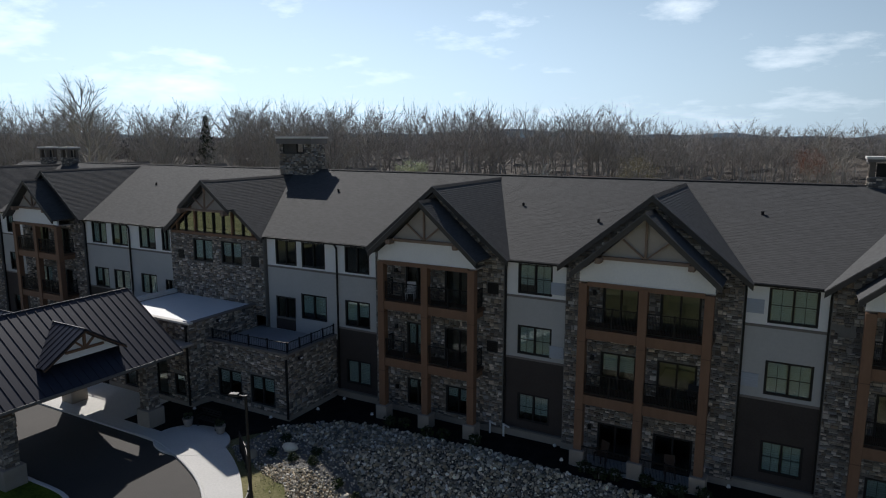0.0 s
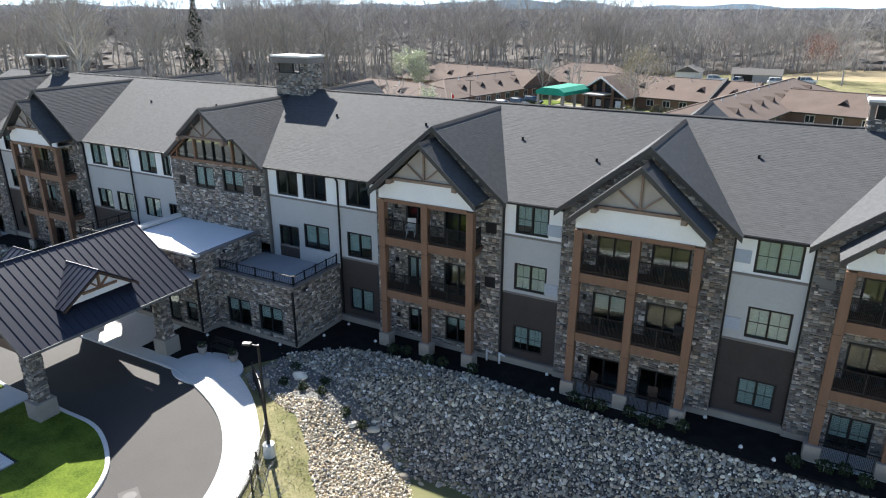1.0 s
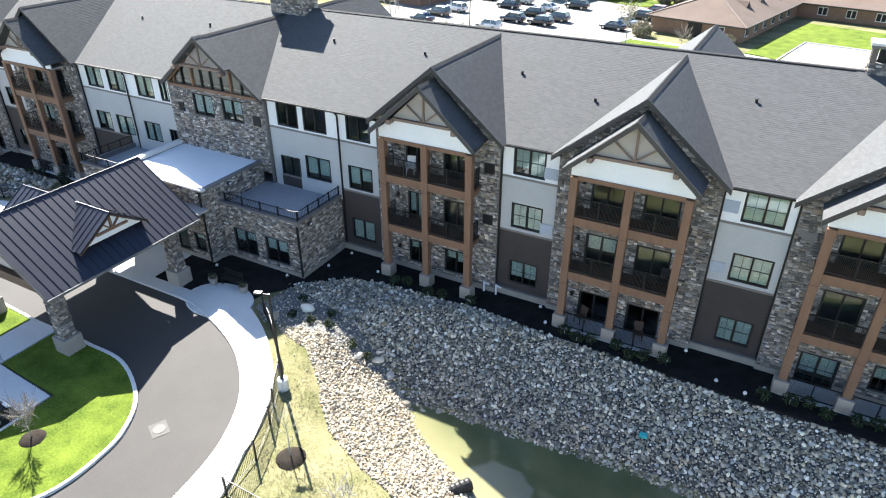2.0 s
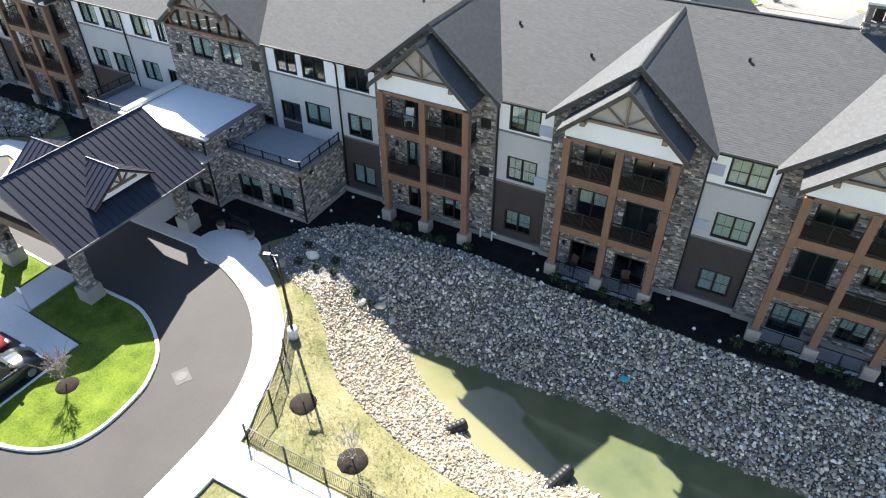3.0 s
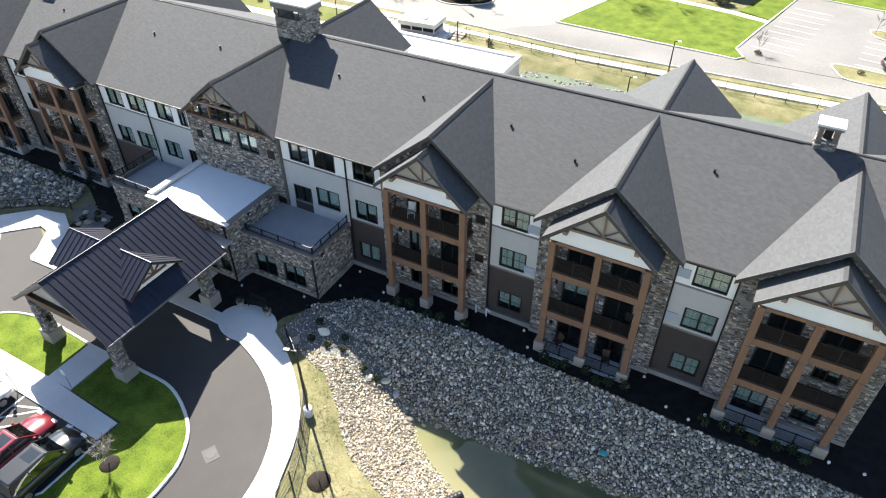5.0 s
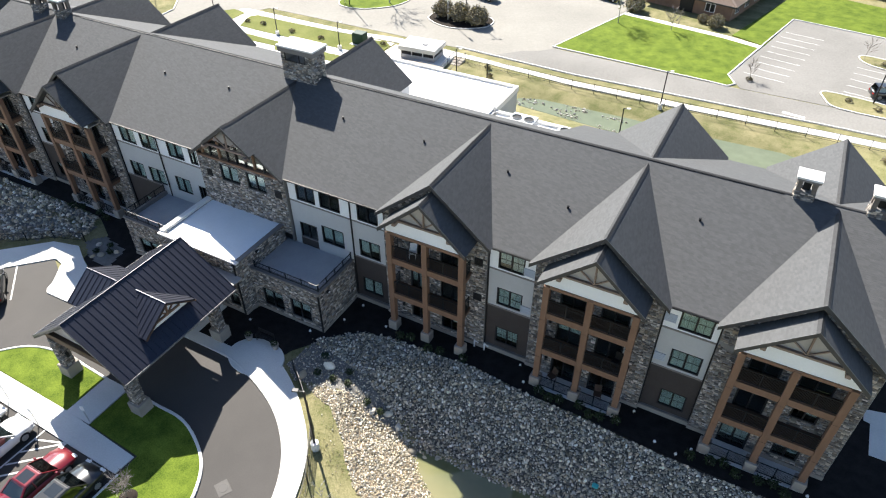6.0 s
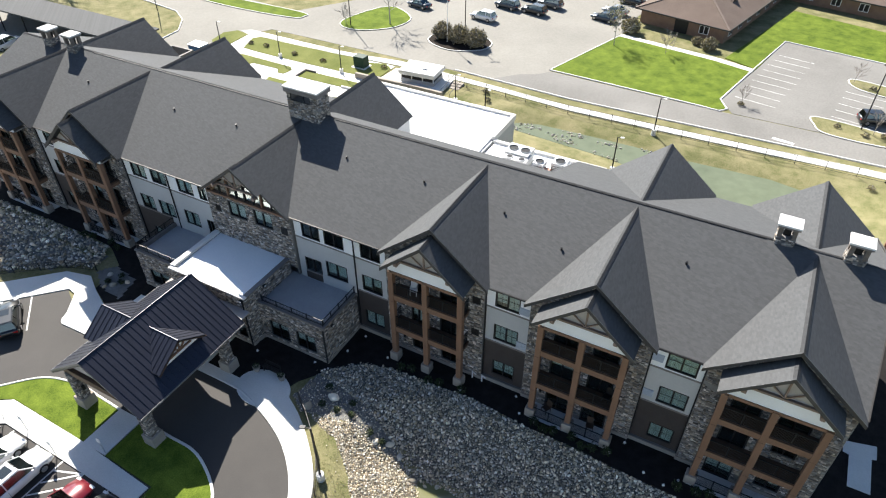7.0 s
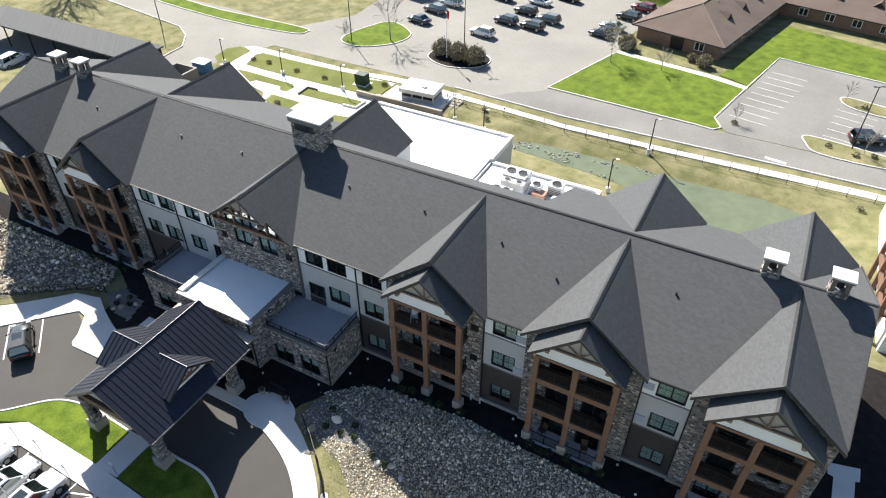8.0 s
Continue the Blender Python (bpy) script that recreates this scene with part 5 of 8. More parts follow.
# ---- entrance block, terraces ----
def parapet_box(x0, x1, y0, y1, top, front_holes, right_holes=(), left_open=True, rim=0.3):
    """A stone block with a flat roof set below its coping."""
    stone_wall(x0, x1, 0.3, top - 0.12, front_holes, y0, y0 + 0.3)
    part("plinth", boxes((x0 - 0.05, x1 + 0.05, y0 - 0.07, y1, -0.4, 0.3)), M["pedestal"], residence)


# centre block
cb = (-38.9, -31.15, 25.75, 31.3)
door_hole = (-37.4, -33.2, 0.3, 2.75)
parapet_box(*cb, 5.25, [door_hole, (-32.65, -31.65, 0.6, 1.95)])
right_turn = Matrix.Translation((-31.15, 0, 0)) @ Matrix.Rotation(radians(90), 4, "Z")
left_turn = Matrix.Translation((-38.9, 0, 0)) @ Matrix.Rotation(radians(-90), 4, "Z")
stone_wall(25.75, 31.25, 0.3, 5.13, [], 0.0, 0.3, facing=right_turn)
stone_wall(-31.25, -25.75, 0.3, 5.13, [], 0.0, 0.3, facing=left_turn)
window(-32.65, -31.65, 0.6, 1.95, 25.8, False, 0.3, lights=1)
part("flat_roof", boxes((-38.8, -31.25, 25.85, 31.28, 4.9, 5.08)), M["membrane"], residence, "white membrane flat roof")
# front coping takes the pale material to read as sunlit; the side keeps trim
part("coping", boxes((-39.0, -31.05, 25.68, 26.0, 5.13, 5.25)), M["cap_white"], residence, "coping whitened for the sun that lies on it")
part("coping", boxes((-31.45, -31.05, 26.0, 31.2, 5.13, 5.2)), M["trim"], residence)
part("coping", boxes((-39.05, -38.6, 26.0, 31.2, 5.13, 5.36)), M["cap_white"], residence, "white raised parapet")
# entrance doors
ent = window(-37.4, -33.2, 0.3, 2.75, 25.82, False, 0.0, lights=4, name="entrance_door")
for x in (-35.45, -35.15):
    part("door_handle", boxes((x - 0.02, x + 0.02, 25.72, 25.78, 1.0, 1.5)), M["galvanised"], ent)
part("interior_wall", boxes((-38.8, -31.3, 30.0, 30.1, 0.1, 4.8)), M["interior"], residence)
part("interior_floor", boxes((-38.6, -31.4, 26.1, 30.0, 0.05, 0.1)), M["interior"], residence)

for x0, x1, sign in ((-31.15, -24.75, 1), (-44.7, -38.9, -1)):
    holes = [(-30.3, -28.35, 0.55, 2.3), (-27.65, -25.75, 0.6, 2.35)] if sign > 0 else [(-43.7, -41.3, 0.6, 2.2)]
    parapet_box(x0 + (0.02 if sign > 0 else 0), x1 - (0.02 if sign < 0 else 0), 27.0, 31.3, 4.0, holes)
    for h in holes:
        window(*h, 27.06, False, 0.5)
    if sign > 0:
        f = Matrix.Translation((x1, 0, 0)) @ Matrix.Rotation(radians(90), 4, "Z")
        stone_wall(27.02, 31.45, 0.3, 3.88, [], 0.0, 0.3, facing=f)
    else:
        f = Matrix.Translation((x0, 0, 0)) @ Matrix.Rotation(radians(-90), 4, "Z")
        stone_wall(-31.45, -27.02, 0.3, 3.88, [], 0.0, 0.3, facing=f)
    part("terrace_floor", boxes((x0 + 0.05, x1 - 0.05, 27.25, 31.49, 3.4, 3.66)), M["deck"], residence, "grey paved roof terrace")
    cx0, cx1 = (x0 + 0.02, x1 + 0.08) if sign > 0 else (x0 - 0.08, x1 - 0.02)
    part("coping", boxes((cx0, cx1, 26.92, 27.35, 3.88, 4.0)), M["trim"], residence)
    sx = x1 - 0.3 if sign > 0 else x0 - 0.08
    part("coping", boxes((sx, sx + 0.38, 27.35, 31.45, 3.88, 3.995)), M["trim"], residence)
    # terrace railing
    ex = x1 - 0.12 if sign > 0 else x0 + 0.12
    a = (x0 + 0.4, 27.15) if sign > 0 else (x1 - 0.4, 27.15)
    railing(min(a[0], ex), max(a[0], ex), 27.15, 3.98, 0.6, False, gap=0.14)
    tr = railing(27.2, 31.4, 0.0, 3.98, 0.6, False, Matrix.Translation((ex, 0, 0)) @ Matrix.Rotation(radians(90), 4, "Z"), 0.14)
    for k in range(5):
        px = a[0] + (ex - a[0]) * k / 4
        part("rail_post", boxes((px - 0.035, px + 0.035, 27.115, 27.185, 3.99, 4.66)), M["black_metal"], tr)
        py = 27.15 + 4.2 * k / 4
        if k:
            part("rail_post", boxes((ex - 0.035, ex + 0.035, py - 0.035, py + 0.035, 3.99, 4.66)), M["black_metal"], tr)

# wall floodlights and pipes on the entrance block
for x, y, z, d in ((-31.35, 25.62, 4.95, "y"), (-31.05, 27.9, 4.9, "x"), (-24.66, 27.9, 3.55, "x")):
    bm = boxes((x - 0.14, x + 0.14, y - 0.1, y + 0.1, z - 0.08, z + 0.1)) if d == "y" else boxes((x - 0.02, x + 0.18, y - 0.14, y + 0.14, z - 0.08, z + 0.1))
    fl = part("flood_light", bevelled(bm, 0.02), M["black_metal"], residence)
    part("lens", boxes((x - 0.1, x + 0.1, y - 0.115, y - 0.102, z - 0.04, z + 0.07)) if d == "y" else boxes((x + 0.182, x + 0.195, y - 0.1, y + 0.1, z - 0.04, z + 0.07)), M["lamp_white"], fl)
for x, y, z in ((-31.25, 25.62, 4.9), (-24.75, 26.9, 3.7)):
    bm = bmesh.new()
    bar(bm, (x, y, 0.15), (x, y, z), 0.1, 0.1, (0, 1, 0))
    part("downspout", bm, M["black_metal"], residence)

# ---- rear wing with flat white roofs ----
wing = thing("rear_wing", "single-storey rear wing with white flat roofs", "building", at=(-30, 57, -0.8), fixed=True)
part("wall", boxes((-44.0, -25.5, 49.6, 65.0, -0.8, 3.6)), M["grey_siding"], wing)
part("wall", boxes((-25.4, -12.9, 49.6, 59.2, -0.8, 3.3), (-25.4, -13.4, 42.4, 49.6, -0.8, 3.3)), M["grey_siding"], wing)
part("wall", boxes((-29.9, -25.5, 42.4, 49.6, -0.8, 3.6)), M["grey_siding"], wing)
part("flat_roof", boxes((-29.8, -25.8, 42.4, 49.69, 3.6, 3.78)), M["membrane"], wing)
part("flat_roof", boxes((-25.2, -13.45, 42.4, 49.69, 3.3, 3.46)), M["membrane"], wing)
part("flat_roof", boxes((-43.7, -25.8, 49.7, 64.7, 3.6, 3.78)), M["membrane"], wing)
part("flat_roof", boxes((-25.2, -13.2, 49.7, 58.9, 3.3, 3.46)), M["membrane"], wing)
part("parapet", boxes((-44.1, -25.4, 64.7, 65.1, 3.4, 4.05), (-25.8, -25.4, 59.2, 64.7, 3.4, 4.05)), M["cap_white"], wing)
part("parapet", boxes((-25.4, -12.8, 58.9, 59.3, 3.2, 3.75), (-13.2, -12.8, 49.7, 58.9, 3.2, 3.75)), M["cap_white"], wing)

# ---- the entrance canopy ----
canopy = thing("entrance_canopy", "drive-through canopy with a dark standing-seam metal roof on stone columns", "canopy", at=(-34.8, 19.3, 0), fixed=True)
CX, CY0, CY1, CHALF, CEAVE, CRIDGE = -34.8, 14.55, 24.6, 4.45, 4.0, 7.15


def seam_slope(a, b, c, d, parent, gap=0.46, name="roof_slope", straight=False):
    """A standing-seam slope: a, b the eave's ends, c, d the ridge's; each rib is a piece of its own."""
    a, b, c, d = (Vector(p) for p in (a, b, c, d))
    nrm = (b - a).cross(d - a).normalized()
    bm = bmesh.new()
    lo = [bm.verts.new(p - nrm * 0.1) for p in (a, b, c, d)]
    hi = [bm.verts.new(p) for p in (a, b, c, d)]
    bm.faces.new(hi)
    bm.faces.new(lo[::-1])
    for i in range(4):
        bm.faces.new((lo[i], lo[(i + 1) % 4], hi[(i + 1) % 4], hi[i]))
    s = part(name, bm, M["seam_metal"], parent)
    n = max(1, round(max((b - a).length, (c - d).length if straight else 0) / gap))
    for k in range(n + 1):
        u = k / n
        p, q = a.lerp(b, u) + nrm * 0.012, d.lerp(c, u) + nrm * 0.012
        if straight:
            # square to the ridge, down to the eave or to the valley before it
            lo_x, hi_x = min(a.x, b.x), max(a.x, b.x)
            p = Vector((min(max(q.x, lo_x), hi_x), a.y, a.z))
            over = q.x - p.x
            if abs(over) > 0.01:
                end = d if abs(d.x - p.x) > abs(c.x - p.x) else c
                p = p.lerp(end, over / (end.x - p.x))
            p = p + nrm * 0.012
        if (q - p).length < 0.15:
            continue
        bm = bmesh.new()
        bar(bm, p, q, 0.035, 0.034, nrm)
        part("seam", bm, M["seam_metal"], s)
    return s


right = seam_slope((CX + CHALF, CY0, CEAVE), (CX + CHALF, CY1, CEAVE), (CX, CY1, CRIDGE), (CX, CY0, CRIDGE), canopy)
left = seam_slope((CX - CHALF, CY1, CEAVE), (CX - CHALF, CY0, CEAVE), (CX, CY0, CRIDGE), (CX, CY1, CRIDGE), canopy)
bm = bmesh.new()
bar(bm, (CX, CY0 - 0.02, CRIDGE + 0.05), (CX, CY1, CRIDGE + 0.03), 0.05, 0.05)
part("ridge_flashing", bm, M["seam_metal"], canopy)
for s in (-1, 1):
    bm = bmesh.new()
    bar(bm, (CX + s * CHALF, CY0, CEAVE - 0.08), (CX + s * CHALF, CY1, CEAVE - 0.08), 0.1, 0.14)
    part("gutter", bm, M["drip_metal"], canopy, "grey metal eaves edge")
for y in (CY0 + 0.02, CY1 - 0.1):
    bm = bmesh.new()
    for s in (-1, 1):
        prism(bm, [(CX, CRIDGE - 0.06), (CX + s * CHALF, CEAVE - 0.06), (CX + s * CHALF, CEAVE - 0.3), (CX, CRIDGE - 0.32)], y, y + 0.08, xz)
    part("barge_board", bm, M["fascia"], canopy)
bm = bmesh.new()
prism(bm, [(CX - 3.4, 4.25), (CX + 3.4, 4.25), (CX, 6.65)], 15.35, 15.5, xz)
part("gable_panel", bm, M["beige_panel"], canopy)
part("tie_beam", boxes((CX - 4.0, CX + 4.0, 15.1, 15.5, 3.55, 4.1)), M["dark_timber"], canopy)
part("tie_beam", boxes((CX - 4.0, CX + 4.0, 22.7, 22.95, 3.8, 4.1)), M["dark_timber"], canopy)
for s in (-1, 1):
    part("eaves_beam", boxes((CX + s * 3.5 - 0.2, CX + s * 3.5 + 0.2, 15.5, 22.7, 3.5, 4.05)), M["dark_timber"], canopy)
part("ceiling_lining", boxes((CX - 3.7, CX + 3.7, 15.52, 22.7, 4.12, 4.2)), M["beige_panel"], canopy)
# unseen slab added to block the sun between the canopy and the entrance block
part("link_soffit", boxes((CX - 4.2, CX + 4.1, 23.95, 25.66, 3.98, 4.1)), M["beige_panel"], canopy, "unseen flat soffit added to shade the gap behind the canopy")
for s in (-1, 1):
    for y in (15.35, 22.95):
        x = CX + s * 3.5
        col = part("column", boxes((x - 0.34, x + 0.34, y - 0.34, y + 0.34, 1.0, 3.6)), M["mortar"], canopy, "square stone column")
        for k in range(4):
            f = Matrix.Translation((x, y, 0)) @ Matrix.Rotation(radians(90 * k), 4, "Z")
            st = field_stones(RNG, [(-0.34, 0.34, 1.05, 3.5)], [])
            tagged(part("stone_facing", stone_mesh("stone_facing", st, lambda u, v, o: tuple(f @ Vector((u, -0.34 - o, v)))), M["stone"], col), kind="stuff")
        part("pedestal", bevelled(boxes((x - 0.52, x + 0.52, y - 0.52, y + 0.52, -0.2, 1.05)), 0.03), M["pedestal"], col, "pale cast-stone pedestal")
        part("wall_lantern", boxes((x - s * 0.5 - 0.08, x - s * 0.5 + 0.08, y - 0.1, y + 0.1, 1.9, 2.3)), M["black_metal"], col)
# dormers, one on each slope
for s in (1, -1):
    dy, dz, out = 19.5, 6.5, CX + (3.65 if s > 0 else -3.9)
    hw, low = 2.2, 5.05
    inner = CX + s * (CRIDGE - dz) * CHALF / (CRIDGE - CEAVE)
    foot = CX + s * (CRIDGE - low) * CHALF / (CRIDGE - CEAVE)
    for q in (-1, 1):
        pts = [(foot, dy + q * hw, low), (out, dy + q * hw, low), (out, dy, dz), (inner, dy, dz)]
        if s * q > 0:
            pts = [pts[1], pts[0], pts[3], pts[2]]
        seam_slope(*pts, canopy, 0.4, name="dormer_slope", straight=True)
    bm = bmesh.new()
    prism(bm, [(dy - 1.85, 5.08), (dy + 1.85, 5.08), (dy, 6.28)], out - s * 0.3, out - s * 0.22, yz)
    dp = part("dormer_panel", bm, M["white_panel"], canopy)
    bm = bmesh.new()
    for q in (-1, 1):
        bar(bm, (out - s * 0.04, dy, dz - 0.12), (out - s * 0.04, dy + q * hw, low - 0.1), 0.07, 0.2, (1, 0, 0))
    part("barge_board", bm, M["dark_timber"], dp)
    bm = bmesh.new()
    bar(bm, (out - s * 0.15, dy, 5.5), (out - s * 0.15, dy, 6.35), 0.12, 0.12, (0, 1, 0))
    for q in (-1, 1):
        bar(bm, (out - s * 0.15, dy, 5.5), (out - s * 0.15, dy + q * 0.5, 5.95), 0.09, 0.09, (1, 0, 0))
    bar(bm, (out - s * 0.15, dy - 1.0, 5.5), (out - s * 0.15, dy + 1.0, 5.5), 0.12, 0.12, (1, 0, 0))
    part("truss", bm, M["timber"], dp)
    bm = bmesh.new()
    bar(bm, (inner, dy, dz + 0.04), (out, dy, dz + 0.02), 0.05, 0.04)
    part("ridge_flashing", bm, M["seam_metal"], dp)

# ---- stony banks ----
NR = np.random.RandomState(11)


def inside(x, y, poly):
    return signed_distance(x, y, poly) < 0


def rock_shapes(n):
    """Rounded boulders: a ball of 80 faces, pushed in and out and flattened."""
    out = []
    for k in range(n):
        bm = bmesh.new()
        bmesh.ops.create_icosphere(bm, subdivisions=2 if n < 4 else 1, radius=1.0)
        v = np.array([p.co[:] for p in bm.verts])
        f = [[p.index for p in q.verts] for q in bm.faces]
        bm.free()
        d = NR.normal(size=(5, 3))
        d /= np.linalg.norm(d, axis=1)[:, None]
        for q in d:  # flatten against a few planes
            h = v @ q
            lim = NR.uniform(0.55, 0.85)
            v = v - np.outer(np.maximum(h - lim, 0) * 0.85, q)
        v *= 1 + NR.normal(0, 0.04, (len(v), 1))
        out.append((v * np.array([1.0, NR.uniform(0.65, 0.95), NR.uniform(0.5, 0.75)]), f))
    return out


SHAPES = rock_shapes(10)


def spin(n):
    q = NR.normal(size=(n, 4)) * np.array([1.0, 0.35, 0.35, 1.0])
    q /= np.linalg.norm(q, axis=1)[:, None]
    w, x, y, z = q.T
    return np.stack([1 - 2 * (y * y + z * z), 2 * (x * y - z * w), 2 * (x * z + y * w), 2 * (x * y + z * w), 1 - 2 * (x * x + z * z), 2 * (y * z - x * w), 2 * (x * z - y * w), 2 * (y * z + x * w), 1 - 2 * (x * x + y * y)], -1).reshape(n, 3, 3)


def scatter(poly, per_m2, low, high):
    """Places and sizes of stones in an outline, on a jittered grid."""
    p = np.array(poly)
    s = 1 / math.sqrt(per_m2)
    gx, gy = np.meshgrid(np.arange(p[:, 0].min(), p[:, 0].max(), s), np.arange(p[:, 1].min(), p[:, 1].max(), s))
    gx, gy = gx.ravel() + NR.uniform(-0.6, 0.6, gx.size) * s, gy.ravel() + NR.uniform(-0.6, 0.6, gy.size) * s
    ok = inside(gx, gy, poly)
    gx, gy = gx[ok], gy[ok]
    return gx, gy, low + (high - low) * NR.random_sample(gx.size) ** 2.2


def stone_bank(label, poly, per_m2, low, high, own=None):
    """A bank of loose stones; those of one stretch are pieces of their own, the rest one heap."""
    x, y, r = scatter(poly, per_m2, low, high)
    z = height(x, y) + r * 0.55
    turn = spin(len(x))
    kind = NR.randint(0, len(SHAPES), len(x))
    mine = np.zeros(len(x), bool)
    if own:
        mine = (x > own[0]) & (x < own[1]) & (y > own[2]) & (y < own[3])
        mine[np.flatnonzero(mine)[300:]] = False
    verts, faces, base = [], [], 0
    for i in np.flatnonzero(~mine):
        v, f = SHAPES[kind[i]]
        verts.append((v * r[i]) @ turn[i].T + (x[i], y[i], z[i]))
        faces += [(a + base, b + base, c + base) for a, b, c in f]
        base += len(v)
    me = bpy.data.meshes.new("stone_bank")
    me.from_pydata(np.concatenate(verts).tolist(), [], faces)
    heap = part("stone_bank", me, M["rock"], None, smooth=False)
    tagged(heap, label, "stones", kind="stuff")
    if own:
        bank = thing("picked_stones", "larger rounded stones of the bank above the pond", "stones", at=(-6, 25, -1.5), kind="structure", fixed=True)
        shared = []
        for v, f in SHAPES:
            m = bpy.data.meshes.new("loose_stone")
            m.from_pydata(v.tolist(), [], f)
            m.materials.append(M["rock_piece"])
            shared.append(m)
        for i in np.flatnonzero(mine):
            s = part("loose_stone", shared[kind[i]], M["rock_piece"], bank)
            s.matrix_basis = Matrix.Translation((x[i], y[i], z[i])) @ Matrix(turn[i].tolist()).to_4x4() @ Matrix.Scale(r[i], 4)


BANK = [(-25.2, 26.0), (-24.3, 26.7), (-22.4, 28.4), (-20.1, 28.95), (-16.7, 29.1), (-13.1, 29.3), (-8.7, 28.9), (-1.1, 28.6), (9.6, 28.4), (17, 28.3), (17, 23.1), (4.5, 23.2), (-3.1, 23.4), (-9.4, 22.9), (-14.6, 22.6), (-17, 23.8), (-20, 25.0), (-23, 25.6)]
SUNNY = [(-23.2, 22.3), (-22.0, 21.9), (-20.3, 21.5), (-18.4, 20.1), (-17.0, 18.6), (-15.5, 17.3), (-12.8, 16.3), (-10.4, 15.7), (-7, 15.3), (6, 15.0), (14, 15.0), (14, 17.9), (9, 18.0), (-2.5, 18.8), (-4.4, 18.6), (-6, 18.1), (-7.5, 18.2), (-9.1, 18.9), (-10.3, 19.7), (-11.7, 20.3), (-13.2, 21.3), (-14.5, 22.9), (-17.5, 22.9), (-20, 23.2)]
LEFT_BANK = [(-84, 29.2), (-70, 28.9), (-55, 29.2), (-52.0, 28.9), (-50.9, 27.2), (-50.8, 26.0), (-53.0, 25.3), (-58.6, 21.2), (-67, 13), (-84, 5)]
stone_bank("pale rounded riprap stones on the bank below the building", BANK, 92, 0.052, 0.155, (-8.5, -2.5, 23.0, 27.5))
stone_bank("sunlit pale riprap stones on the grassy side of the pond", SUNNY, 95, 0.05, 0.115)
stone_bank("grey riprap stones beside the far parking bays", LEFT_BANK, 16, 0.11, 0.28)

FRINGE = [(-21.5, 21.2), (-19.4, 19.6), (-18.0, 18.2), (-16.3, 16.6), (-13.2, 15.4), (-10.4, 14.9), (-10.4, 15.7), (-12.8, 16.3), (-15.5, 17.3), (-17.0, 18.6), (-18.4, 20.1), (-20.3, 21.5)]
stone_bank("stray pale stones lying in the grass beside the bank", FRINGE, 3, 0.025, 0.07)

GRAVEL = [(-25.3, 23.2), (-24.9, 25.9), (-23, 25.7), (-20, 25.1), (-17, 23.9), (-14.8, 22.7), (-17.5, 22.8), (-20, 23.1), (-23.2, 22.4), (-23.9, 22.2)]
stone_bank("small blue-grey gravel stones between the boulders", GRAVEL, 70, 0.03, 0.1)


def drape(name, poly, lift, material, label, category, cell=0.22):
    """A thin sheet that follows the ground inside an outline."""
    p = np.array(poly)
    xs, ys = np.arange(p[:, 0].min() - cell, p[:, 0].max() + cell, cell), np.arange(p[:, 1].min() - cell, p[:, 1].max() + cell, cell)
    gx, gy = np.meshgrid(xs, ys)
    gz = height(gx, gy) + lift
    nx = len(xs)
    cx, cy = gx[:-1, :-1] + cell / 2, gy[:-1, :-1] + cell / 2
    ok = signed_distance(cx, cy, poly) < -0.05
    quads = [(j * nx + i, j * nx + i + 1, (j + 1) * nx + i + 1, (j + 1) * nx + i) for j, i in zip(*np.nonzero(ok))]
    me = bpy.data.meshes.new(name)
    me.from_pydata(np.stack([gx, gy, gz], -1).reshape(-1, 3).tolist(), [], quads)
    return tagged(part(name, me, material), label, category, kind="structure")


drape("gravel_bed", GRAVEL, 0.03, M["gravel"], "blue-grey gravel bed with boulders", "gravel")
drape("bank_soil", BANK, 0.015, M["bank_soil"], "grey gravel, darkened for the shade between the bank's stones", "soil")
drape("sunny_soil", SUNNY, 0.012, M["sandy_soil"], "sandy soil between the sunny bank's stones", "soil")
drape("left_soil", LEFT_BANK, 0.015, M["gravel"], "grey gravel between the far bank's stones", "soil", 1.0)
drape("left_gravel", [(-50.2, 26.0), (-49.0, 27.3), (-46.0, 26.8), (-45.2, 24.2), (-48.2, 24.6)], 0.1, M["gravel"], "blue-grey gravel bed beside the entrance", "gravel")

BIG = rock_shapes(3)
for k, (x, y, r) in enumerate(((-22.4, 24.4, 0.48), (-23.6, 22.9, 0.42), (-24.5, 24.7, 0.25), (-16.95, 23.55, 0.36), (-16.0, 23.2, 0.33), (-14.4, 22.4, 0.34), (-17.9, 23.0, 0.3), (-13.5, 22.5, 0.22), (-12.7, 22.8, 0.2), (-18.8, 23.9, 0.26), (-47.2, 25.3, 0.4), (-48.6, 26.2, 0.32), (-46.4, 26.2, 0.3), (-47.8, 24.8, 0.28))):
    v, f = BIG[k % 3]
    me = bpy.data.meshes.new("boulder")
    me.from_pydata((v * r).tolist(), [], f)
    b = part("boulder", me, M["rock_piece"], smooth=True)
    b.location, b.rotation_euler = (x, y, float(height(x, y)) + r * 0.3), (0, 0, k * 1.3)
    tagged(b, "large pale boulder lying on the gravel bed", "boulder", "boulders of the gravel bed")

# tufts of straw and fresh grass on the slope above the stones
VERGE = [(-22.6, 21.6), (-20.9, 19.9), (-19.2, 17.6), (-18.0, 15.6), (-17.3, 13.6), (-16.8, 12.3), (-8, 12.4), (-8, 15.2), (-10.4, 15.6), (-12.8, 16.2), (-15.5, 17.2), (-17.0, 18.5), (-18.4, 20.0), (-20.3, 21.4), (-22.0, 21.8)]


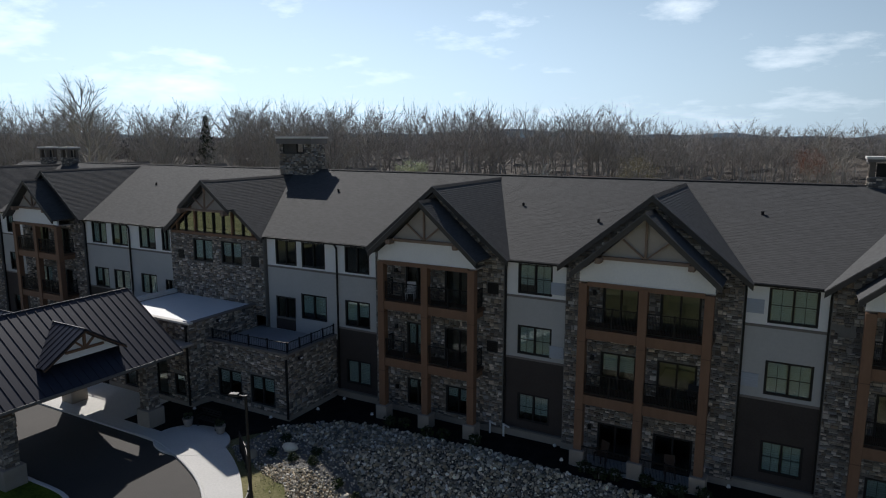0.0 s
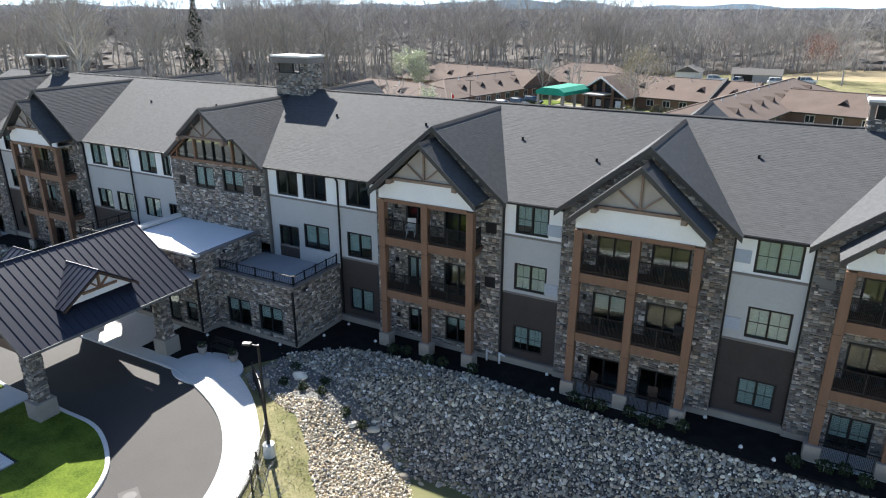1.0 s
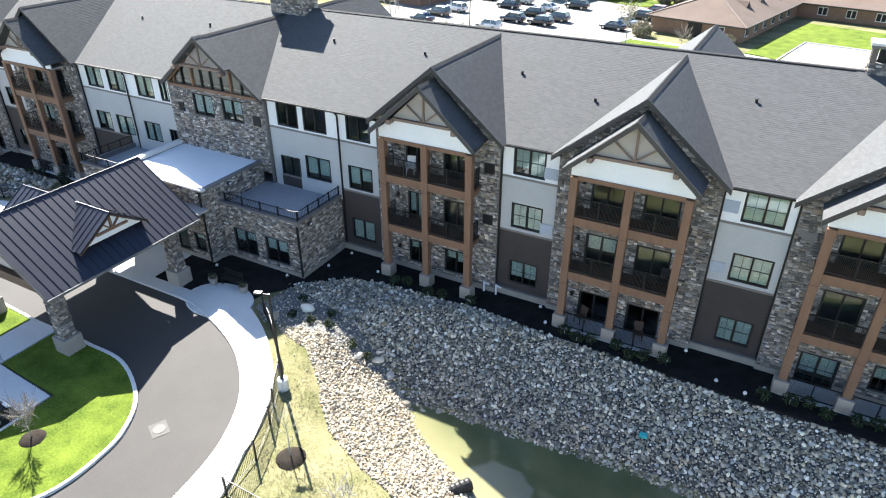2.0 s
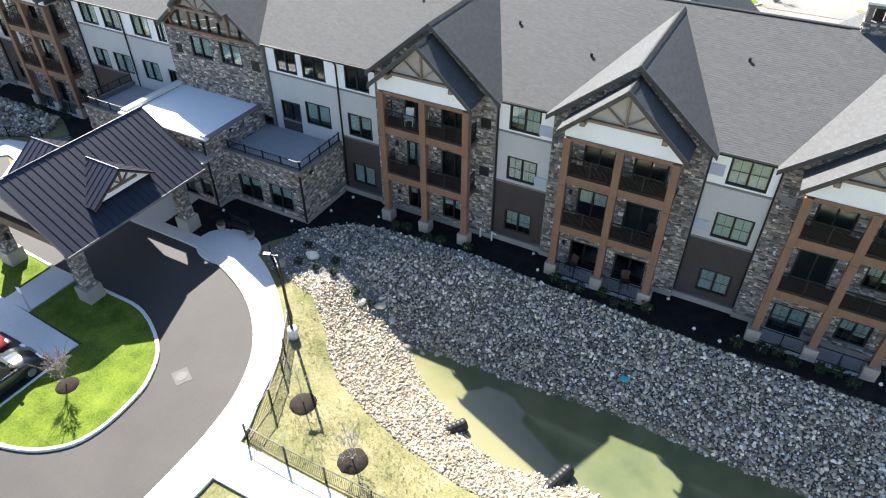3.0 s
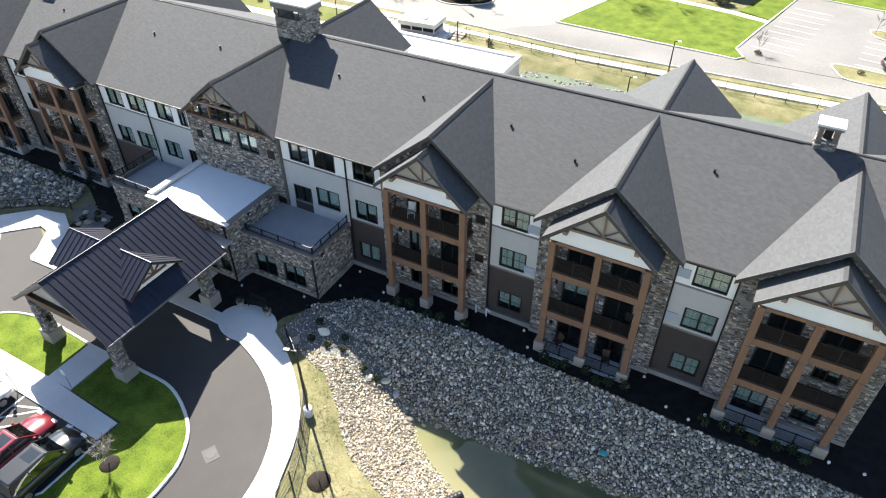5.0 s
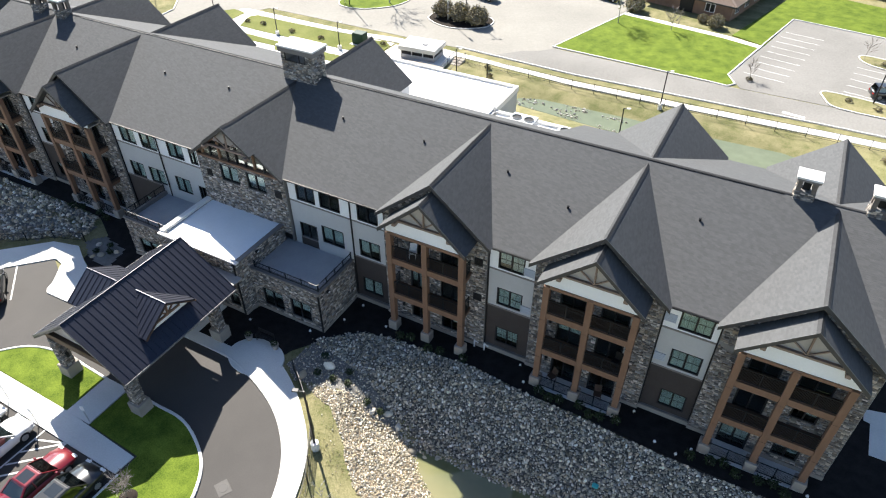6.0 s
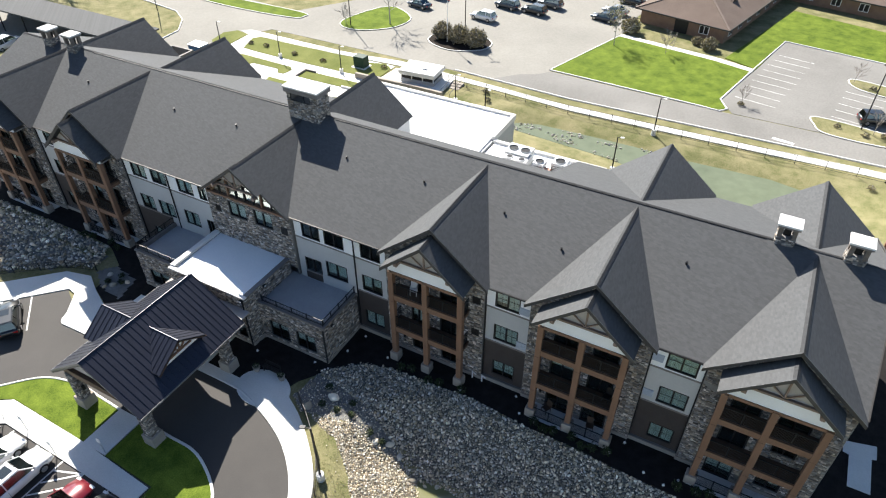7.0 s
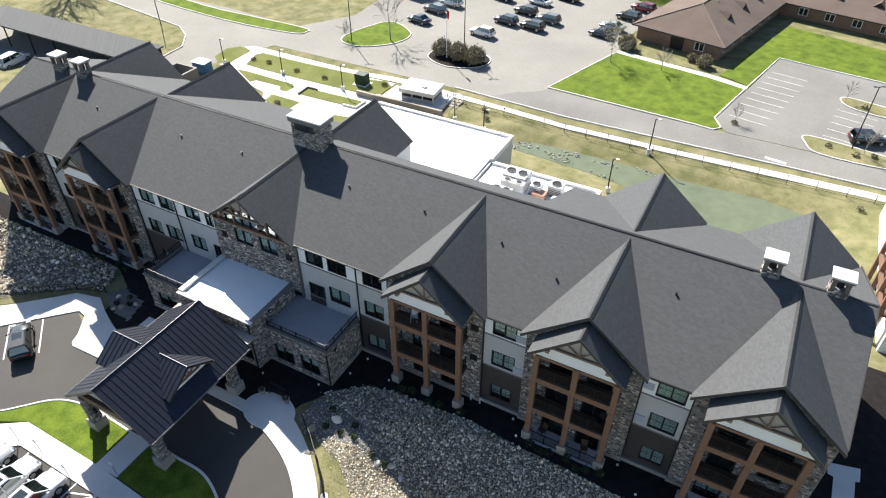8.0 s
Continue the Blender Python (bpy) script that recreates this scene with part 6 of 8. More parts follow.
def tufts(label, poly, per_m2, size, material, seed):
    x, y, r = scatter(poly, per_m2, 0.02, 0.06)
    centres = np.stack([x, y, height(x, y) + r], -1)
    g = np.random.RandomState(seed)
    keep = np.sin(x * 1.3 + seed) + np.sin(y * 1.7 + 2 * seed) + g.normal(0, 0.6, len(x)) > 0.1
    centres = centres[keep]
    n = len(centres) * 5
    base = centres[g.randint(0, len(centres), n)] + g.normal(0, 0.05, (n, 3)) * (1, 1, 0.1)
    lean = g.normal(0, 0.5, (n, 3)) * (1, 1, 0) + (0, 0, 1.0)
    side = np.stack([g.normal(size=n), g.normal(size=n), np.zeros(n)], -1)
    side = side / np.linalg.norm(side, axis=1)[:, None] * size * 0.16
    tip = base + lean * size * g.uniform(0.6, 1.4, (n, 1))
    me = bpy.data.meshes.new("grass_tufts")
    me.from_pydata(np.stack([base - side, base + side, tip], 1).reshape(-1, 3).tolist(), [], [(3 * i, 3 * i + 1, 3 * i + 2) for i in range(n)])
    tagged(part("grass_tufts", me, M[material]), label, "grass", kind="stuff")


tufts("dry straw tufts on the slope beside the walk", VERGE, 26, 0.08, "straw_blade", 1)
tufts("fresh green grass tufts on the slope beside the walk", VERGE, 14, 0.07, "green_blade", 4)

# corrugated drain pipes at the water
for x, y, a in ((-9.5, 18.55, -35), (-3.7, 18.5, -20)):
    bm = bmesh.new()
    for k in range(14):
        r0, r1 = (0.33, 0.30) if k % 2 else (0.30, 0.33)
        tube(bm, (0, -0.9 + k * 0.12, 0), (0, -0.9 + (k + 1) * 0.12, 0), r0, r1, 16, caps=(k == 0))
    bmesh.ops.remove_doubles(bm, verts=bm.verts[:], dist=0.001)
    p = part("drain_pipe", bm, M["frame_black"])
    p.matrix_basis = pose(x, y, WATER + 0.22, 0, 0, a)
    tagged(p, "black corrugated drain pipe at the pond's edge", "pipe")

# ---- plants ----
def limb(verts, faces, a, b, r0, r1, n):
    """A tapered stick added to plain lists."""
    d = b - a
    d = d / (np.linalg.norm(d) + 1e-9)
    s = np.cross(d, (0.3, 0.9, 0.2))
    s /= np.linalg.norm(s)
    t = np.cross(d, s)
    k = len(verts)
    for p, r in ((a, r0), (b, r1)):
        for i in range(n):
            ang = 2 * math.pi * i / n
            verts.append(p + (s * math.cos(ang) + t * math.sin(ang)) * r)
    for i in range(n):
        j = (i + 1) % n
        faces.append((k + i, k + j, k + n + j, k + n + i))


def grow(seed, h, spread=0.5, twigs=5, thin=0.02, trunk_r=None, low=0.3, sides=3, limbs=9, minor=5, stout=4):
    """A leafless tree as (trunk verts, faces), (crown verts, faces), and the twigs' ends."""
    g = np.random.RandomState(seed)
    tv, tf, cv, cf, tips = [], [], [], [], []
    r = trunk_r or h * 0.014
    p, d = np.zeros(3), np.array([0, 0, 1.0])
    spine = [p]
    for k in range(5):
        q = p + d * h * 0.17
        limb(tv, tf, p, q, r * (1 - k * 0.17), r * (1 - (k + 1) * 0.17), 6)
        p, d = q, d + np.append(g.normal(0, 0.1, 2), 0)
        d /= np.linalg.norm(d)
        spine.append(p)
    for k in range(limbs):
        f = low + (1 - low) * (k + g.rand() * 0.8) / limbs
        i = min(int(f * 5), 4)
        base = spine[i] + (spine[i + 1] - spine[i]) * (f * 5 - i)
        ang = k * 2.4 + g.normal(0, 0.4)
        up = g.uniform(0.5, 1.2)
        dr = np.array([math.cos(ang), math.sin(ang), up])
        dr /= np.linalg.norm(dr)
        length = h * spread * g.uniform(0.55, 1.0) * (1.15 - 0.6 * f)
        mid, end = base + dr * length * 0.5, base + (dr + np.array([0, 0, 0.25])) * length
        limb(cv, cf, base, mid, r * 0.42 * (1.1 - 0.6 * f), r * 0.25, stout)
        limb(cv, cf, mid, end, r * 0.25, thin, stout)
        for m in range(minor):
            s = base + (end - base) * g.uniform(0.3, 1.0)
            e = s + (dr + g.normal(0, 0.6, 3) + np.array([0, 0, 0.35])) * length * g.uniform(0.25, 0.5)
            limb(cv, cf, s, e, thin * 1.3, thin * 0.6, sides)
            for w in range(twigs):
                u = s + (e - s) * g.uniform(0.25, 1.0)
                dirn = (e - s) / (np.linalg.norm(e - s) + 1e-9) + g.normal(0, 0.65, 3) + np.array([0, 0, 0.25])
                v = u + dirn * length * g.uniform(0.12, 0.3)
                n = np.cross(dirn, g.normal(size=3))
                n = n / (np.linalg.norm(n) + 1e-9) * thin * 0.6
                kk = len(cv)
                cv += [u - n, u + n, v]
                cf.append((kk, kk + 1, kk + 2))
                tips.append(v)
    return (tv, tf), (cv, cf), tips


def raw_mesh(name, verts, faces):
    me = bpy.data.meshes.new(name)
    me.from_pydata([tuple(map(float, v)) for v in verts], [], faces)
    return me


def leaf_mesh(name, seed, centres, size, count, spread):
    """Many small leaves round the given points."""
    g = np.random.RandomState(seed)
    c = np.array(centres)[g.randint(0, len(centres), count)] + g.normal(0, spread, (count, 3))
    a, b = g.normal(size=(count, 3)), g.normal(size=(count, 3))
    a /= np.linalg.norm(a, axis=1)[:, None]
    b -= a * (a * b).sum(1)[:, None]
    b /= np.linalg.norm(b, axis=1)[:, None]
    s = size * g.uniform(0.6, 1.3, (count, 1))
    v = np.stack([c - a * s, c + b * s * 0.6, c + a * s, c - b * s * 0.6], 1).reshape(-1, 3)
    return raw_mesh(name, v, [(4 * i, 4 * i + 1, 4 * i + 2, 4 * i + 3) for i in range(count)])


def bare_tree(x, y, z, h, seed, label, wood="bark", twig="twigs", group="", leaves=None, **more):
    t = thing("tree", label, "tree", group, (x, y, z - 0.05))
    (tv, tf), (cv, cf), tips = grow(seed, h, **more)
    part("trunk", raw_mesh("trunk", tv, tf), M[wood], t)
    crown = part("crown", raw_mesh("crown", cv, cf), M[twig], t)
    if leaves:
        mat, size, count, sp = leaves
        tagged(part("foliage", leaf_mesh("foliage", seed, tips, size, count, sp), M[mat], crown), kind="stuff")
    return t


def mulch_ring(x, y, r, z, material="brown_mulch"):
    bm = bmesh.new()
    g = random.Random(int(x * 10))
    rings = []
    for f, hh in ((1.0, 0.0), (0.8, 0.09), (0.35, 0.15)):
        rings.append([bm.verts.new((x + r * f * math.cos(a) * g.uniform(0.94, 1.05), y + r * f * math.sin(a) * g.uniform(0.94, 1.05), z + hh)) for a in np.linspace(0, 2 * math.pi, 22, endpoint=False)])
    for p, q in zip(rings, rings[1:]):
        for i in range(22):
            bm.faces.new((p[i], p[(i + 1) % 22], q[(i + 1) % 22], q[i]))
    bm.faces.new(rings[-1])
    tagged(part("mulch_ring", bm, M[material], smooth=True), "ring of brown mulch round a young tree", "mulch", "mulch rings")


mulch_ring(-27.0, 10.3, 0.58, 0.08)
bare_tree(-27.0, 10.3, 0.1, 2.6, 5, "young bare tree with pale bushy twigs in a mulch ring", "pale_twigs", "pale_twigs", spread=0.36, thin=0.011, low=0.3, limbs=20, minor=7, twigs=8, trunk_r=0.035)
mulch_ring(-15.95, 15.1, 0.68, float(height(-15.95, 15.1)) + 0.02)
bare_tree(-15.95, 15.1, float(height(-15.95, 15.1)) + 0.05, 3.4, 6, "thin young bare tree in a mulch ring", "bark", "twigs", spread=0.3, thin=0.008, limbs=8, minor=3, twigs=4, trunk_r=0.03)
mulch_ring(-12.0, 13.6, 0.7, float(height(-12.0, 13.6)) + 0.02)
bare_tree(-12.0, 13.6, float(height(-12.0, 13.6)) + 0.05, 2.2, 8, "bare twiggy shrub in a mulch ring", "bark", "twigs", spread=0.5, thin=0.01, low=0.1, limbs=12, minor=5, twigs=6, trunk_r=0.03)

# clipped shrubs along the beds
def shrub_parts(seed, r, h, material, name="shrub", leaves=260, leaf=0.2, clumps=60):
    g = np.random.RandomState(seed)
    pts = g.normal(size=(clumps, 3))
    pts /= np.linalg.norm(pts, axis=1)[:, None]
    pts = pts * g.uniform(0.6, 1.0, (clumps, 1)) * np.array([r, r, h * 0.5]) + np.array([0, 0, h * 0.5])
    pts[:, 2] = np.maximum(pts[:, 2], 0.05)
    return leaf_mesh(name, seed, pts, r * leaf, leaves, r * 0.12)


def shrub(x, y, z, r, h, seed, material, label, group, leaves=260, leaf=0.2, clumps=60):
    t = thing("shrub", label, "shrub", group, (x, y, z))
    part("foliage", shrub_parts(seed, r, h, material, leaves=leaves, leaf=leaf, clumps=clumps), M[material], t)
    bm = bmesh.new()
    tube(bm, (0, 0, -0.05), (0, 0, h * 0.5), 0.03, 0.015, 5)
    part("stem", bm, M["bark"], t)
    return t


first = shrub(-8.3, 29.35, 0.04, 0.34, 0.55, 1, "shrub", "small dark evergreen shrub in the mulch bed", "shrubs of the mulch bed")
for k, x in enumerate([-7.5, -6.8, -5.4, -4.6, -3.9, -2.9, 2.0, 3.2, 4.0, 4.8, 6.1, 6.9, 7.6, -19.4, -18.6, -16.9, -16.0, -14.2, -55.5, -54.5, -52.2, -51.0]):
    copy_thing(first, pose(x, 29.25 + 0.2 * ((k * 7) % 3 - 1), 0.04, 0, 0, k * 50))
second = shrub(-21.5, 23.6, float(height(-21.5, 23.6)), 0.3, 0.4, 2, "shrub", "low dark shrub between the boulders", "shrubs of the gravel bed")
for k, (x, y) in enumerate(((-20.3, 23.7), (-20.8, 24.6), (-22.8, 23.5), (-18.5, 23.3), (-23.2, 25.0), (-17.4, 23.3), (-46.8, 25.9), (-48.0, 25.4), (-47.5, 26.5))):
    copy_thing(second, pose(x, y, float(height(x, y)) + 0.05, 0, 0, k * 70))

# rear bushes and small trees
for x, y, r in ((-49.4, 92.0, 1.5), (-46.2, 91.5, 1.6), (-43.2, 91.3, 1.6)):
    shrub(x, y, RZ + 0.1, r, r * 1.5, 21, "brown_shrub", "large round olive-brown clipped bush", "bushes of the traffic island", 5200, 0.085, 260)
for x, y, r in ((-23.6, 108.7, 1.5), (-13.0, 108.6, 0.8), (-10.9, 107.4, 1.2), (-26.5, 138, 1.3), (-23.5, 137, 1.1)):
    shrub(x, y, RZ, r, r * 1.4, 23, "brown_shrub", "round dull green bush against the low building", "bushes of the low building", 3000, 0.1, 200)
first = shrub(-74.9, 75.6, RZ, 0.45, 0.5, 31, "brown_shrub", "small round shrub in the rear grass", "rear shrubs", 200)
for x, y in ((-72, 75.7), (-66.2, 75.4), (-60.8, 75.3), (-51.5, 77.6), (-34.9, 77.4), (-61.9, 65.4), (-33.6, 75.2), (-3.4, 90.1), (8.3, 89.5), (11.5, 88.5), (13.5, 89.2), (12, 103.5), (12.5, 76)):
    copy_thing(first, pose(x, y, RZ + 0.05, 0, 0, x * 37))
bare_tree(-24.3, 101.8, RZ, 6.0, 41, "small tree with sparse fresh leaves on the lawn", spread=0.5, thin=0.03, leaves=("young_leaf", 0.12, 500, 0.25))
bare_tree(-16.4, 102.5, RZ, 3.2, 42, "low spreading bare shrub on the lawn", "pale_twigs", "pale_twigs", spread=0.6, thin=0.02, low=0.1, limbs=12)
bare_tree(-60.0, 93.0, RZ, 8.5, 43, "bare tree on the green traffic island", spread=0.5, thin=0.035, limbs=12)
bare_tree(-66.5, 89.5, RZ, 3.0, 44, "bare twiggy shrub on the traffic island", spread=0.6, thin=0.025, low=0.1, limbs=12)
bare_tree(12.4, 89.6, RZ, 3.4, 45, "small bare tree on the traffic island", "pale_twigs", "pale_twigs", spread=0.5, thin=0.02)
bare_tree(9.5, 104.5, RZ, 3.0, 46, "small bare tree beside the parking bays", "pale_twigs", "pale_twigs", spread=0.5, thin=0.02)
bare_tree(-3.4, 90.4, RZ, 2.6, 47, "small bare tree at the lawn's corner", "pale_twigs", "pale_twigs", spread=0.5, thin=0.02)
bare_tree(-83.5, 141, RZ, 9.5, 48, "pear tree in pale blossom", spread=0.42, thin=0.03, leaves=("blossom", 0.22, 4200, 0.5))
bare_tree(-91, 146, RZ, 11, 49, "narrow tree in pale green leaf", spread=0.3, thin=0.03, leaves=("blossom", 0.18, 1500, 0.4))
bare_tree(-66, 116, RZ, 4.5, 50, "small tree in white blossom", spread=0.5, thin=0.03, leaves=("blossom", 0.16, 1200, 0.35))
bare_tree(-31.5, 139.5, RZ, 11.5, 51, "willow in yellowish spring leaf", spread=0.55, thin=0.04, limbs=13, leaves=("willow_leaf", 0.13, 3600, 0.6))
bare_tree(-54.2, 147, RZ, 10, 52, "bare tree beside the green canopy", spread=0.5, thin=0.05, limbs=12)
bare_tree(-47.2, 147.5, RZ, 8, 53, "bare tree in front of the low building", spread=0.5, thin=0.05, limbs=12)
bare_tree(1, 230, RZ, 10.5, 54, "maple with red spring buds", spread=0.6, thin=0.05, limbs=14, leaves=("red_bud", 0.16, 3400, 0.9))
bare_tree(7, 215, RZ, 18, 55, "tall bare tree at the edge of the woods", spread=0.45, thin=0.06, limbs=12)
bare_tree(-138, 91, RZ, 28, 56, "very tall forked bare tree above the woods", spread=0.4, thin=0.05, limbs=24, minor=8, twigs=7, low=0.3, trunk_r=0.5)
# conifer
con = thing("conifer", "dark green spruce standing above the bare woods", "tree", at=(-163, 146, RZ))
bm = bmesh.new()
tube(bm, (0, 0, 0), (0, 0, 23), 0.3, 0.03, 6)
part("trunk", bm, M["bark"], con)
g = np.random.RandomState(3)
cent = []
for k in range(400):
    zz = g.uniform(3, 23)
    rr = (23 - zz) * 0.3 * g.uniform(0.2, 1.0)
    a = g.uniform(0, 6.283)
    cent.append((rr * math.cos(a), rr * math.sin(a), zz - rr * 0.3))
part("foliage", leaf_mesh("foliage", 9, cent, 0.35, 2600, 0.2), M["conifer"], con)

# the woods: eight grown trees, repeated many times with their own size and turn
g = np.random.RandomState(5)
KINDS = []
for k in range(8):
    (tv, tf), (cv, cf), tips = grow(100 + k, 16, spread=0.36 + 0.03 * (k % 4), thin=0.03, limbs=11, minor=5, twigs=6, low=0.3, trunk_r=0.17, stout=3)
    KINDS.append(((np.array(tv), tf), (np.array(cv), cf)))
EDGE = [(-420, -40), (-300, 40), (-200, 88), (-165, 112), (-135, 128), (-110, 150), (-95, 178), (-70, 205), (-40, 228), (-14, 246), (30, 282), (110, 300), (220, 320)]
spots = []
for (x0, y0), (x1, y1) in zip(EDGE, EDGE[1:]):
    d = math.hypot(x1 - x0, y1 - y0)
    nx, ny = -(y1 - y0) / d, (x1 - x0) / d
    for k in range(int(d * 1.9)):
        s, depth = g.rand(), g.rand() ** 1.5 * 75
        spots.append((x0 + (x1 - x0) * s + nx * depth, y0 + (y1 - y0) * s + ny * depth, depth))
flat_sheet("woods_floor", [(x + 2, y - 3) for x, y in EDGE] + [(330, 330), (330, 500), (-700, 500), (-700, -60)], RZ - 0.3, RZ + 0.02, M["leaf_litter"], "brown leaf litter on the woods' floor", "ground")
SAPLINGS = []
for k in range(4):
    (tv, tf), (cv, cf), tips = grow(140 + k, 8, spread=0.3, thin=0.045, limbs=6, minor=2, twigs=2, low=0.08, trunk_r=0.06)
    SAPLINGS.append((np.array(tv + cv), tf + [tuple(i + len(tv) for i in q) for q in cf]))
gg = np.random.RandomState(16)
allv, allf, base = [], [], 0
for x, y, depth in [p for p in spots if p[2] < 30] + [(x + 4, y - 3, d * 0.4) for x, y, d in spots if d < 14]:
    v, f = SAPLINGS[gg.randint(4)]
    a, s = gg.uniform(0, 6.283), gg.uniform(0.45, 1.15)
    c, n = math.cos(a) * s, math.sin(a) * s
    ox, oy = gg.normal(0, 3, 2)
    allv.append(np.stack([v[:, 0] * c - v[:, 1] * n + x + ox, v[:, 0] * n + v[:, 1] * c + y + oy, v[:, 2] * s + RZ - 0.2], -1))
    allf += [tuple(i + base for i in q) for q in f]
    base += len(v)
me = bpy.data.meshes.new("undergrowth")
me.from_pydata(np.concatenate(allv).tolist(), [], allf)
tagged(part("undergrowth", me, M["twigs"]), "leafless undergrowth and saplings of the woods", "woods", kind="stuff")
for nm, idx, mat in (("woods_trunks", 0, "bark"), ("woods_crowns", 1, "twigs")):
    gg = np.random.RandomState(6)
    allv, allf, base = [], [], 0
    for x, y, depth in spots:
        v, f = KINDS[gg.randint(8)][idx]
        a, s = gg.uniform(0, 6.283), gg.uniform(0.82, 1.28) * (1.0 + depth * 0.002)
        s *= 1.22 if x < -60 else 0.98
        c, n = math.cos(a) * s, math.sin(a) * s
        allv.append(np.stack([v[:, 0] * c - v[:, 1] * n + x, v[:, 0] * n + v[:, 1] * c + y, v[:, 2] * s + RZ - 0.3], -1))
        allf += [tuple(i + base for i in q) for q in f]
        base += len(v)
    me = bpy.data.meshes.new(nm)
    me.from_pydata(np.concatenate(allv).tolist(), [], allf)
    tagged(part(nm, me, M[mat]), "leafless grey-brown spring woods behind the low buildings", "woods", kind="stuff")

# undergrowth and the farther woods, then the hills
def far_cover(name, xs, ys, low, high, material, label, seed):
    gg = np.random.RandomState(seed)
    gx, gy = np.meshgrid(xs, ys)
    z = RZ + low + (high - low) * gg.random_sample(gx.shape)
    nx = len(xs)
    quads = [(j * nx + i, j * nx + i + 1, (j + 1) * nx + i + 1, (j + 1) * nx + i) for j in range(len(ys) - 1) for i in range(nx - 1)]
    me = bpy.data.meshes.new(name)
    me.from_pydata(np.stack([gx + gg.normal(0, 2, gx.shape), gy + gg.normal(0, 2, gx.shape), z], -1).reshape(-1, 3).tolist(), [], quads)
    return tagged(part(name, me, material), label, "woods", kind="structure")


# brush that fills the woods between the trunks, rising from their edge to the far crowns
gx, gy = np.meshgrid(np.arange(-620, 340, 3.2), np.arange(-60, 352, 3.2))
depth = np.full(gx.shape, 1e9)
for (x0, y0), (x1, y1) in zip(EDGE, EDGE[1:]):
    d = math.hypot(x1 - x0, y1 - y0)
    u, v = (x1 - x0) / d, (y1 - y0) / d
    t = np.clip((gx - x0) * u + (gy - y0) * v, 0, d)
    depth = np.minimum(depth, np.hypot(gx - x0 - t * u, gy - y0 - t * v))
beyond = gy > np.interp(gx, [p[0] for p in EDGE], [p[1] for p in EDGE])
depth = np.where(beyond, depth, 0)
gg = np.random.RandomState(21)
gz = RZ - 1.0 + np.clip(depth / 20, 0, 1) * (1.3 + 1.3 * gg.random_sample(gx.shape)) + np.clip((depth - 14) / 70, 0, 1) * (1.2 + 1.4 * gg.random_sample(gx.shape)) + np.maximum(np.clip((gy - 290) / 50, 0, 1), np.clip((-300 - gx) / 60, 0, 1)) * np.clip(depth / 40, 0, 1) * 7
nx = gx.shape[1]
keep = (depth[:-1, :-1] > 2) & (depth[1:, 1:] > 2)
me = bpy.data.meshes.new("brush")
me.from_pydata(np.stack([gx + gg.normal(0, 0.8, gx.shape), gy + gg.normal(0, 0.8, gx.shape), gz], -1).reshape(-1, 3).tolist(), [], [(j * nx + i, j * nx + i + 1, (j + 1) * nx + i + 1, (j + 1) * nx + i) for j, i in zip(*np.nonzero(keep))])
tagged(part("brush", me, M["thicket"]), "grey-brown leafless brush between the trees of the woods", "brush", kind="stuff")
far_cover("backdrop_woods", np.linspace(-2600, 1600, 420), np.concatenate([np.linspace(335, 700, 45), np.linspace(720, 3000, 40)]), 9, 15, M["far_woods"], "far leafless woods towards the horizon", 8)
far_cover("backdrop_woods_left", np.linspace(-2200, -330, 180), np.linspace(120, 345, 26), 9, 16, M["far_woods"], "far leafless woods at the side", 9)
bm = bmesh.new()
hv = []
for k in range(160):
    a = radians(75 - k * 0.75)
    dist = 3600
    hh = 42 + 22 * math.sin(k * 0.11 + 0.6) + 12 * math.sin(k * 0.29) + 5 * math.sin(k * 0.83)
    if k < 75:
        hh *= 0.75
    x, y = -math.sin(a) * dist, math.cos(a) * dist
    hv.append((bm.verts.new((x, y, -10)), bm.verts.new((x, y, hh)), bm.verts.new((x * 1.2, y * 1.2, -10))))
for p, q in zip(hv, hv[1:]):
    bm.faces.new((p[0], q[0], q[1], p[1]))
    bm.faces.new((p[1], q[1], q[2], p[2]))
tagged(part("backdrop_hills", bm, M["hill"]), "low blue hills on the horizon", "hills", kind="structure")

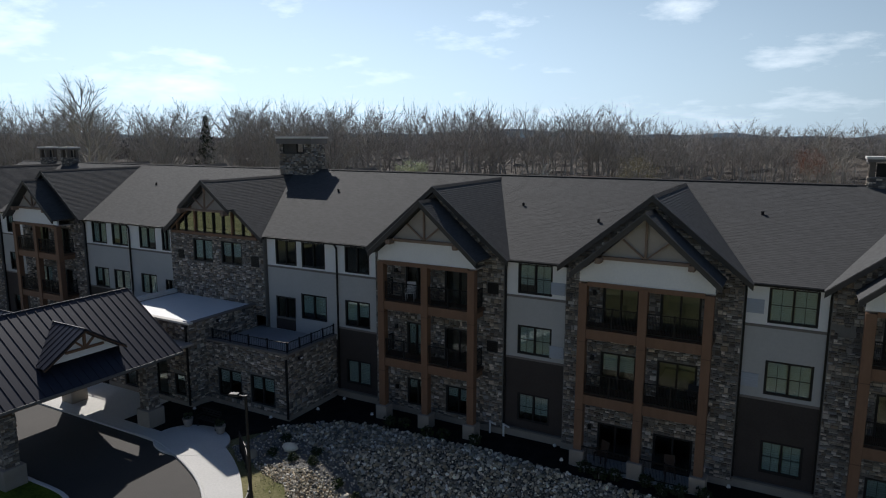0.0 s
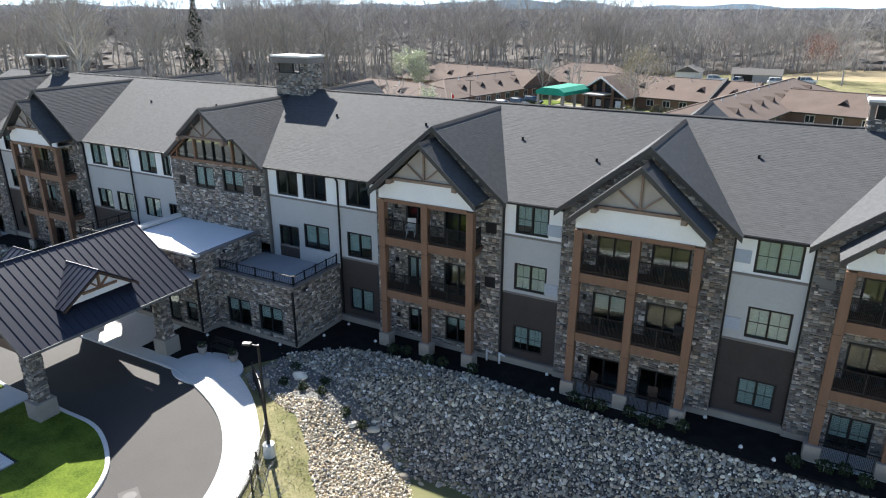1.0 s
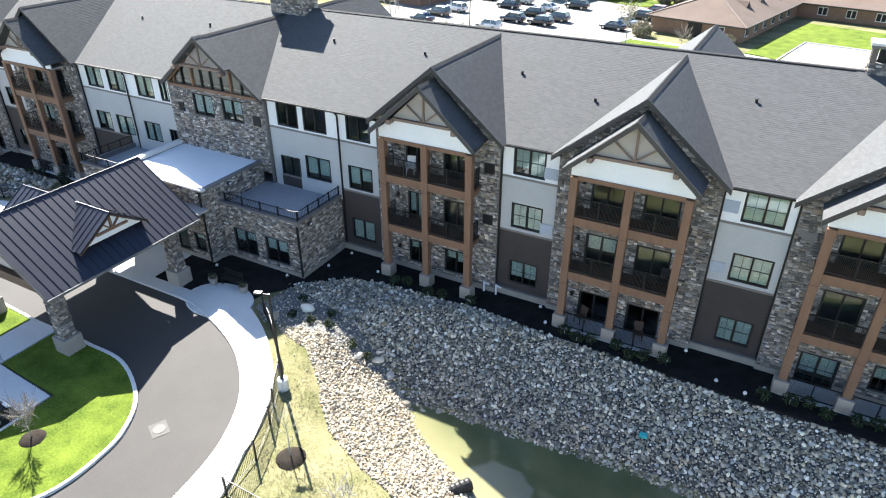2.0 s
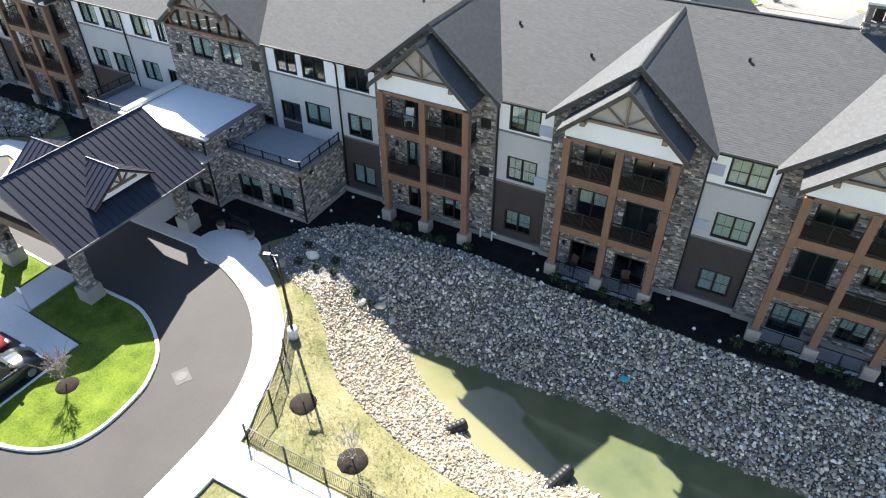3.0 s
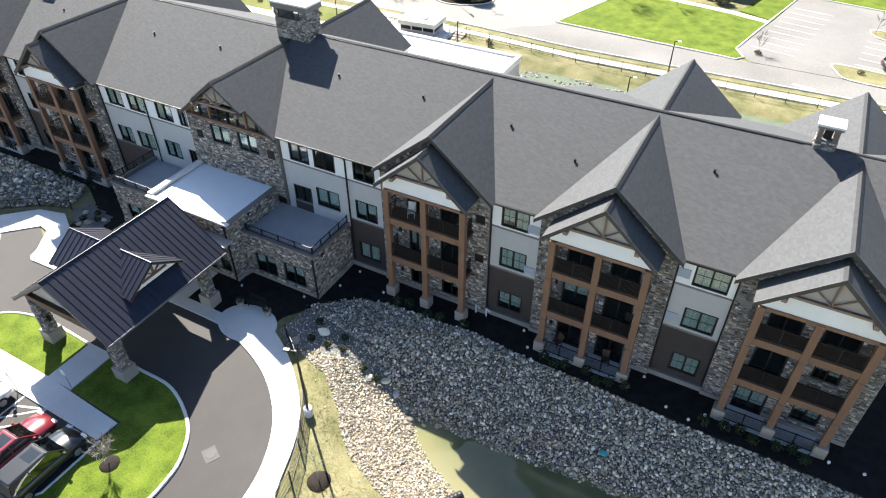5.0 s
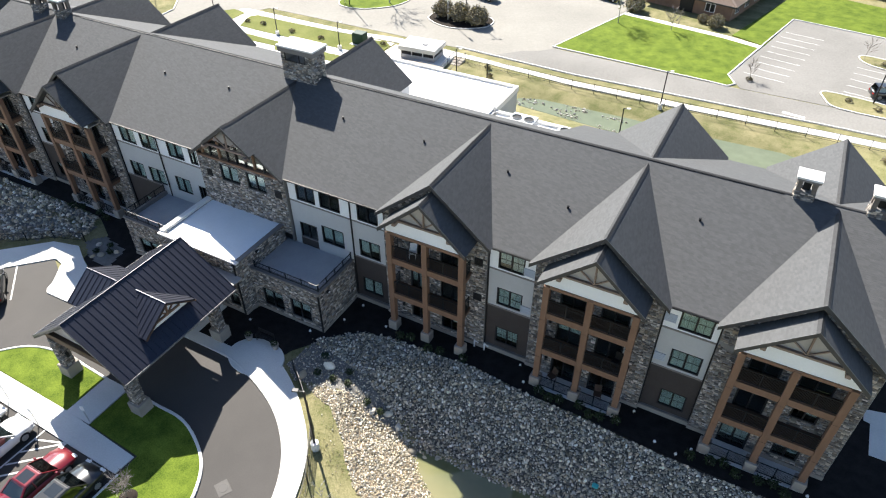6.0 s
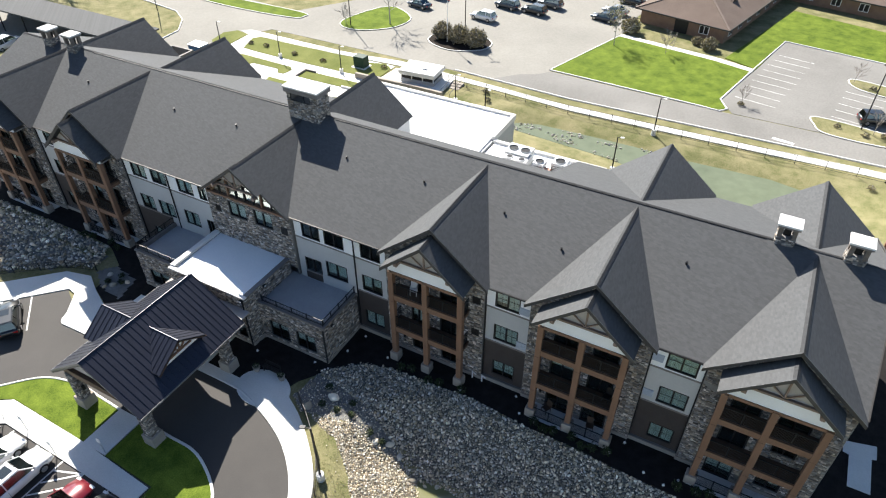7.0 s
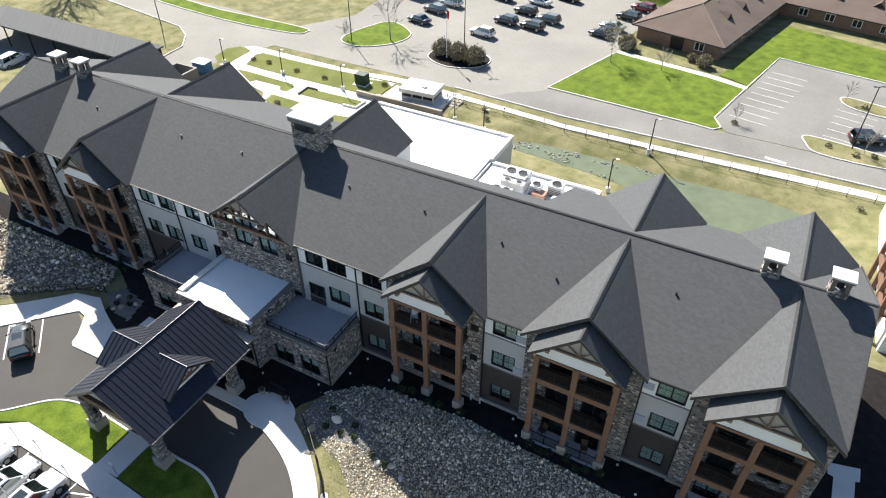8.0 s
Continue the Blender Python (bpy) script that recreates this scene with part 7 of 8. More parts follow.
# ---- cars ----
def car(x, y, z, turn, colour, label, length=4.7, width=1.85, tall=1.48, suv=False, group="parked cars", name="car"):
    """A parked car: pressed body, glasshouse, roof, wheels with rims, lamps and mirrors."""
    c = thing(name, label, "car", group, (x, y, z))
    c.rotation_euler = (0, 0, radians(turn))
    L, W = length / 2, width / 2
    belt = tall * 0.62
    hood = belt * (0.97 if suv else 0.92)
    bm = bmesh.new()
    # sections along the length: place, half width, underside, shoulder height
    rows = [(-L, 0.80, 0.42, belt * 0.82), (-L + 0.12, 0.92, 0.32, belt * 0.97), (-L + 0.7, 1.0, 0.26, belt), (-0.2, 1.0, 0.24, belt), (L - 1.55, 1.0, 0.25, hood), (L - 0.7, 0.98, 0.26, hood * 0.92), (L - 0.15, 0.88, 0.30, hood * 0.76), (L, 0.72, 0.38, hood * 0.60)]
    rings = []
    for px, w, lo, hi in rows:
        w *= W
        rings.append([bm.verts.new((px, a, b)) for a, b in ((-w * 0.85, lo), (w * 0.85, lo), (w, lo + 0.15), (w, hi - 0.12), (w * 0.9, hi), (0, hi + 0.03), (-w * 0.9, hi), (-w, hi - 0.12), (-w, lo + 0.15))])
    for p, q in zip(rings, rings[1:]):
        for i in range(9):
            bm.faces.new((p[i], p[(i + 1) % 9], q[(i + 1) % 9], q[i]))
    bm.faces.new(rings[0][::-1])
    bm.faces.new(rings[-1])
    bmesh.ops.recalc_face_normals(bm, faces=bm.faces[:])
    body = part("body", bm, colour, c, smooth=True)
    # glasshouse
    back = -L + (0.18 if suv else 0.75)
    front = L - 1.25
    tb, tf = back + (0.25 if suv else 0.75), front - 0.85
    bm = bmesh.new()
    wb, wt = W * 0.9, W * 0.7
    lo = [bm.verts.new(p) for p in ((back, -wb, belt - 0.02), (front, -wb, hood - 0.02), (front, wb, hood - 0.02), (back, wb, belt - 0.02))]
    hi = [bm.verts.new(p) for p in ((tb, -wt, tall - 0.03), (tf, -wt, tall - 0.03), (tf, wt, tall - 0.03), (tb, wt, tall - 0.03))]
    for i in range(4):
        bm.faces.new((lo[i], lo[(i + 1) % 4], hi[(i + 1) % 4], hi[i]))
    bm.faces.new(hi)
    part("glasshouse", bm, M["car_glass"], body)
    bm = bmesh.new()
    o = 0.03
    lo = [bm.verts.new(p) for p in ((tb - 0.05, -wt - o, tall - 0.06), (tf + 0.05, -wt - o, tall - 0.06), (tf + 0.05, wt + o, tall - 0.06), (tb - 0.05, wt + o, tall - 0.06))]
    hi = [bm.verts.new(p) for p in ((tb + 0.1, -wt + 0.08, tall), (tf - 0.1, -wt + 0.08, tall), (tf - 0.1, wt - 0.08, tall), (tb + 0.1, wt - 0.08, tall))]
    for i in range(4):
        bm.faces.new((lo[i], lo[(i + 1) % 4], hi[(i + 1) % 4], hi[i]))
    bm.faces.new(hi)
    part("roof_panel", bm, colour, body)
    if group == "parked cars":
        part("sunroof", boxes((tf - 0.95, tf - 0.2, -wt * 0.62, wt * 0.62, tall - 0.004, tall + 0.006)), M["car_glass"], body)
        part("door_line", boxes(((tb + tf) / 2 - 0.11, (tb + tf) / 2 - 0.09, -W - 0.004, -W + 0.01, 0.35, belt - 0.1), ((tb + tf) / 2 - 0.11, (tb + tf) / 2 - 0.09, W - 0.01, W + 0.004, 0.35, belt - 0.1)), M["tyre"], body)
        part("bumper", bevelled(boxes((L - 0.1, L + 0.05, -W * 0.7, W * 0.7, 0.3, 0.5)), 0.03), colour, c)
    for s in (-1, 1):
        bm = bmesh.new()
        bar(bm, (front, s * wb, hood), (tf, s * wt, tall - 0.04), 0.06, 0.07)
        part("pillar", bm, colour, body)
        bm = bmesh.new()
        m = (tb + tf) / 2
        bar(bm, (m - 0.1, s * (wb + 0.005), belt), (m - 0.1, s * (wt + 0.01), tall - 0.05), 0.07, 0.04)
        part("pillar", bm, colour, body)
        bm = bmesh.new()
        bar(bm, (back + 0.02, s * wb, belt), (tb, s * wt, tall - 0.04), 0.12, 0.07)
        part("pillar", bm, colour, body)
        part("head_light", boxes((L - 0.2, L - 0.02, s * W * 0.66 - 0.18, s * W * 0.66 + 0.18, hood * 0.66, hood * 0.78)), M["head_light"], c)
        part("tail_light", boxes((-L - 0.01, -L + 0.1, s * W * 0.68 - 0.16, s * W * 0.68 + 0.16, belt * 0.7, belt * 0.85)), M["red_light"], c)
        part("mirror", bevelled(boxes((front - 0.35, front - 0.2, s * (W + 0.09) - 0.1, s * (W + 0.09) + 0.1, belt, belt + 0.14)), 0.03), colour, c)
        for px in (-L + 0.85, L - 0.9):
            r = 0.36 if suv else 0.33
            bm = bmesh.new()
            tube(bm, (px, s * (W - 0.2), r), (px, s * (W + 0.01), r), r, r, 18)
            w = part("wheel", bm, M["tyre"], c)
            bm = bmesh.new()
            tube(bm, (px, s * (W + 0.0), r), (px, s * (W + 0.025), r), r * 0.66, r * 0.6, 14)
            part("rim", bm, M["rim"], w)
    return c


WHITE, BLACK, RED, SILVER = paint("white_paint", (0.75, 0.75, 0.75)), paint("black_paint", (0.015, 0.016, 0.018)), paint("red_paint", (0.17, 0.010, 0.018)), paint("silver_paint", (0.38, 0.39, 0.40))
NAVY, GREY = paint("navy_paint", (0.02, 0.03, 0.05)), paint("grey_paint", (0.10, 0.105, 0.11))
car(-29.95, 8.35, 0.01, 90, BLACK, "black estate car in a parking bay beside the lawn", 4.9, 1.9, 1.72, True)
car(-32.45, 8.35, 0.01, 90, RED, "red saloon car in a parking bay", 4.7, 1.85, 1.46)
car(-36.9, 8.6, 0.01, 90, WHITE, "white sport utility car in a parking bay", 4.7, 1.88, 1.68, True)
car(-39.6, 8.5, 0.01, 90, WHITE, "white saloon car in a parking bay", 4.75, 1.85, 1.45)
car(-42.3, 8.4, 0.01, 90, SILVER, "silver saloon car in a parking bay", 4.7, 1.85, 1.46)
car(-45.0, 6.6, 0.01, 90, WHITE, "white hatchback in a parking bay", 4.3, 1.8, 1.5)
car(-51.0, 17.95, 0.01, 144, BLACK, "black sport utility car in a sunny parking bay", 4.5, 1.8, 1.58, True)
for x, y, colour, nm, suv, a in ((-47.2, 102.3, WHITE, "white", True, 172), (-45.9, 109.4, NAVY, "dark blue", True, 170), (-40.7, 109.1, BLACK, "black", True, 170), (-44.6, 115.5, BLACK, "black", True, 170), (-39.4, 113.5, GREY, "dark grey", True, 170), (-29.0, 111.6, NAVY, "dark blue", False, 168), (-28.3, 115.6, SILVER, "silver", False, 168), (-27.1, 121.7, BLACK, "black", True, 168), (-25.9, 127.2, RED, "red", True, 168), (-59.8, 102.5, NAVY, "dark blue", False, 170), (-59.8, 108.4, GREY, "dark grey", True, 170), (-58.8, 113.0, WHITE, "white", True, 170), (-44.2, 121.5, WHITE, "white", False, 170), (-40.0, 126.0, BLACK, "black", True, 170), (-51, 126, SILVER, "silver", False, 170), (-51.5, 120.5, NAVY, "dark blue", True, 170), (12.6, 93.0, BLACK, "black", True, 20)):
    car(x, y, RZ + 0.02, a, colour, f"{nm} {'sport utility car' if suv else 'saloon car'} in the rear car park", 4.6, 1.85, 1.68 if suv else 1.46, suv, "cars of the rear car park")

# white pick-up beyond the far wing
car(-107.5, 56.5, RZ + 0.02, 100, WHITE, "white pick-up truck on the far service yard", 5.4, 2.0, 1.85, True, "cars of the far yard", "pickup_truck")

# bay markings
def stripe(x0, y0, x1, y1, z, w=0.12, parent=None):
    d = Vector((x1 - x0, y1 - y0)).normalized() * w / 2
    bm = bmesh.new()
    prism(bm, [(x0 - d.y, y0 + d.x), (x1 - d.y, y1 + d.x), (x1 + d.y, y1 - d.x), (x0 + d.y, y0 - d.x)], z, z + 0.006, xy)
    s = part("bay_line", bm, M["paint_white"])
    tagged(s, "white painted parking line on the asphalt", "marking", kind="structure")


for x in (-31.15, -33.6, -35.7, -38.25, -40.95, -43.65):
    stripe(x, 5.9, x, 11.15 if x > -42 else 9.6, 0.006)
for k in range(4):
    stripe(-35.62, 7.2 + k * 1.05, -33.68, 8.95 + k * 1.05 if k < 3 else 11.1, 0.0065)
for k in range(5):
    ox, oy = -52.2 - 1.95 * (k - 0) + 0.2, 20.9 - 1.95 * k
    stripe(ox - 0.4, oy, ox + 2.9, oy - 2.9, 0.006)
for k in range(9):
    stripe(-5.4 + 0.42 * k + 0.9, 92.5 + 2.2 * k, -0.2 + 0.42 * k + 0.9, 91.6 + 2.2 * k, RZ + 0.021, 0.07)
for k in range(5):
    stripe(7.5 + 0.3 * k, 92.5 + 2.2 * k, 12.5 + 0.3 * k, 91.6 + 2.2 * k, RZ + 0.021, 0.07)
stripe(1.5, 80 + 3.0, 4.0, 82.6, RZ + 0.012, 0.5)

# ---- street furniture ----
mh = thing("manhole_cover", "square pale concrete manhole cover in the drive", "manhole", at=(-22.45, 13.5, 0), fixed=True)
bm = bevelled(boxes((-0.5, 0.5, -0.42, 0.42, -0.05, 0.02)), 0.02)
part("surround", turned(bm, pose(-22.45, 13.5, 0, 0, 0, -28)), M["cast_grey"], mh)
bm = bmesh.new()
tube(bm, (-22.45, 13.5, 0.02), (-22.45, 13.5, 0.032), 0.3, 0.3, 20)
part("lid", bm, M["fascia"], mh)


def street_lamp(x, y, z, h, turn, base=True, double=True, label="black street lamp with two flat heads on a concrete base", group="", head_material="lamp_white"):
    t = thing("street_lamp", label, "street lamp", group, (x, y, z))
    t.rotation_euler = (0, 0, radians(turn))
    if base:
        bm = bmesh.new()
        tube(bm, (0, 0, -0.3), (0, 0, 0.62), 0.28, 0.27, 18)
        part("base", bm, M["concrete"], t)
    bm = bmesh.new()
    tube(bm, (0, 0, 0.0), (0, 0, h), 0.085, 0.06, 10)
    part("pole", bm, M["black_metal"], t)
    for s in (-1, 1) if double else (1,):
        bm = bmesh.new()
        bar(bm, (0, 0, h - 0.06), (s * 0.35, 0, h - 0.02), 0.06, 0.06)
        arm = part("arm", bm, M["black_metal"], t)
        part("lamp_head", bevelled(boxes((min(s * 0.3, s * 0.7), max(s * 0.3, s * 0.7), -0.13, 0.13, h - 0.03, h + 0.06)), 0.02), M[head_material], arm)
    return t


street_lamp(-19.2, 18.45, 0.0, 5.7, 200, True, False, "black street lamp with one flat head on a concrete base", head_material="black_metal")
for x, y, h in ((-78.3, 72.5, 4.0), (-67.5, 73.6, 4.0), (-56.2, 73.5, 4.0), (-13.7, 66.3, 4.5), (-37.3, 73.0, 4.0), (-32.6, 72.3, 3.2), (-11.7, 77.1, 4.8)):
    street_lamp(x, y, float(height(x, y)), h, 10, True, False, "slim dark path lamp on a concrete foot", "rear path lamps")
for x, y, h in ((-46.7, 94.5, 9.5), (-65.4, 89.3, 8.5), (11.0, 90.3, 8.5), (-99, 79, 9)):
    street_lamp(x, y, RZ + 0.1, h, 30, False, True, "tall dark car park lamp", "rear car park lamps", "black_metal")
pole = thing("flag_pole", "slim white flag pole on the traffic island", "flag pole", at=(-48.0, 90.8, RZ))
bm = bmesh.new()
tube(bm, (0, 0, 0), (0, 0, 8.0), 0.07, 0.04, 8)
part("pole", bm, M["white_plastic"], pole)
bm = bmesh.new()
prism(bm, [(0.05, 6.6), (0.35, 6.4), (0.4, 7.6), (0.05, 7.9)], -0.02, 0.02, xz)
part("flag", bm, M["red_light"], pole, "small drooping red and white flag")


def fence(line, h, label, step=2.2, infill=0.11, ground=None):
    """A dark metal fence: posts, two rails and thin uprights between them."""
    f = thing("fence", label, "fence", at=(line[0][0], line[0][1], 0), fixed=True)
    up = bmesh.new()
    for (x0, y0), (x1, y1) in zip(line, line[1:]):
        d = math.hypot(x1 - x0, y1 - y0)
        n = max(1, round(d / step))
        for k in range(n):
            a = (x0 + (x1 - x0) * k / n, y0 + (y1 - y0) * k / n)
            b = (x0 + (x1 - x0) * (k + 1) / n, y0 + (y1 - y0) * (k + 1) / n)
            za, zb = (float(height(*p)) if ground is None else ground for p in (a, b))
            part("fence_post", boxes((a[0] - 0.035, a[0] + 0.035, a[1] - 0.035, a[1] + 0.035, za - 0.2, za + h + 0.08)), M["black_metal"], f)
            for q in (0.12, h):
                bm = bmesh.new()
                bar(bm, (*a, za + q), (*b, zb + q), 0.035, 0.035)
                part("fence_rail", bm, M["black_metal"], f)
            if infill:
                m = int(math.hypot(b[0] - a[0], b[1] - a[1]) / infill)
                for i in range(1, m):
                    s = i / m
                    px, py, pz = a[0] + (b[0] - a[0]) * s, a[1] + (b[1] - a[1]) * s, za + (zb - za) * s
                    box(up, px - 0.007, px + 0.007, py - 0.007, py + 0.007, pz + 0.12, pz + h)
    if infill:
        tagged(part("upright_infill", up, M["black_metal"], f), kind="stuff")
    else:
        up.free()


fence([(-24.4, 22.9), (-23.0, 21.9), (-21.3, 20.5), (-19.8, 18.9), (-18.75, 17.2), (-18.1, 16.2), (-17.25, 14.3), (-16.95, 12.2), (-14.6, 12.15), (-12.4, 12.15), (-10.0, 12.2), (-6, 12.3), (0, 12.4)], 1.15, "black metal fence between the walk and the pond")
fence([(-50.2, 26.0), (-53.0, 25.0), (-58.5, 20.8), (-64, 15.6)], 0.9, "low dark fence above the far stony bank")
fence([(-41, 77.9), (-23, 77.3), (-8.4, 77.6), (11, 78.2), (40, 79)], 1.1, "dark metal fence along the rear walk", 3.0, 0.25)
flat_sheet("fence_walk", [(-17.6, 11.9), (-17.6, 9.9), (6, 10.2), (6, 12.0)], -0.2, 0.09, M["concrete"], "pale concrete walk below the fence", "pavement")

# small sign posts at the head of the parking bays
def sign_post(x, y, z, turn):
    t = thing("sign_post", "slim grey post with a small pale sign plate", "sign", "parking signs", (x, y, z))
    t.rotation_euler = (0, 0, radians(turn))
    part("post", boxes((-0.025, 0.025, -0.025, 0.025, -0.1, 1.7)), M["galvanised"], t)
    part("plate", bevelled(boxes((-0.15, 0.15, -0.045, -0.027, 1.25, 1.7)), 0.005), M["lamp_white"], t)


for x, y in ((-40.0, 11.6), (-36.4, 11.2), (-33.6, 12.95), (-42.6, 11.5)):
    sign_post(x, y, 0.09, 10)

# bench and planters on the round pavement
bench = thing("bench", "dark metal garden bench on the round pavement", "bench", at=(-28.0, 24.1, 0.108))
for y, z in ((-0.2, 0.44), (-0.08, 0.44), (0.04, 0.44), (0.16, 0.45)):
    part("seat_slat", boxes((-0.75, 0.75, y, y + 0.09, z, z + 0.03)), M["black_metal"], bench)
for z in (0.58, 0.72, 0.86):
    part("back_slat", boxes((-0.75, 0.75, 0.24, 0.27, z, z + 0.09)), M["black_metal"], bench)
for s in (-1, 1):
    part("leg", boxes((s * 0.68 - 0.03, s * 0.68 + 0.03, -0.2, -0.15, 0, 0.64)), M["black_metal"], bench)
    part("leg", boxes((s * 0.68 - 0.03, s * 0.68 + 0.03, 0.22, 0.28, 0, 0.95)), M["black_metal"], bench)
    part("arm_rest", boxes((s * 0.68 - 0.03, s * 0.68 + 0.03, -0.22, 0.24, 0.62, 0.66)), M["black_metal"], bench)
for k, (x, y) in enumerate(((-29.2, 23.7), (-26.9, 23.9))):
    t = thing("planter", "round pale planter with dark plants beside the bench", "planter", "planters beside the bench", (x, y, 0.108))
    bm = bmesh.new()
    tube(bm, (0, 0, 0), (0, 0, 0.45), 0.2, 0.3, 16)
    part("pot", bm, M["pedestal"], t)
    part("foliage", raw_mesh("foliage", *(lambda m: ([v.co + Vector((0, 0, 0.4)) for v in m.vertices], [tuple(p.vertices) for p in m.polygons]))(shrub_parts(60 + k, 0.26, 0.4, "shrub", leaves=160))), M["shrub"], t)

# path lights in the bed
light = thing("path_light", "small white landscape light at the foot of the building", "garden light", "landscape lights", (-14.3, 29.35, 0.04))
bm = bmesh.new()
tube(bm, (0, 0, 0), (0, 0, 0.25), 0.025, 0.025, 6)
part("stem", bm, M["black_metal"], light)
bm = bmesh.new()
tube(bm, (0, 0, 0.25), (0, 0, 0.36), 0.1, 0.06, 10)
part("head", bm, M["lamp_white"], light)
for x, y in ((-20.8, 29.5), (-23.6, 30.6), (-9.5, 29.5), (-2.7, 29.4), (2.0, 29.5), (8.8, 29.5), (-10.3, 30.8), (-2.0, 30.7), (-0.2, 29.0), (1.2, 28.7), (-24.0, 28.6), (-30.4, 25.2), (10.6, 29.6), (-25.6, 26.4)):
    copy_thing(light, pose(x, y, 0.04))

# balcony and patio furniture
def chair(x, y, z, turn, material, label):
    c = thing("balcony_chair", label, "chair", "balcony chairs", (x, y, z))
    c.rotation_euler = (0, 0, radians(turn))
    part("seat", boxes((-0.25, 0.25, -0.25, 0.22, 0.4, 0.44)), material, c)
    part("backrest", turned(boxes((-0.25, 0.25, 0, 0.03, 0, 0.55)), pose(0, 0.2, 0.44, -14)), material, c)
    for px in (-0.23, 0.23):
        for py in (-0.23, 0.2):
            part("leg", boxes((px - 0.02, px + 0.02, py - 0.02, py + 0.02, 0, 0.4)), material, c)
        part("arm_rest", boxes((px - 0.03, px + 0.03, -0.25, 0.22, 0.62, 0.65)), material, c)
    return c


chair(-18.9, 30.75, 7.02, 20, M["white_plastic"], "white garden chair on the top balcony")
chair(-17.95, 30.7, 7.02, -60, M["white_plastic"], "white folding chair turned aside on the top balcony")
chair(-4.6, 30.8, 0.05, 15, M["dark_timber"], "brown wicker chair on the patio")
chair(-7.9, 30.8, 0.05, -30, M["dark_timber"], "brown wicker chair beside the patio door")
chair(-3.9, 30.8, 3.72, -15, M["black_metal"], "black metal chair on the middle balcony")
tg = thing("dropped_bag", "small turquoise bag lying on the stones", "bag", at=(-2.65, 25.2, float(height(-2.65, 25.2)) + 0.15))
part("cloth", bevelled(boxes((-0.2, 0.2, -0.16, 0.16, 0, 0.2)), 0.07, 2), M["teal"], tg)

# utility boxes and pipes by the wall
for x in (-14.1, -13.3):
    bm = bmesh.new()
    tube(bm, (x, 31.1, 0.0), (x, 31.1, 0.75), 0.06, 0.06, 8)
    tube(bm, (x - 0.0, 31.1, 0.7), (x + 0.35, 31.05, 0.62), 0.05, 0.05, 8)
    tagged(part("drain_elbow", bm, M["white_plastic"]), "white plastic drain pipe at the wall's foot", "pipe", "white drain pipes")

# ---- behind the building ----
ac = thing("rooftop_unit", "pale rooftop air-conditioning unit with four fans", "air conditioner", at=(-21.2, 55.6, 3.46))
part("housing", bevelled(boxes((-1.3, 1.3, -0.9, 0.9, 0.1, 1.3)), 0.03), M["cap_white"], ac)
for px in (-0.65, 0.65):
    for py in (-0.45, 0.45):
        bm = bmesh.new()
        tube(bm, (px, py, 1.3), (px, py, 1.38), 0.38, 0.36, 18)
        part("fan_ring", bm, M["galvanised"], ac)
        bm = bmesh.new()
        tube(bm, (px, py, 1.385), (px, py, 1.39), 0.3, 0.3, 14)
        part("fan", bm, M["frame_black"], ac)
for px in (-1.2, 1.2):
    part("foot", boxes((px - 0.08, px + 0.08, -0.9, 0.9, 0, 0.1)), M["galvanised"], ac)
hut = thing("roof_hatch", "salmon-coloured roof unit on the white roof", "roof unit", at=(-18.3, 55.5, 3.46))
part("box", bevelled(boxes((-0.7, 0.7, -0.6, 0.6, 0, 0.6)), 0.05), M["fire_brick"], hut)
for k, (x, y) in enumerate(((-16.6, 55.3), (-15.9, 55.9), (-16.2, 54.9), (-14.4, 57.2))):
    t = thing("exhaust_fan", "grey mushroom exhaust fan on the white roof", "fan", "roof fans", (x, y, 3.46))
    bm = bmesh.new()
    tube(bm, (0, 0, 0), (0, 0, 0.45), 0.22, 0.22, 12)
    part("curb", bm, M["galvanised"], t)
    bm = bmesh.new()
    tube(bm, (0, 0, 0.45), (0, 0, 0.7), 0.42, 0.2, 14)
    part("hood", bm, M["galvanised"], t)

# pavilion on its platform behind a retaining wall
flat_sheet("pavilion_platform", [(-49.9, 73.5), (-40.3, 73.8), (-40.4, 78.5), (-49.6, 78.0)], RZ - 0.2, RZ + 0.35, M["concrete"], "pale concrete platform under the pavilion", "platform")
shed = thing("pavilion", "small white pavilion with a dark window band on a platform", "shed", at=(-44.4, 76.3, RZ + 0.35), fixed=True)
turn = pose(-44.4, 76.4, RZ + 0.35, 0, 0, 5)
part("base_wall", turned(boxes((-2.5, 2.5, -1.6, 1.6, 0, 0.55)), turn), M["deck"], shed)
part("glazing", turned(boxes((-2.44, 2.44, -1.54, 1.54, 0.55, 1.15)), turn), M["frame_black"], shed)
for x in (-2.5, -0.9, 0.75, 2.38):
    part("corner_post", turned(boxes((x, x + 0.12, -1.62, -1.5, 0.5, 1.2)), turn), M["cap_white"], shed)
part("roof", turned(bevelled(boxes((-2.75, 2.75, -1.9, 1.9, 1.15, 1.75)), 0.05), turn), M["cap_white"], shed)
part("roof_vent", turned(boxes((0.3, 0.9, -0.5, 0.0, 1.75, 1.95)), turn), M["galvanised"], shed)
flat_sheet("rear_retaining_wall", [(-53.5, 73.0), (-50.5, 73.0), (-44.2, 73.25), (-39.6, 73.2), (-39.5, 73.6), (-44.2, 73.7), (-50.5, 73.4), (-53.5, 73.4)], RZ - 0.6, RZ + 0.75, M["pedestal"], "pale block retaining wall in front of the pavilion", "wall")
stair = thing("garden_steps", "short flight of concrete garden steps with dark rails", "steps", at=(-39.4, 76, RZ), fixed=True)
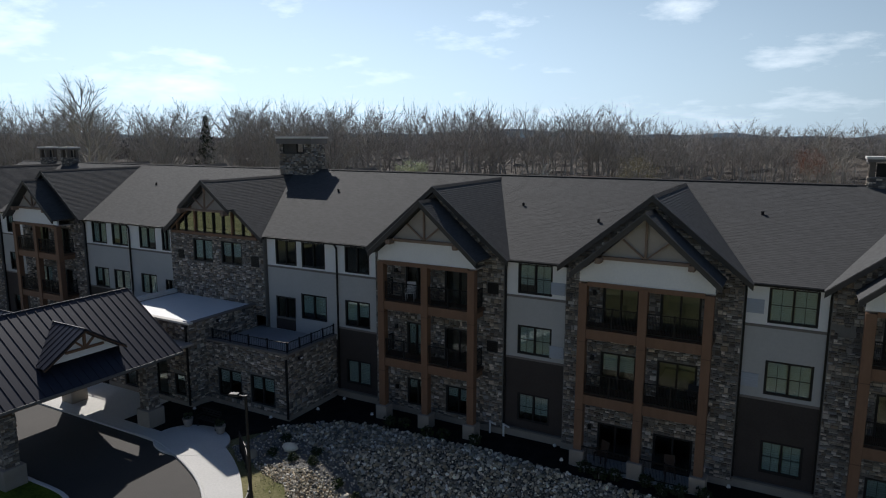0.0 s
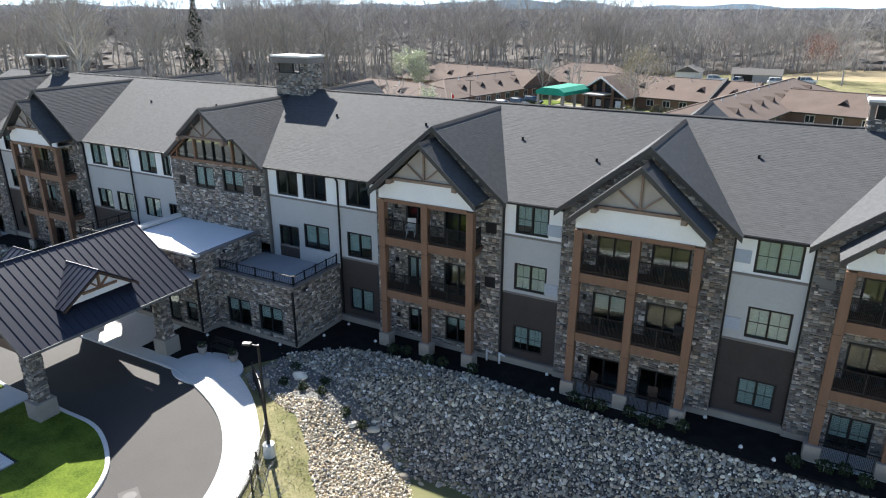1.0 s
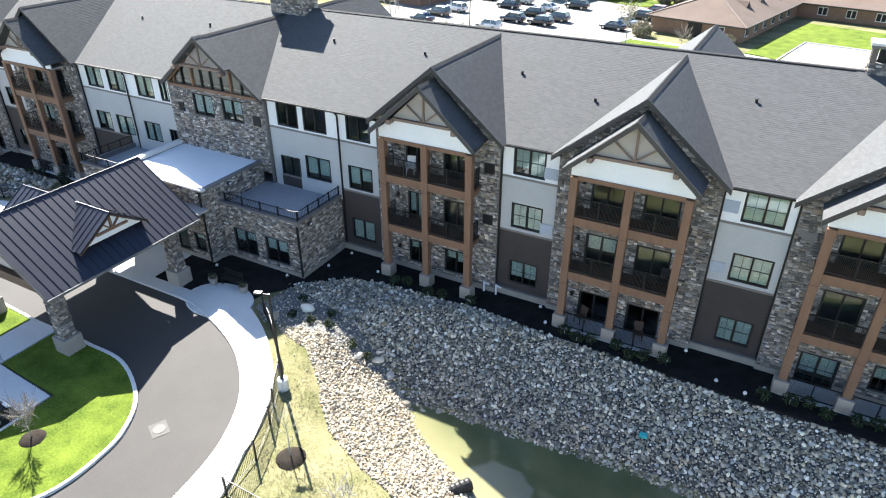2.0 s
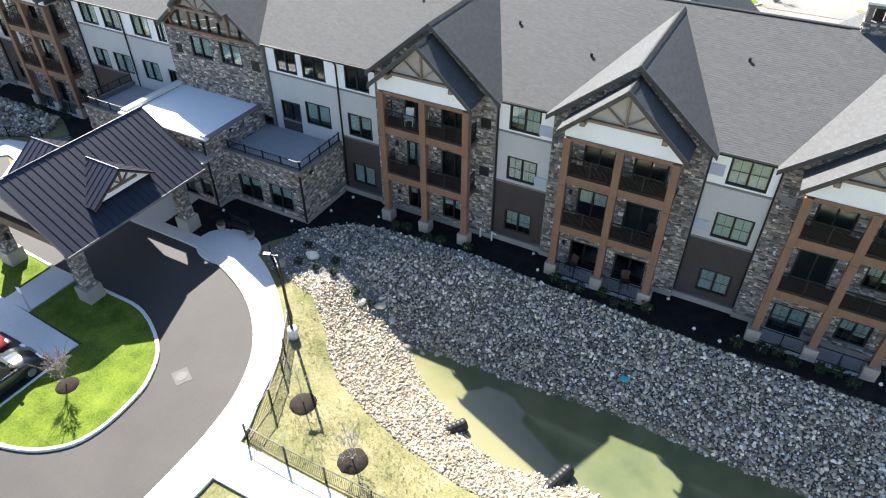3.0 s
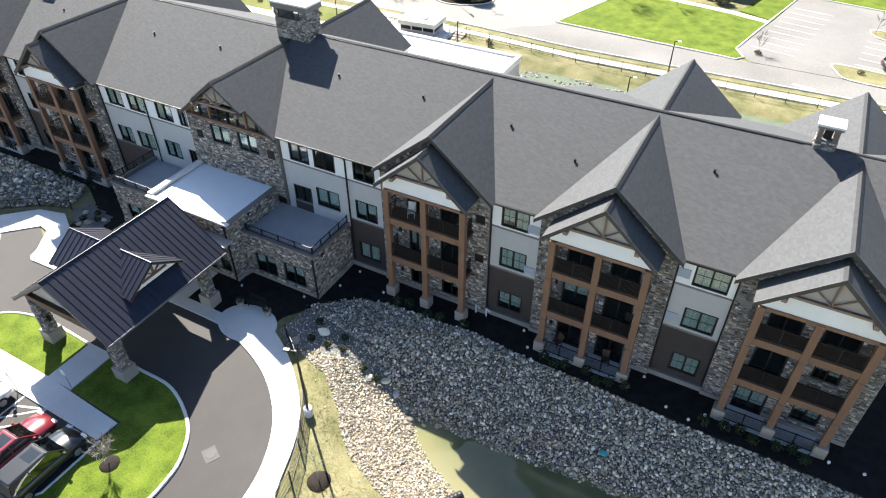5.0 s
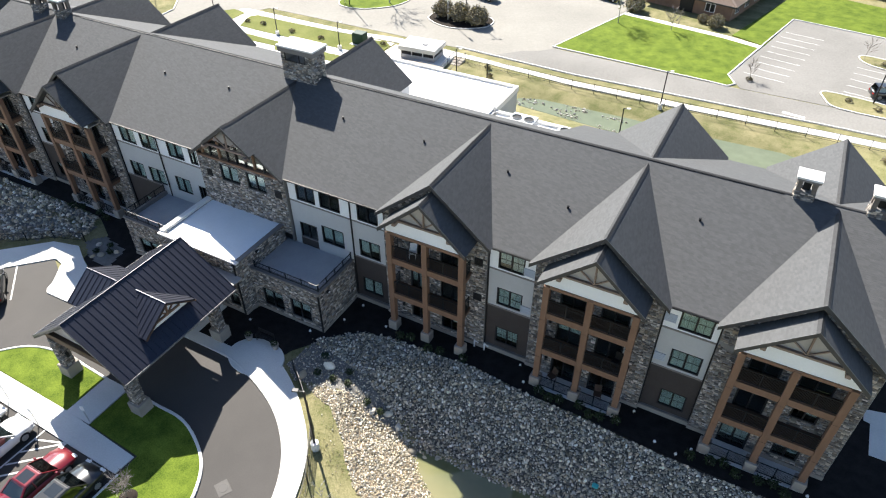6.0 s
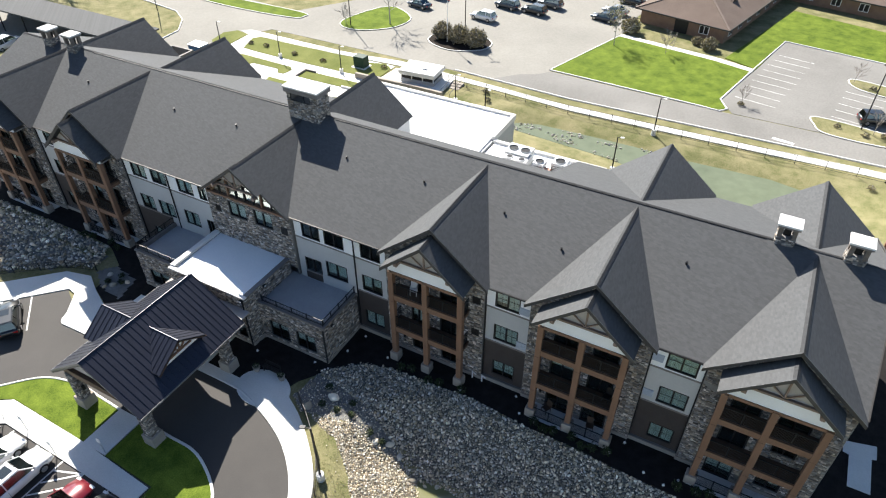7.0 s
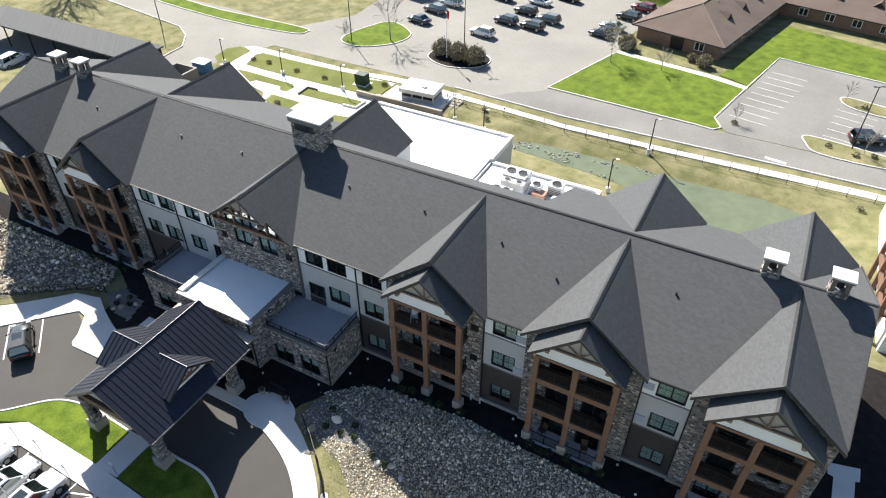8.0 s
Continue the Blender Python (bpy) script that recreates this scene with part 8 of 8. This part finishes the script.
for k in range(7):
    y = 73.8 + k * 0.65
    part("tread", boxes((-40.2, -38.7, y, y + 0.66, RZ - 0.5, RZ - 0.35 + k * 0.1)), M["pedestal"], stair)
for x in (-40.25, -38.65):
    bm = bmesh.new()
    bar(bm, (x, 73.9, RZ + 0.55), (x, 78.3, RZ + 1.2), 0.05, 0.05)
    for y in (73.9, 76.1, 78.3):
        bar(bm, (x, y, RZ - 0.4), (x, y, RZ + 0.55 + (y - 73.9) * 0.148), 0.04, 0.04, (0, 1, 0))
    part("hand_rail", bm, M["black_metal"], stair)
gb = thing("utility_box", "dark green electrical cabinet on a concrete pad", "utility box", at=(-54.8, 76.6, RZ))
part("cabinet", bevelled(boxes((-0.9, 0.9, -0.7, 0.7, 0.1, 1.7)), 0.04), M["dark_green"], gb)
part("pad", boxes((-1.2, 1.2, -1.0, 1.0, -0.1, 0.1)), M["concrete"], gb)
bin_ = thing("waste_container", "blue waste container with a pale lid", "container", at=(-79.0, 68.6, RZ))
part("tub", bevelled(boxes((-1.2, 1.2, -0.9, 0.9, 0.1, 1.6)), 0.05), M["blue_plastic"], bin_)
part("lid", bevelled(boxes((-1.25, 1.25, -0.95, 0.95, 1.6, 1.75)), 0.03), M["galvanised"], bin_)
enc = thing("bin_enclosure", "walled enclosure of brown boards for bins", "enclosure", at=(-79.5, 64.5, RZ), fixed=True)
for r in ((-81.5, -77.3, 65.8, 66.1), (-81.5, -81.2, 62.6, 65.8), (-77.6, -77.3, 62.6, 65.8)):
    part("wall", boxes((*r, RZ, RZ + 2.0)), M["trim"], enc)

cp = thing("carport", "long open carport with a dark grey roof", "carport", at=(-102, 63.2, RZ), fixed=True)
bm = bmesh.new()
bar(bm, (-122, 63.3, 3.0), (-84, 63.3, 3.0), 6.4, 0.22)
part("roof", bm, M["shingle"], cp)
for x in np.arange(-120, -84, 6.0):
    for y in (60.6, 65.9):
        part("post", boxes((x - 0.08, x + 0.08, y - 0.08, y + 0.08, RZ - 0.1, 2.9)), M["black_metal"], cp)
part("rear_screen", boxes((-121.5, -84.5, 66.2, 66.3, RZ, 2.7)), M["brown_siding"], cp)
flat_sheet("service_yard", [(-130, 30.5), (-73, 30.5), (-73, 34), (-76, 34), (-76, 59.9), (-88, 59.9), (-88, 66.5), (-130, 66.5)], RZ - 0.3, RZ + 0.008, M["old_asphalt"], "sun-bleached service yard beyond the far wing", "road")

# stones in the rear ditch
x, y, r = scatter([(-28.6, 71.0), (-28.2, 73.0), (-25, 73.9), (-19, 74.0), (-8, 74.0), (-9, 73.0), (-17, 72.6), (-19, 70.4), (-12.6, 69.3), (-12.4, 69.9), (-18.6, 71.2), (-22, 70.4)], 11, 0.05, 0.24)
ok = (np.sin(x * 1.1 + 0.6 * np.sin(y * 2.3)) + np.sin(y * 2.6 + x * 0.7)) > 0.1
x, y, r = x[ok], y[ok], r[ok]
verts, faces, base = [], [], 0
tw = spin(len(x))
for i in range(len(x)):
    v, f = SHAPES[i % len(SHAPES)]
    verts.append((v * r[i]) @ tw[i].T + (x[i], y[i], max(float(height(x[i], y[i])), REAR_WATER) + r[i] * 0.15))
    faces += [(a + base, b + base, c + base) for a, b, c in f]
    base += len(v)
me = bpy.data.meshes.new("ditch_stones")
me.from_pydata(np.concatenate(verts).tolist(), [], faces)
tagged(part("ditch_stones", me, M["wet_rock"]), "pale stones lying in the shallow ditch", "stones", kind="stuff")

# ---- the low brick building ----
low = thing("low_building", "single-storey brick care home with brown hipped roofs", "building", at=(-15, 118, RZ), fixed=True)


LOW = Matrix.Translation((-8.9, 107.8, 0)) @ Matrix.Rotation(radians(-12.5), 4, "Z")


def low_part(name, bm, material, parent=None, label=""):
    """A part of the low building, given in the building's own axes."""
    return part(name, turned(bm, LOW), M[material], parent or low, label)


def low_wing(u0, u1, v0, v1, along, hip0, hip1, eave=1.7, rise=3.1, over=0.8, windows=()):
    """A wing by its eaves' outline: brick walls, hipped or gabled roof with caps and vents, windows along its sides."""
    low_part("wall", boxes((u0 + over, u1 - over, v0 + over, v1 - over, RZ, eave + 0.1)), "brick_wall")
    a0, a1, b0, b1 = (u0, u1, v0, v1) if along == "x" else (v0, v1, u0, u1)
    m, run = (b0 + b1) / 2, (b1 - b0) / 2
    r0, r1 = a0 + (run if hip0 else 0), a1 - (run if hip1 else 0)

    def put(a, b, z):
        return (a, b, z) if along == "x" else (b, a, z)

    pts = [put(*p) for p in ((a0, b0, eave), (a1, b0, eave), (a1, b1, eave), (a0, b1, eave), (r0, m, eave + rise), (r1, m, eave + rise))]
    bm = bmesh.new()
    v = [bm.verts.new(p) for p in pts]
    w = [bm.verts.new((p[0], p[1], p[2] - 0.2)) for p in pts[:4]]
    for f in ((0, 1, 5, 4), (2, 3, 4, 5), (1, 2, 5), (3, 0, 4)):
        bm.faces.new([v[i] for i in f])
    for i in range(4):
        bm.faces.new((w[i], w[(i + 1) % 4], v[(i + 1) % 4], v[i]))
    bm.faces.new(w[::-1])
    bmesh.ops.recalc_face_normals(bm, faces=bm.faces[:])
    rf = low_part("roof", bm, "brown_roof")
    bm = bmesh.new()
    for i, j in ((4, 5),) + (((0, 4), (3, 4)) if hip0 else ()) + (((1, 5), (2, 5)) if hip1 else ()):
        bar(bm, Vector(pts[i]) + Vector((0, 0, 0.03)), Vector(pts[j]) + Vector((0, 0, 0.03)), 0.3, 0.08)
    low_part("ridge_cap", bm, "brown_cap", rf)
    bm = bmesh.new()
    for i in range(4):
        p, q = Vector(pts[i]), Vector(pts[(i + 1) % 4])
        bar(bm, p - Vector((0, 0, 0.1)), q - Vector((0, 0, 0.1)), 0.12, 0.22)
    low_part("gutter", bm, "fascia", rf)
    # triangular roof vents with dark louvres
    c = a0 + run + 1.5
    while c < a1 - (run if hip1 else 2):
        q, top = b0 + run * 0.42, eave + rise * 0.42
        if along == "y":
            q = b1 - run * 0.42
        back = run * 0.32 * (1 if along == "x" else -1)
        bm = bmesh.new()
        vv = [bm.verts.new(put(*p)) for p in ((c - 1.0, q, top), (c + 1.0, q, top), (c, q, top + 0.85), (c, q + back, top + 0.87))]
        for f in ((0, 2, 3), (1, 3, 2)):
            bm.faces.new([vv[i] for i in f])
        bm.faces.new((vv[0], vv[1], vv[2]))
        vent = low_part("roof_vent", bm, "brown_roof", rf)
        bm = bmesh.new()
        out = -0.03 if along == "x" else 0.03
        vv = [bm.verts.new(put(*p)) for p in ((c - 0.8, q + out, top + 0.05), (c + 0.8, q + out, top + 0.05), (c, q + out, top + 0.72))]
        bm.faces.new(vv)
        low_part("louvre", bm, "frame_black", vent)
        bm = bmesh.new()
        x, y, z = put(c + 2.6, m - run * 0.12 if along == "x" else m + run * 0.12, eave + rise * 0.88)
        tube(bm, (x, y, z - 0.1), (x, y, z + 0.45), 0.1, 0.1, 8)
        low_part("vent_pipe", bm, "white_plastic", rf)
        c += 6.5
    for side, lo, hi, step in windows:
        for c in np.arange(lo, hi, step):
            if side == "s":
                y = v0 + over
                fr = low_part("window", boxes((c - 0.8, c + 0.8, y - 0.06, y + 0.05, -0.1, 1.25)), "white_plastic")
                for k in (-0.38, 0.38):
                    low_part("pane", boxes((c + k - 0.32, c + k + 0.32, y - 0.08, y + 0.04, 0.0, 1.15)), "frame_black", fr)
            else:
                x = u1 - over
                fr = low_part("window", boxes((x - 0.05, x + 0.06, c - 0.8, c + 0.8, -0.1, 1.25)), "white_plastic")
                for k in (-0.38, 0.38):
                    low_part("pane", boxes((x - 0.04, x + 0.08, c + k - 0.32, c + k + 0.32, 0.0, 1.15)), "frame_black", fr)


low_wing(-16.3, -0.3, 1.9, 68, "y", True, True, windows=(("e", 5, 28, 4), ("s", -4.5, -3, 4)))
low_wing(-3, 74, 29.3, 47, "x", False, True, windows=(("s", 3, 70, 4.5),))
low_wing(-50, -9, 31, 51, "x", False, False, rise=3.5, windows=(("s", -28, -18, 3.5),))
low_wing(-73, -57, 0, 43, "y", True, False, windows=(("e", 4, 40, 3.6),))
low_wing(-89, -57, -7.5, 9, "x", True, True, rise=2.9)
low_wing(-99, -57.5, 27, 44, "x", True, False, rise=3.7)
low_wing(-70, -40, 46, 64, "x", True, True, rise=4.2)
# black slab on the wall face stands in for a shaded entrance recess
low_part("entrance_recess", boxes((-9.4, -7.2, 2.55, 2.75, RZ, 1.4)), "frame_black")
# thin dark slab added for the black slot where the roofs step
fw = bmesh.new()
prism(fw, [(31.2, 1.7), (41, 5.35), (41, 5.75), (31.2, 2.2)], -16.2, -15.7, yz)
low_part("fire_wall", fw, "fascia")
# entrance gable with its glazed front
gable = bmesh.new()
for k in (-1, 1):
    v = [gable.verts.new(p) for p in ((-36.5, 25.6, 5.75), (-36.5, 41, 5.75), (-36.5 + k * 6.3, 41, 1.75), (-36.5 + k * 6.3, 25.6, 1.75))]
    w = [gable.verts.new(q.co - Vector((0, 0, 0.22))) for q in v]
    gable.faces.new(v)
    gable.faces.new(w[::-1])
    for i in range(4):
        gable.faces.new((v[i], v[(i + 1) % 4], w[(i + 1) % 4], w[i]))
bmesh.ops.recalc_face_normals(gable, faces=gable.faces[:])
eg = low_part("entrance_roof", gable, "brown_roof")
bm = bmesh.new()
for k in (-1, 1):
    bar(bm, (-36.5, 25.5, 5.68), (-36.5 + k * 6.3, 25.5, 1.68), 0.12, 0.3)
low_part("barge_board", bm, "lamp_white", eg)
bm = bmesh.new()
prism(bm, [(-41.5, RZ), (-31.5, RZ), (-31.5, 2.2), (-36.5, 5.4), (-41.5, 2.2)], 27.2, 27.4, xz)
glaz = low_part("gable_glazing", bm, "frame_black", eg)
for x, top in ((-41.2, 2.3), (-38.6, 4.0), (-36.5, 5.3), (-34.4, 4.0), (-31.8, 2.3)):
    low_part("mullion", boxes((x - 0.3, x + 0.3, 26.9, 27.18, RZ, top)), "brick_wall", glaz)
low_part("transom", boxes((-41.2, -31.8, 27.0, 27.15, 1.3, 1.6)), "brick_wall", glaz)
for x in (-40, -37.6, -35.4, -33):
    low_part("lower_pane", boxes((x - 0.6, x + 0.6, 27.12, 27.19, -0.5, 0.9)), "membrane" if x in (-37.6, -33) else "fascia", glaz)
awn = thing("green_canopy", "bright green fabric canopy on pale posts at the entrance", "canopy", at=(-46, 137.3, RZ), fixed=True)
bm = bmesh.new()
prism(bm, [(-46, 2.5), (-39.2, 2.5), (-39.2, 3.2), (-40.6, 3.9), (-44.6, 3.9), (-46, 3.2)], 15.5, 26, xz)
low_part("fabric", bm, "green_awning", awn)
for x in (-45.6, -39.6):
    for y in (16, 20.6, 25.5):
        low_part("post", boxes((x - 0.22, x + 0.22, y - 0.22, y + 0.22, RZ, 2.6)), "pedestal", awn)
low_part("lower_roof", boxes((-39.1, -34.5, 22.5, 27, 2.2, 2.5)), "beige_panel", awn)
flat_sheet("entrance_lawn", [tuple((LOW @ Vector((u, v, 0)))[:2]) for u, v in ((-56, 20), (-47, 16.5), (-47, 30), (-56, 30))], RZ - 0.2, RZ + 0.08, M["grass"], "green lawn beside the green canopy", "lawn")
flat_sheet("gable_lawn", [tuple((LOW @ Vector((u, v, 0)))[:2]) for u, v in ((-34, 21), (-18, 19.5), (-18, 31), (-31, 26.5), (-34, 26.5))], RZ - 0.2, RZ + 0.075, M["grass"], "green lawn in front of the glazed gable", "lawn")
flat_sheet("court_asphalt", [tuple((LOW @ Vector((u, v, 0)))[:2]) for u, v in ((-57, -3), (-17, -3), (-17, 19.3), (-34.3, 20.8), (-34.3, 26.9), (-46.8, 26.9), (-46.8, 16.3), (-57, 19.8))], RZ - 0.3, RZ + 0.012, M["old_asphalt"], "sun-bleached asphalt of the entrance court", "road")
# garages beyond
for x, y, w, d, h, wall_mat, roof_mat, front in ((-36, 209, 6.5, 9, 2.5, "cap_white", "cast_grey", True), (-21, 213, 13, 7, 2.2, "deck", "cast_grey", False)):
    g = thing("garage", "small pale outbuilding in front of the woods", "shed", "outbuildings", (x, y, RZ), fixed=True)
    part("wall", boxes((x, x + w, y, y + d, RZ, RZ + h)), M[wall_mat], g)
    bm = bmesh.new()
    if front:
        prism(bm, [(x - 0.4, RZ + h), (x + w + 0.4, RZ + h), (x + w / 2, RZ + h + 1.6)], y - 0.4, y + d + 0.4, xz)
    else:
        prism(bm, [(y - 0.4, RZ + h), (y + d + 0.4, RZ + h), (y + d / 2, RZ + h + 1.5)], x - 0.3, x + w + 0.3, yz)
    part("roof", bm, M[roof_mat], g)
    part("door", boxes((x + 0.6, x + 5.6, y - 0.06, y - 0.01, RZ, RZ + 2.1)), M["lamp_white"] if front else M["frame_black"], g)
shed2 = thing("long_shed", "long white low shed at the edge of the woods", "shed", at=(-152, 126, RZ), fixed=True)
shed_place = pose(-152.5, 126, RZ, 0, 0, 80)
part("wall", turned(boxes((-8, 8, -2.2, 2.2, 0, 1.6)), shed_place), M["deck"], shed2)
bm = bmesh.new()
prism(bm, [(-2.6, 1.55), (2.6, 1.55), (0, 2.3)], -8.3, 8.3, yz)
part("roof", turned(bm, shed_place), M["grey_siding"], shed2)
flat_sheet("tan_field", [(-10, 224), (4, 232), (70, 222), (120, 262), (30, 276), (8, 270), (-7, 244)], RZ - 0.3, RZ + 0.03, M["straw"], "cleared field of straw-coloured grass", "field")
flat_sheet("side_lawn", [(-138, 121), (-128, 127), (-104, 142), (-96, 124), (-96, 117), (-118, 111)], RZ - 0.3, RZ + 0.05, M["garden_grass"], "green grass along the edge of the woods", "lawn")
for x, y, colour, nm, a in ((-24.5, 208, WHITE, "white", 10), (-18.5, 207, SILVER, "silver", 80), (-8.5, 208, WHITE, "white", 10), (-1.5, 214, WHITE, "white", 30)):
    car(x, y, RZ + 0.02, a, colour, f"{nm} van parked beside the outbuildings", 5.2, 1.95, 2.1, True, "vans at the outbuildings", "van")
for x, y, colour, nm, suv in ((-61.0, 126.6, BLACK, "black", False), (-59.2, 131.8, WHITE, "white", True), (-57.7, 136.4, GREY, "dark grey", True), (-56.2, 141.0, NAVY, "dark blue", True)):
    car(x + 2.2, y, RZ + 0.02, -12, colour, f"{nm} {'sport utility car' if suv else 'saloon car'} along the brick wing", 4.6, 1.85, 1.68 if suv else 1.46, suv, "cars of the rear car park")

# ---- the wing beyond the building's end ----
# second dark sheet over the same shaded ground, reaching farther out
flat_sheet("end_mulch_bed", [(9.2, 28.4), (30, 28.2), (30, 50), (9.2, 50)], -0.5, 0.03, M["mulch"], "black mulch sheet deepening the shade beyond the end of the building", "flower bed")
end_wing = thing("end_wing", "timber-fronted wing beyond the end of the main building", "building", at=(18, 62, RZ), fixed=True)
part("wall", boxes((14.5, 24, 52.5, 76, RZ, 8.5)), M["white_panel"], end_wing)
bm = bmesh.new()
courses(bm, (13.6, 76.5, 8.4), (13.6, 52, 8.4), (19.3, 52, 11.5), (19.3, 76.5, 11.5), step=0.3)
part("roof_slope", bm, M["shingle"], end_wing)
for y in (54.0, 57.0, 60.0, 63.0):
    part("post", boxes((13.4, 13.8, y - 0.2, y + 0.2, RZ, 8.3)), M["timber"], end_wing)
for z in (2.6, 5.6):
    part("floor_beam", boxes((13.45, 13.75, 54.2, 62.8, z, z + 0.4)), M["timber"], end_wing)
    part("balcony_floor", boxes((13.75, 14.5, 53.8, 63.2, z, z + 0.15)), M["dark_timber"], end_wing)
hedge = shrub(12.4, 56, float(height(12.4, 56)), 0.55, 0.9, 71, "shrub", "dark clipped shrub in the row beside the end wing", "hedge beside the end wing", 300)
for k in range(1, 6):
    copy_thing(hedge, pose(12.4, 56 + k * 1.2, float(height(12.4, 56 + k * 1.2)), 0, 0, k * 60))

# ---- plant on the rear wing's roof ----
def roof_unit(x, y, z, w, d, h, fans):
    """A rooftop air handler: casing, side grilles and fan guards on its top."""
    u = thing("rooftop_unit", "pale grey air-conditioning unit on the flat roof", "air conditioner", "rooftop units", (x, y, z))
    case = part("casing", bevelled(boxes((-w / 2, w / 2, -d / 2, d / 2, 0.1, h)), 0.02), M["galvanised"], u)
    part("base_frame", boxes((-w / 2 - 0.05, w / 2 + 0.05, -d / 2 - 0.05, d / 2 + 0.05, 0, 0.1)), M["fascia"], u)
    for k in range(4):
        part("grille_slat", boxes((-w / 2 + 0.1, w / 2 - 0.1, -d / 2 - 0.02, -d / 2 - 0.001, 0.25 + k * (h - 0.4) / 4, 0.31 + k * (h - 0.4) / 4)), M["fascia"], case)
    for k in range(fans):
        c = (k + 0.5) * w / fans - w / 2
        bm = bmesh.new()
        tube(bm, (c, 0, h), (c, 0, h + 0.12), min(w / fans, d) * 0.4, min(w / fans, d) * 0.38, 18, False)
        guard = part("fan_ring", bm, M["galvanised"], u)
        bm = bmesh.new()
        tube(bm, (c, 0, h + 0.004), (c, 0, h + 0.03), min(w / fans, d) * 0.36, min(w / fans, d) * 0.36, 18)
        part("fan_well", bm, M["frame_black"], guard)


roof_unit(-21.4, 56.6, 3.46, 2.6, 2.0, 1.5, 2)
roof_unit(-21.9, 53.6, 3.46, 2.2, 1.3, 1.0, 2)
roof_unit(-18.9, 56.0, 3.46, 1.2, 1.1, 1.1, 1)
roof_unit(-17.0, 56.8, 3.46, 1.5, 1.3, 1.2, 1)
roof_unit(-16.3, 53.6, 3.46, 1.0, 0.9, 0.7, 1)
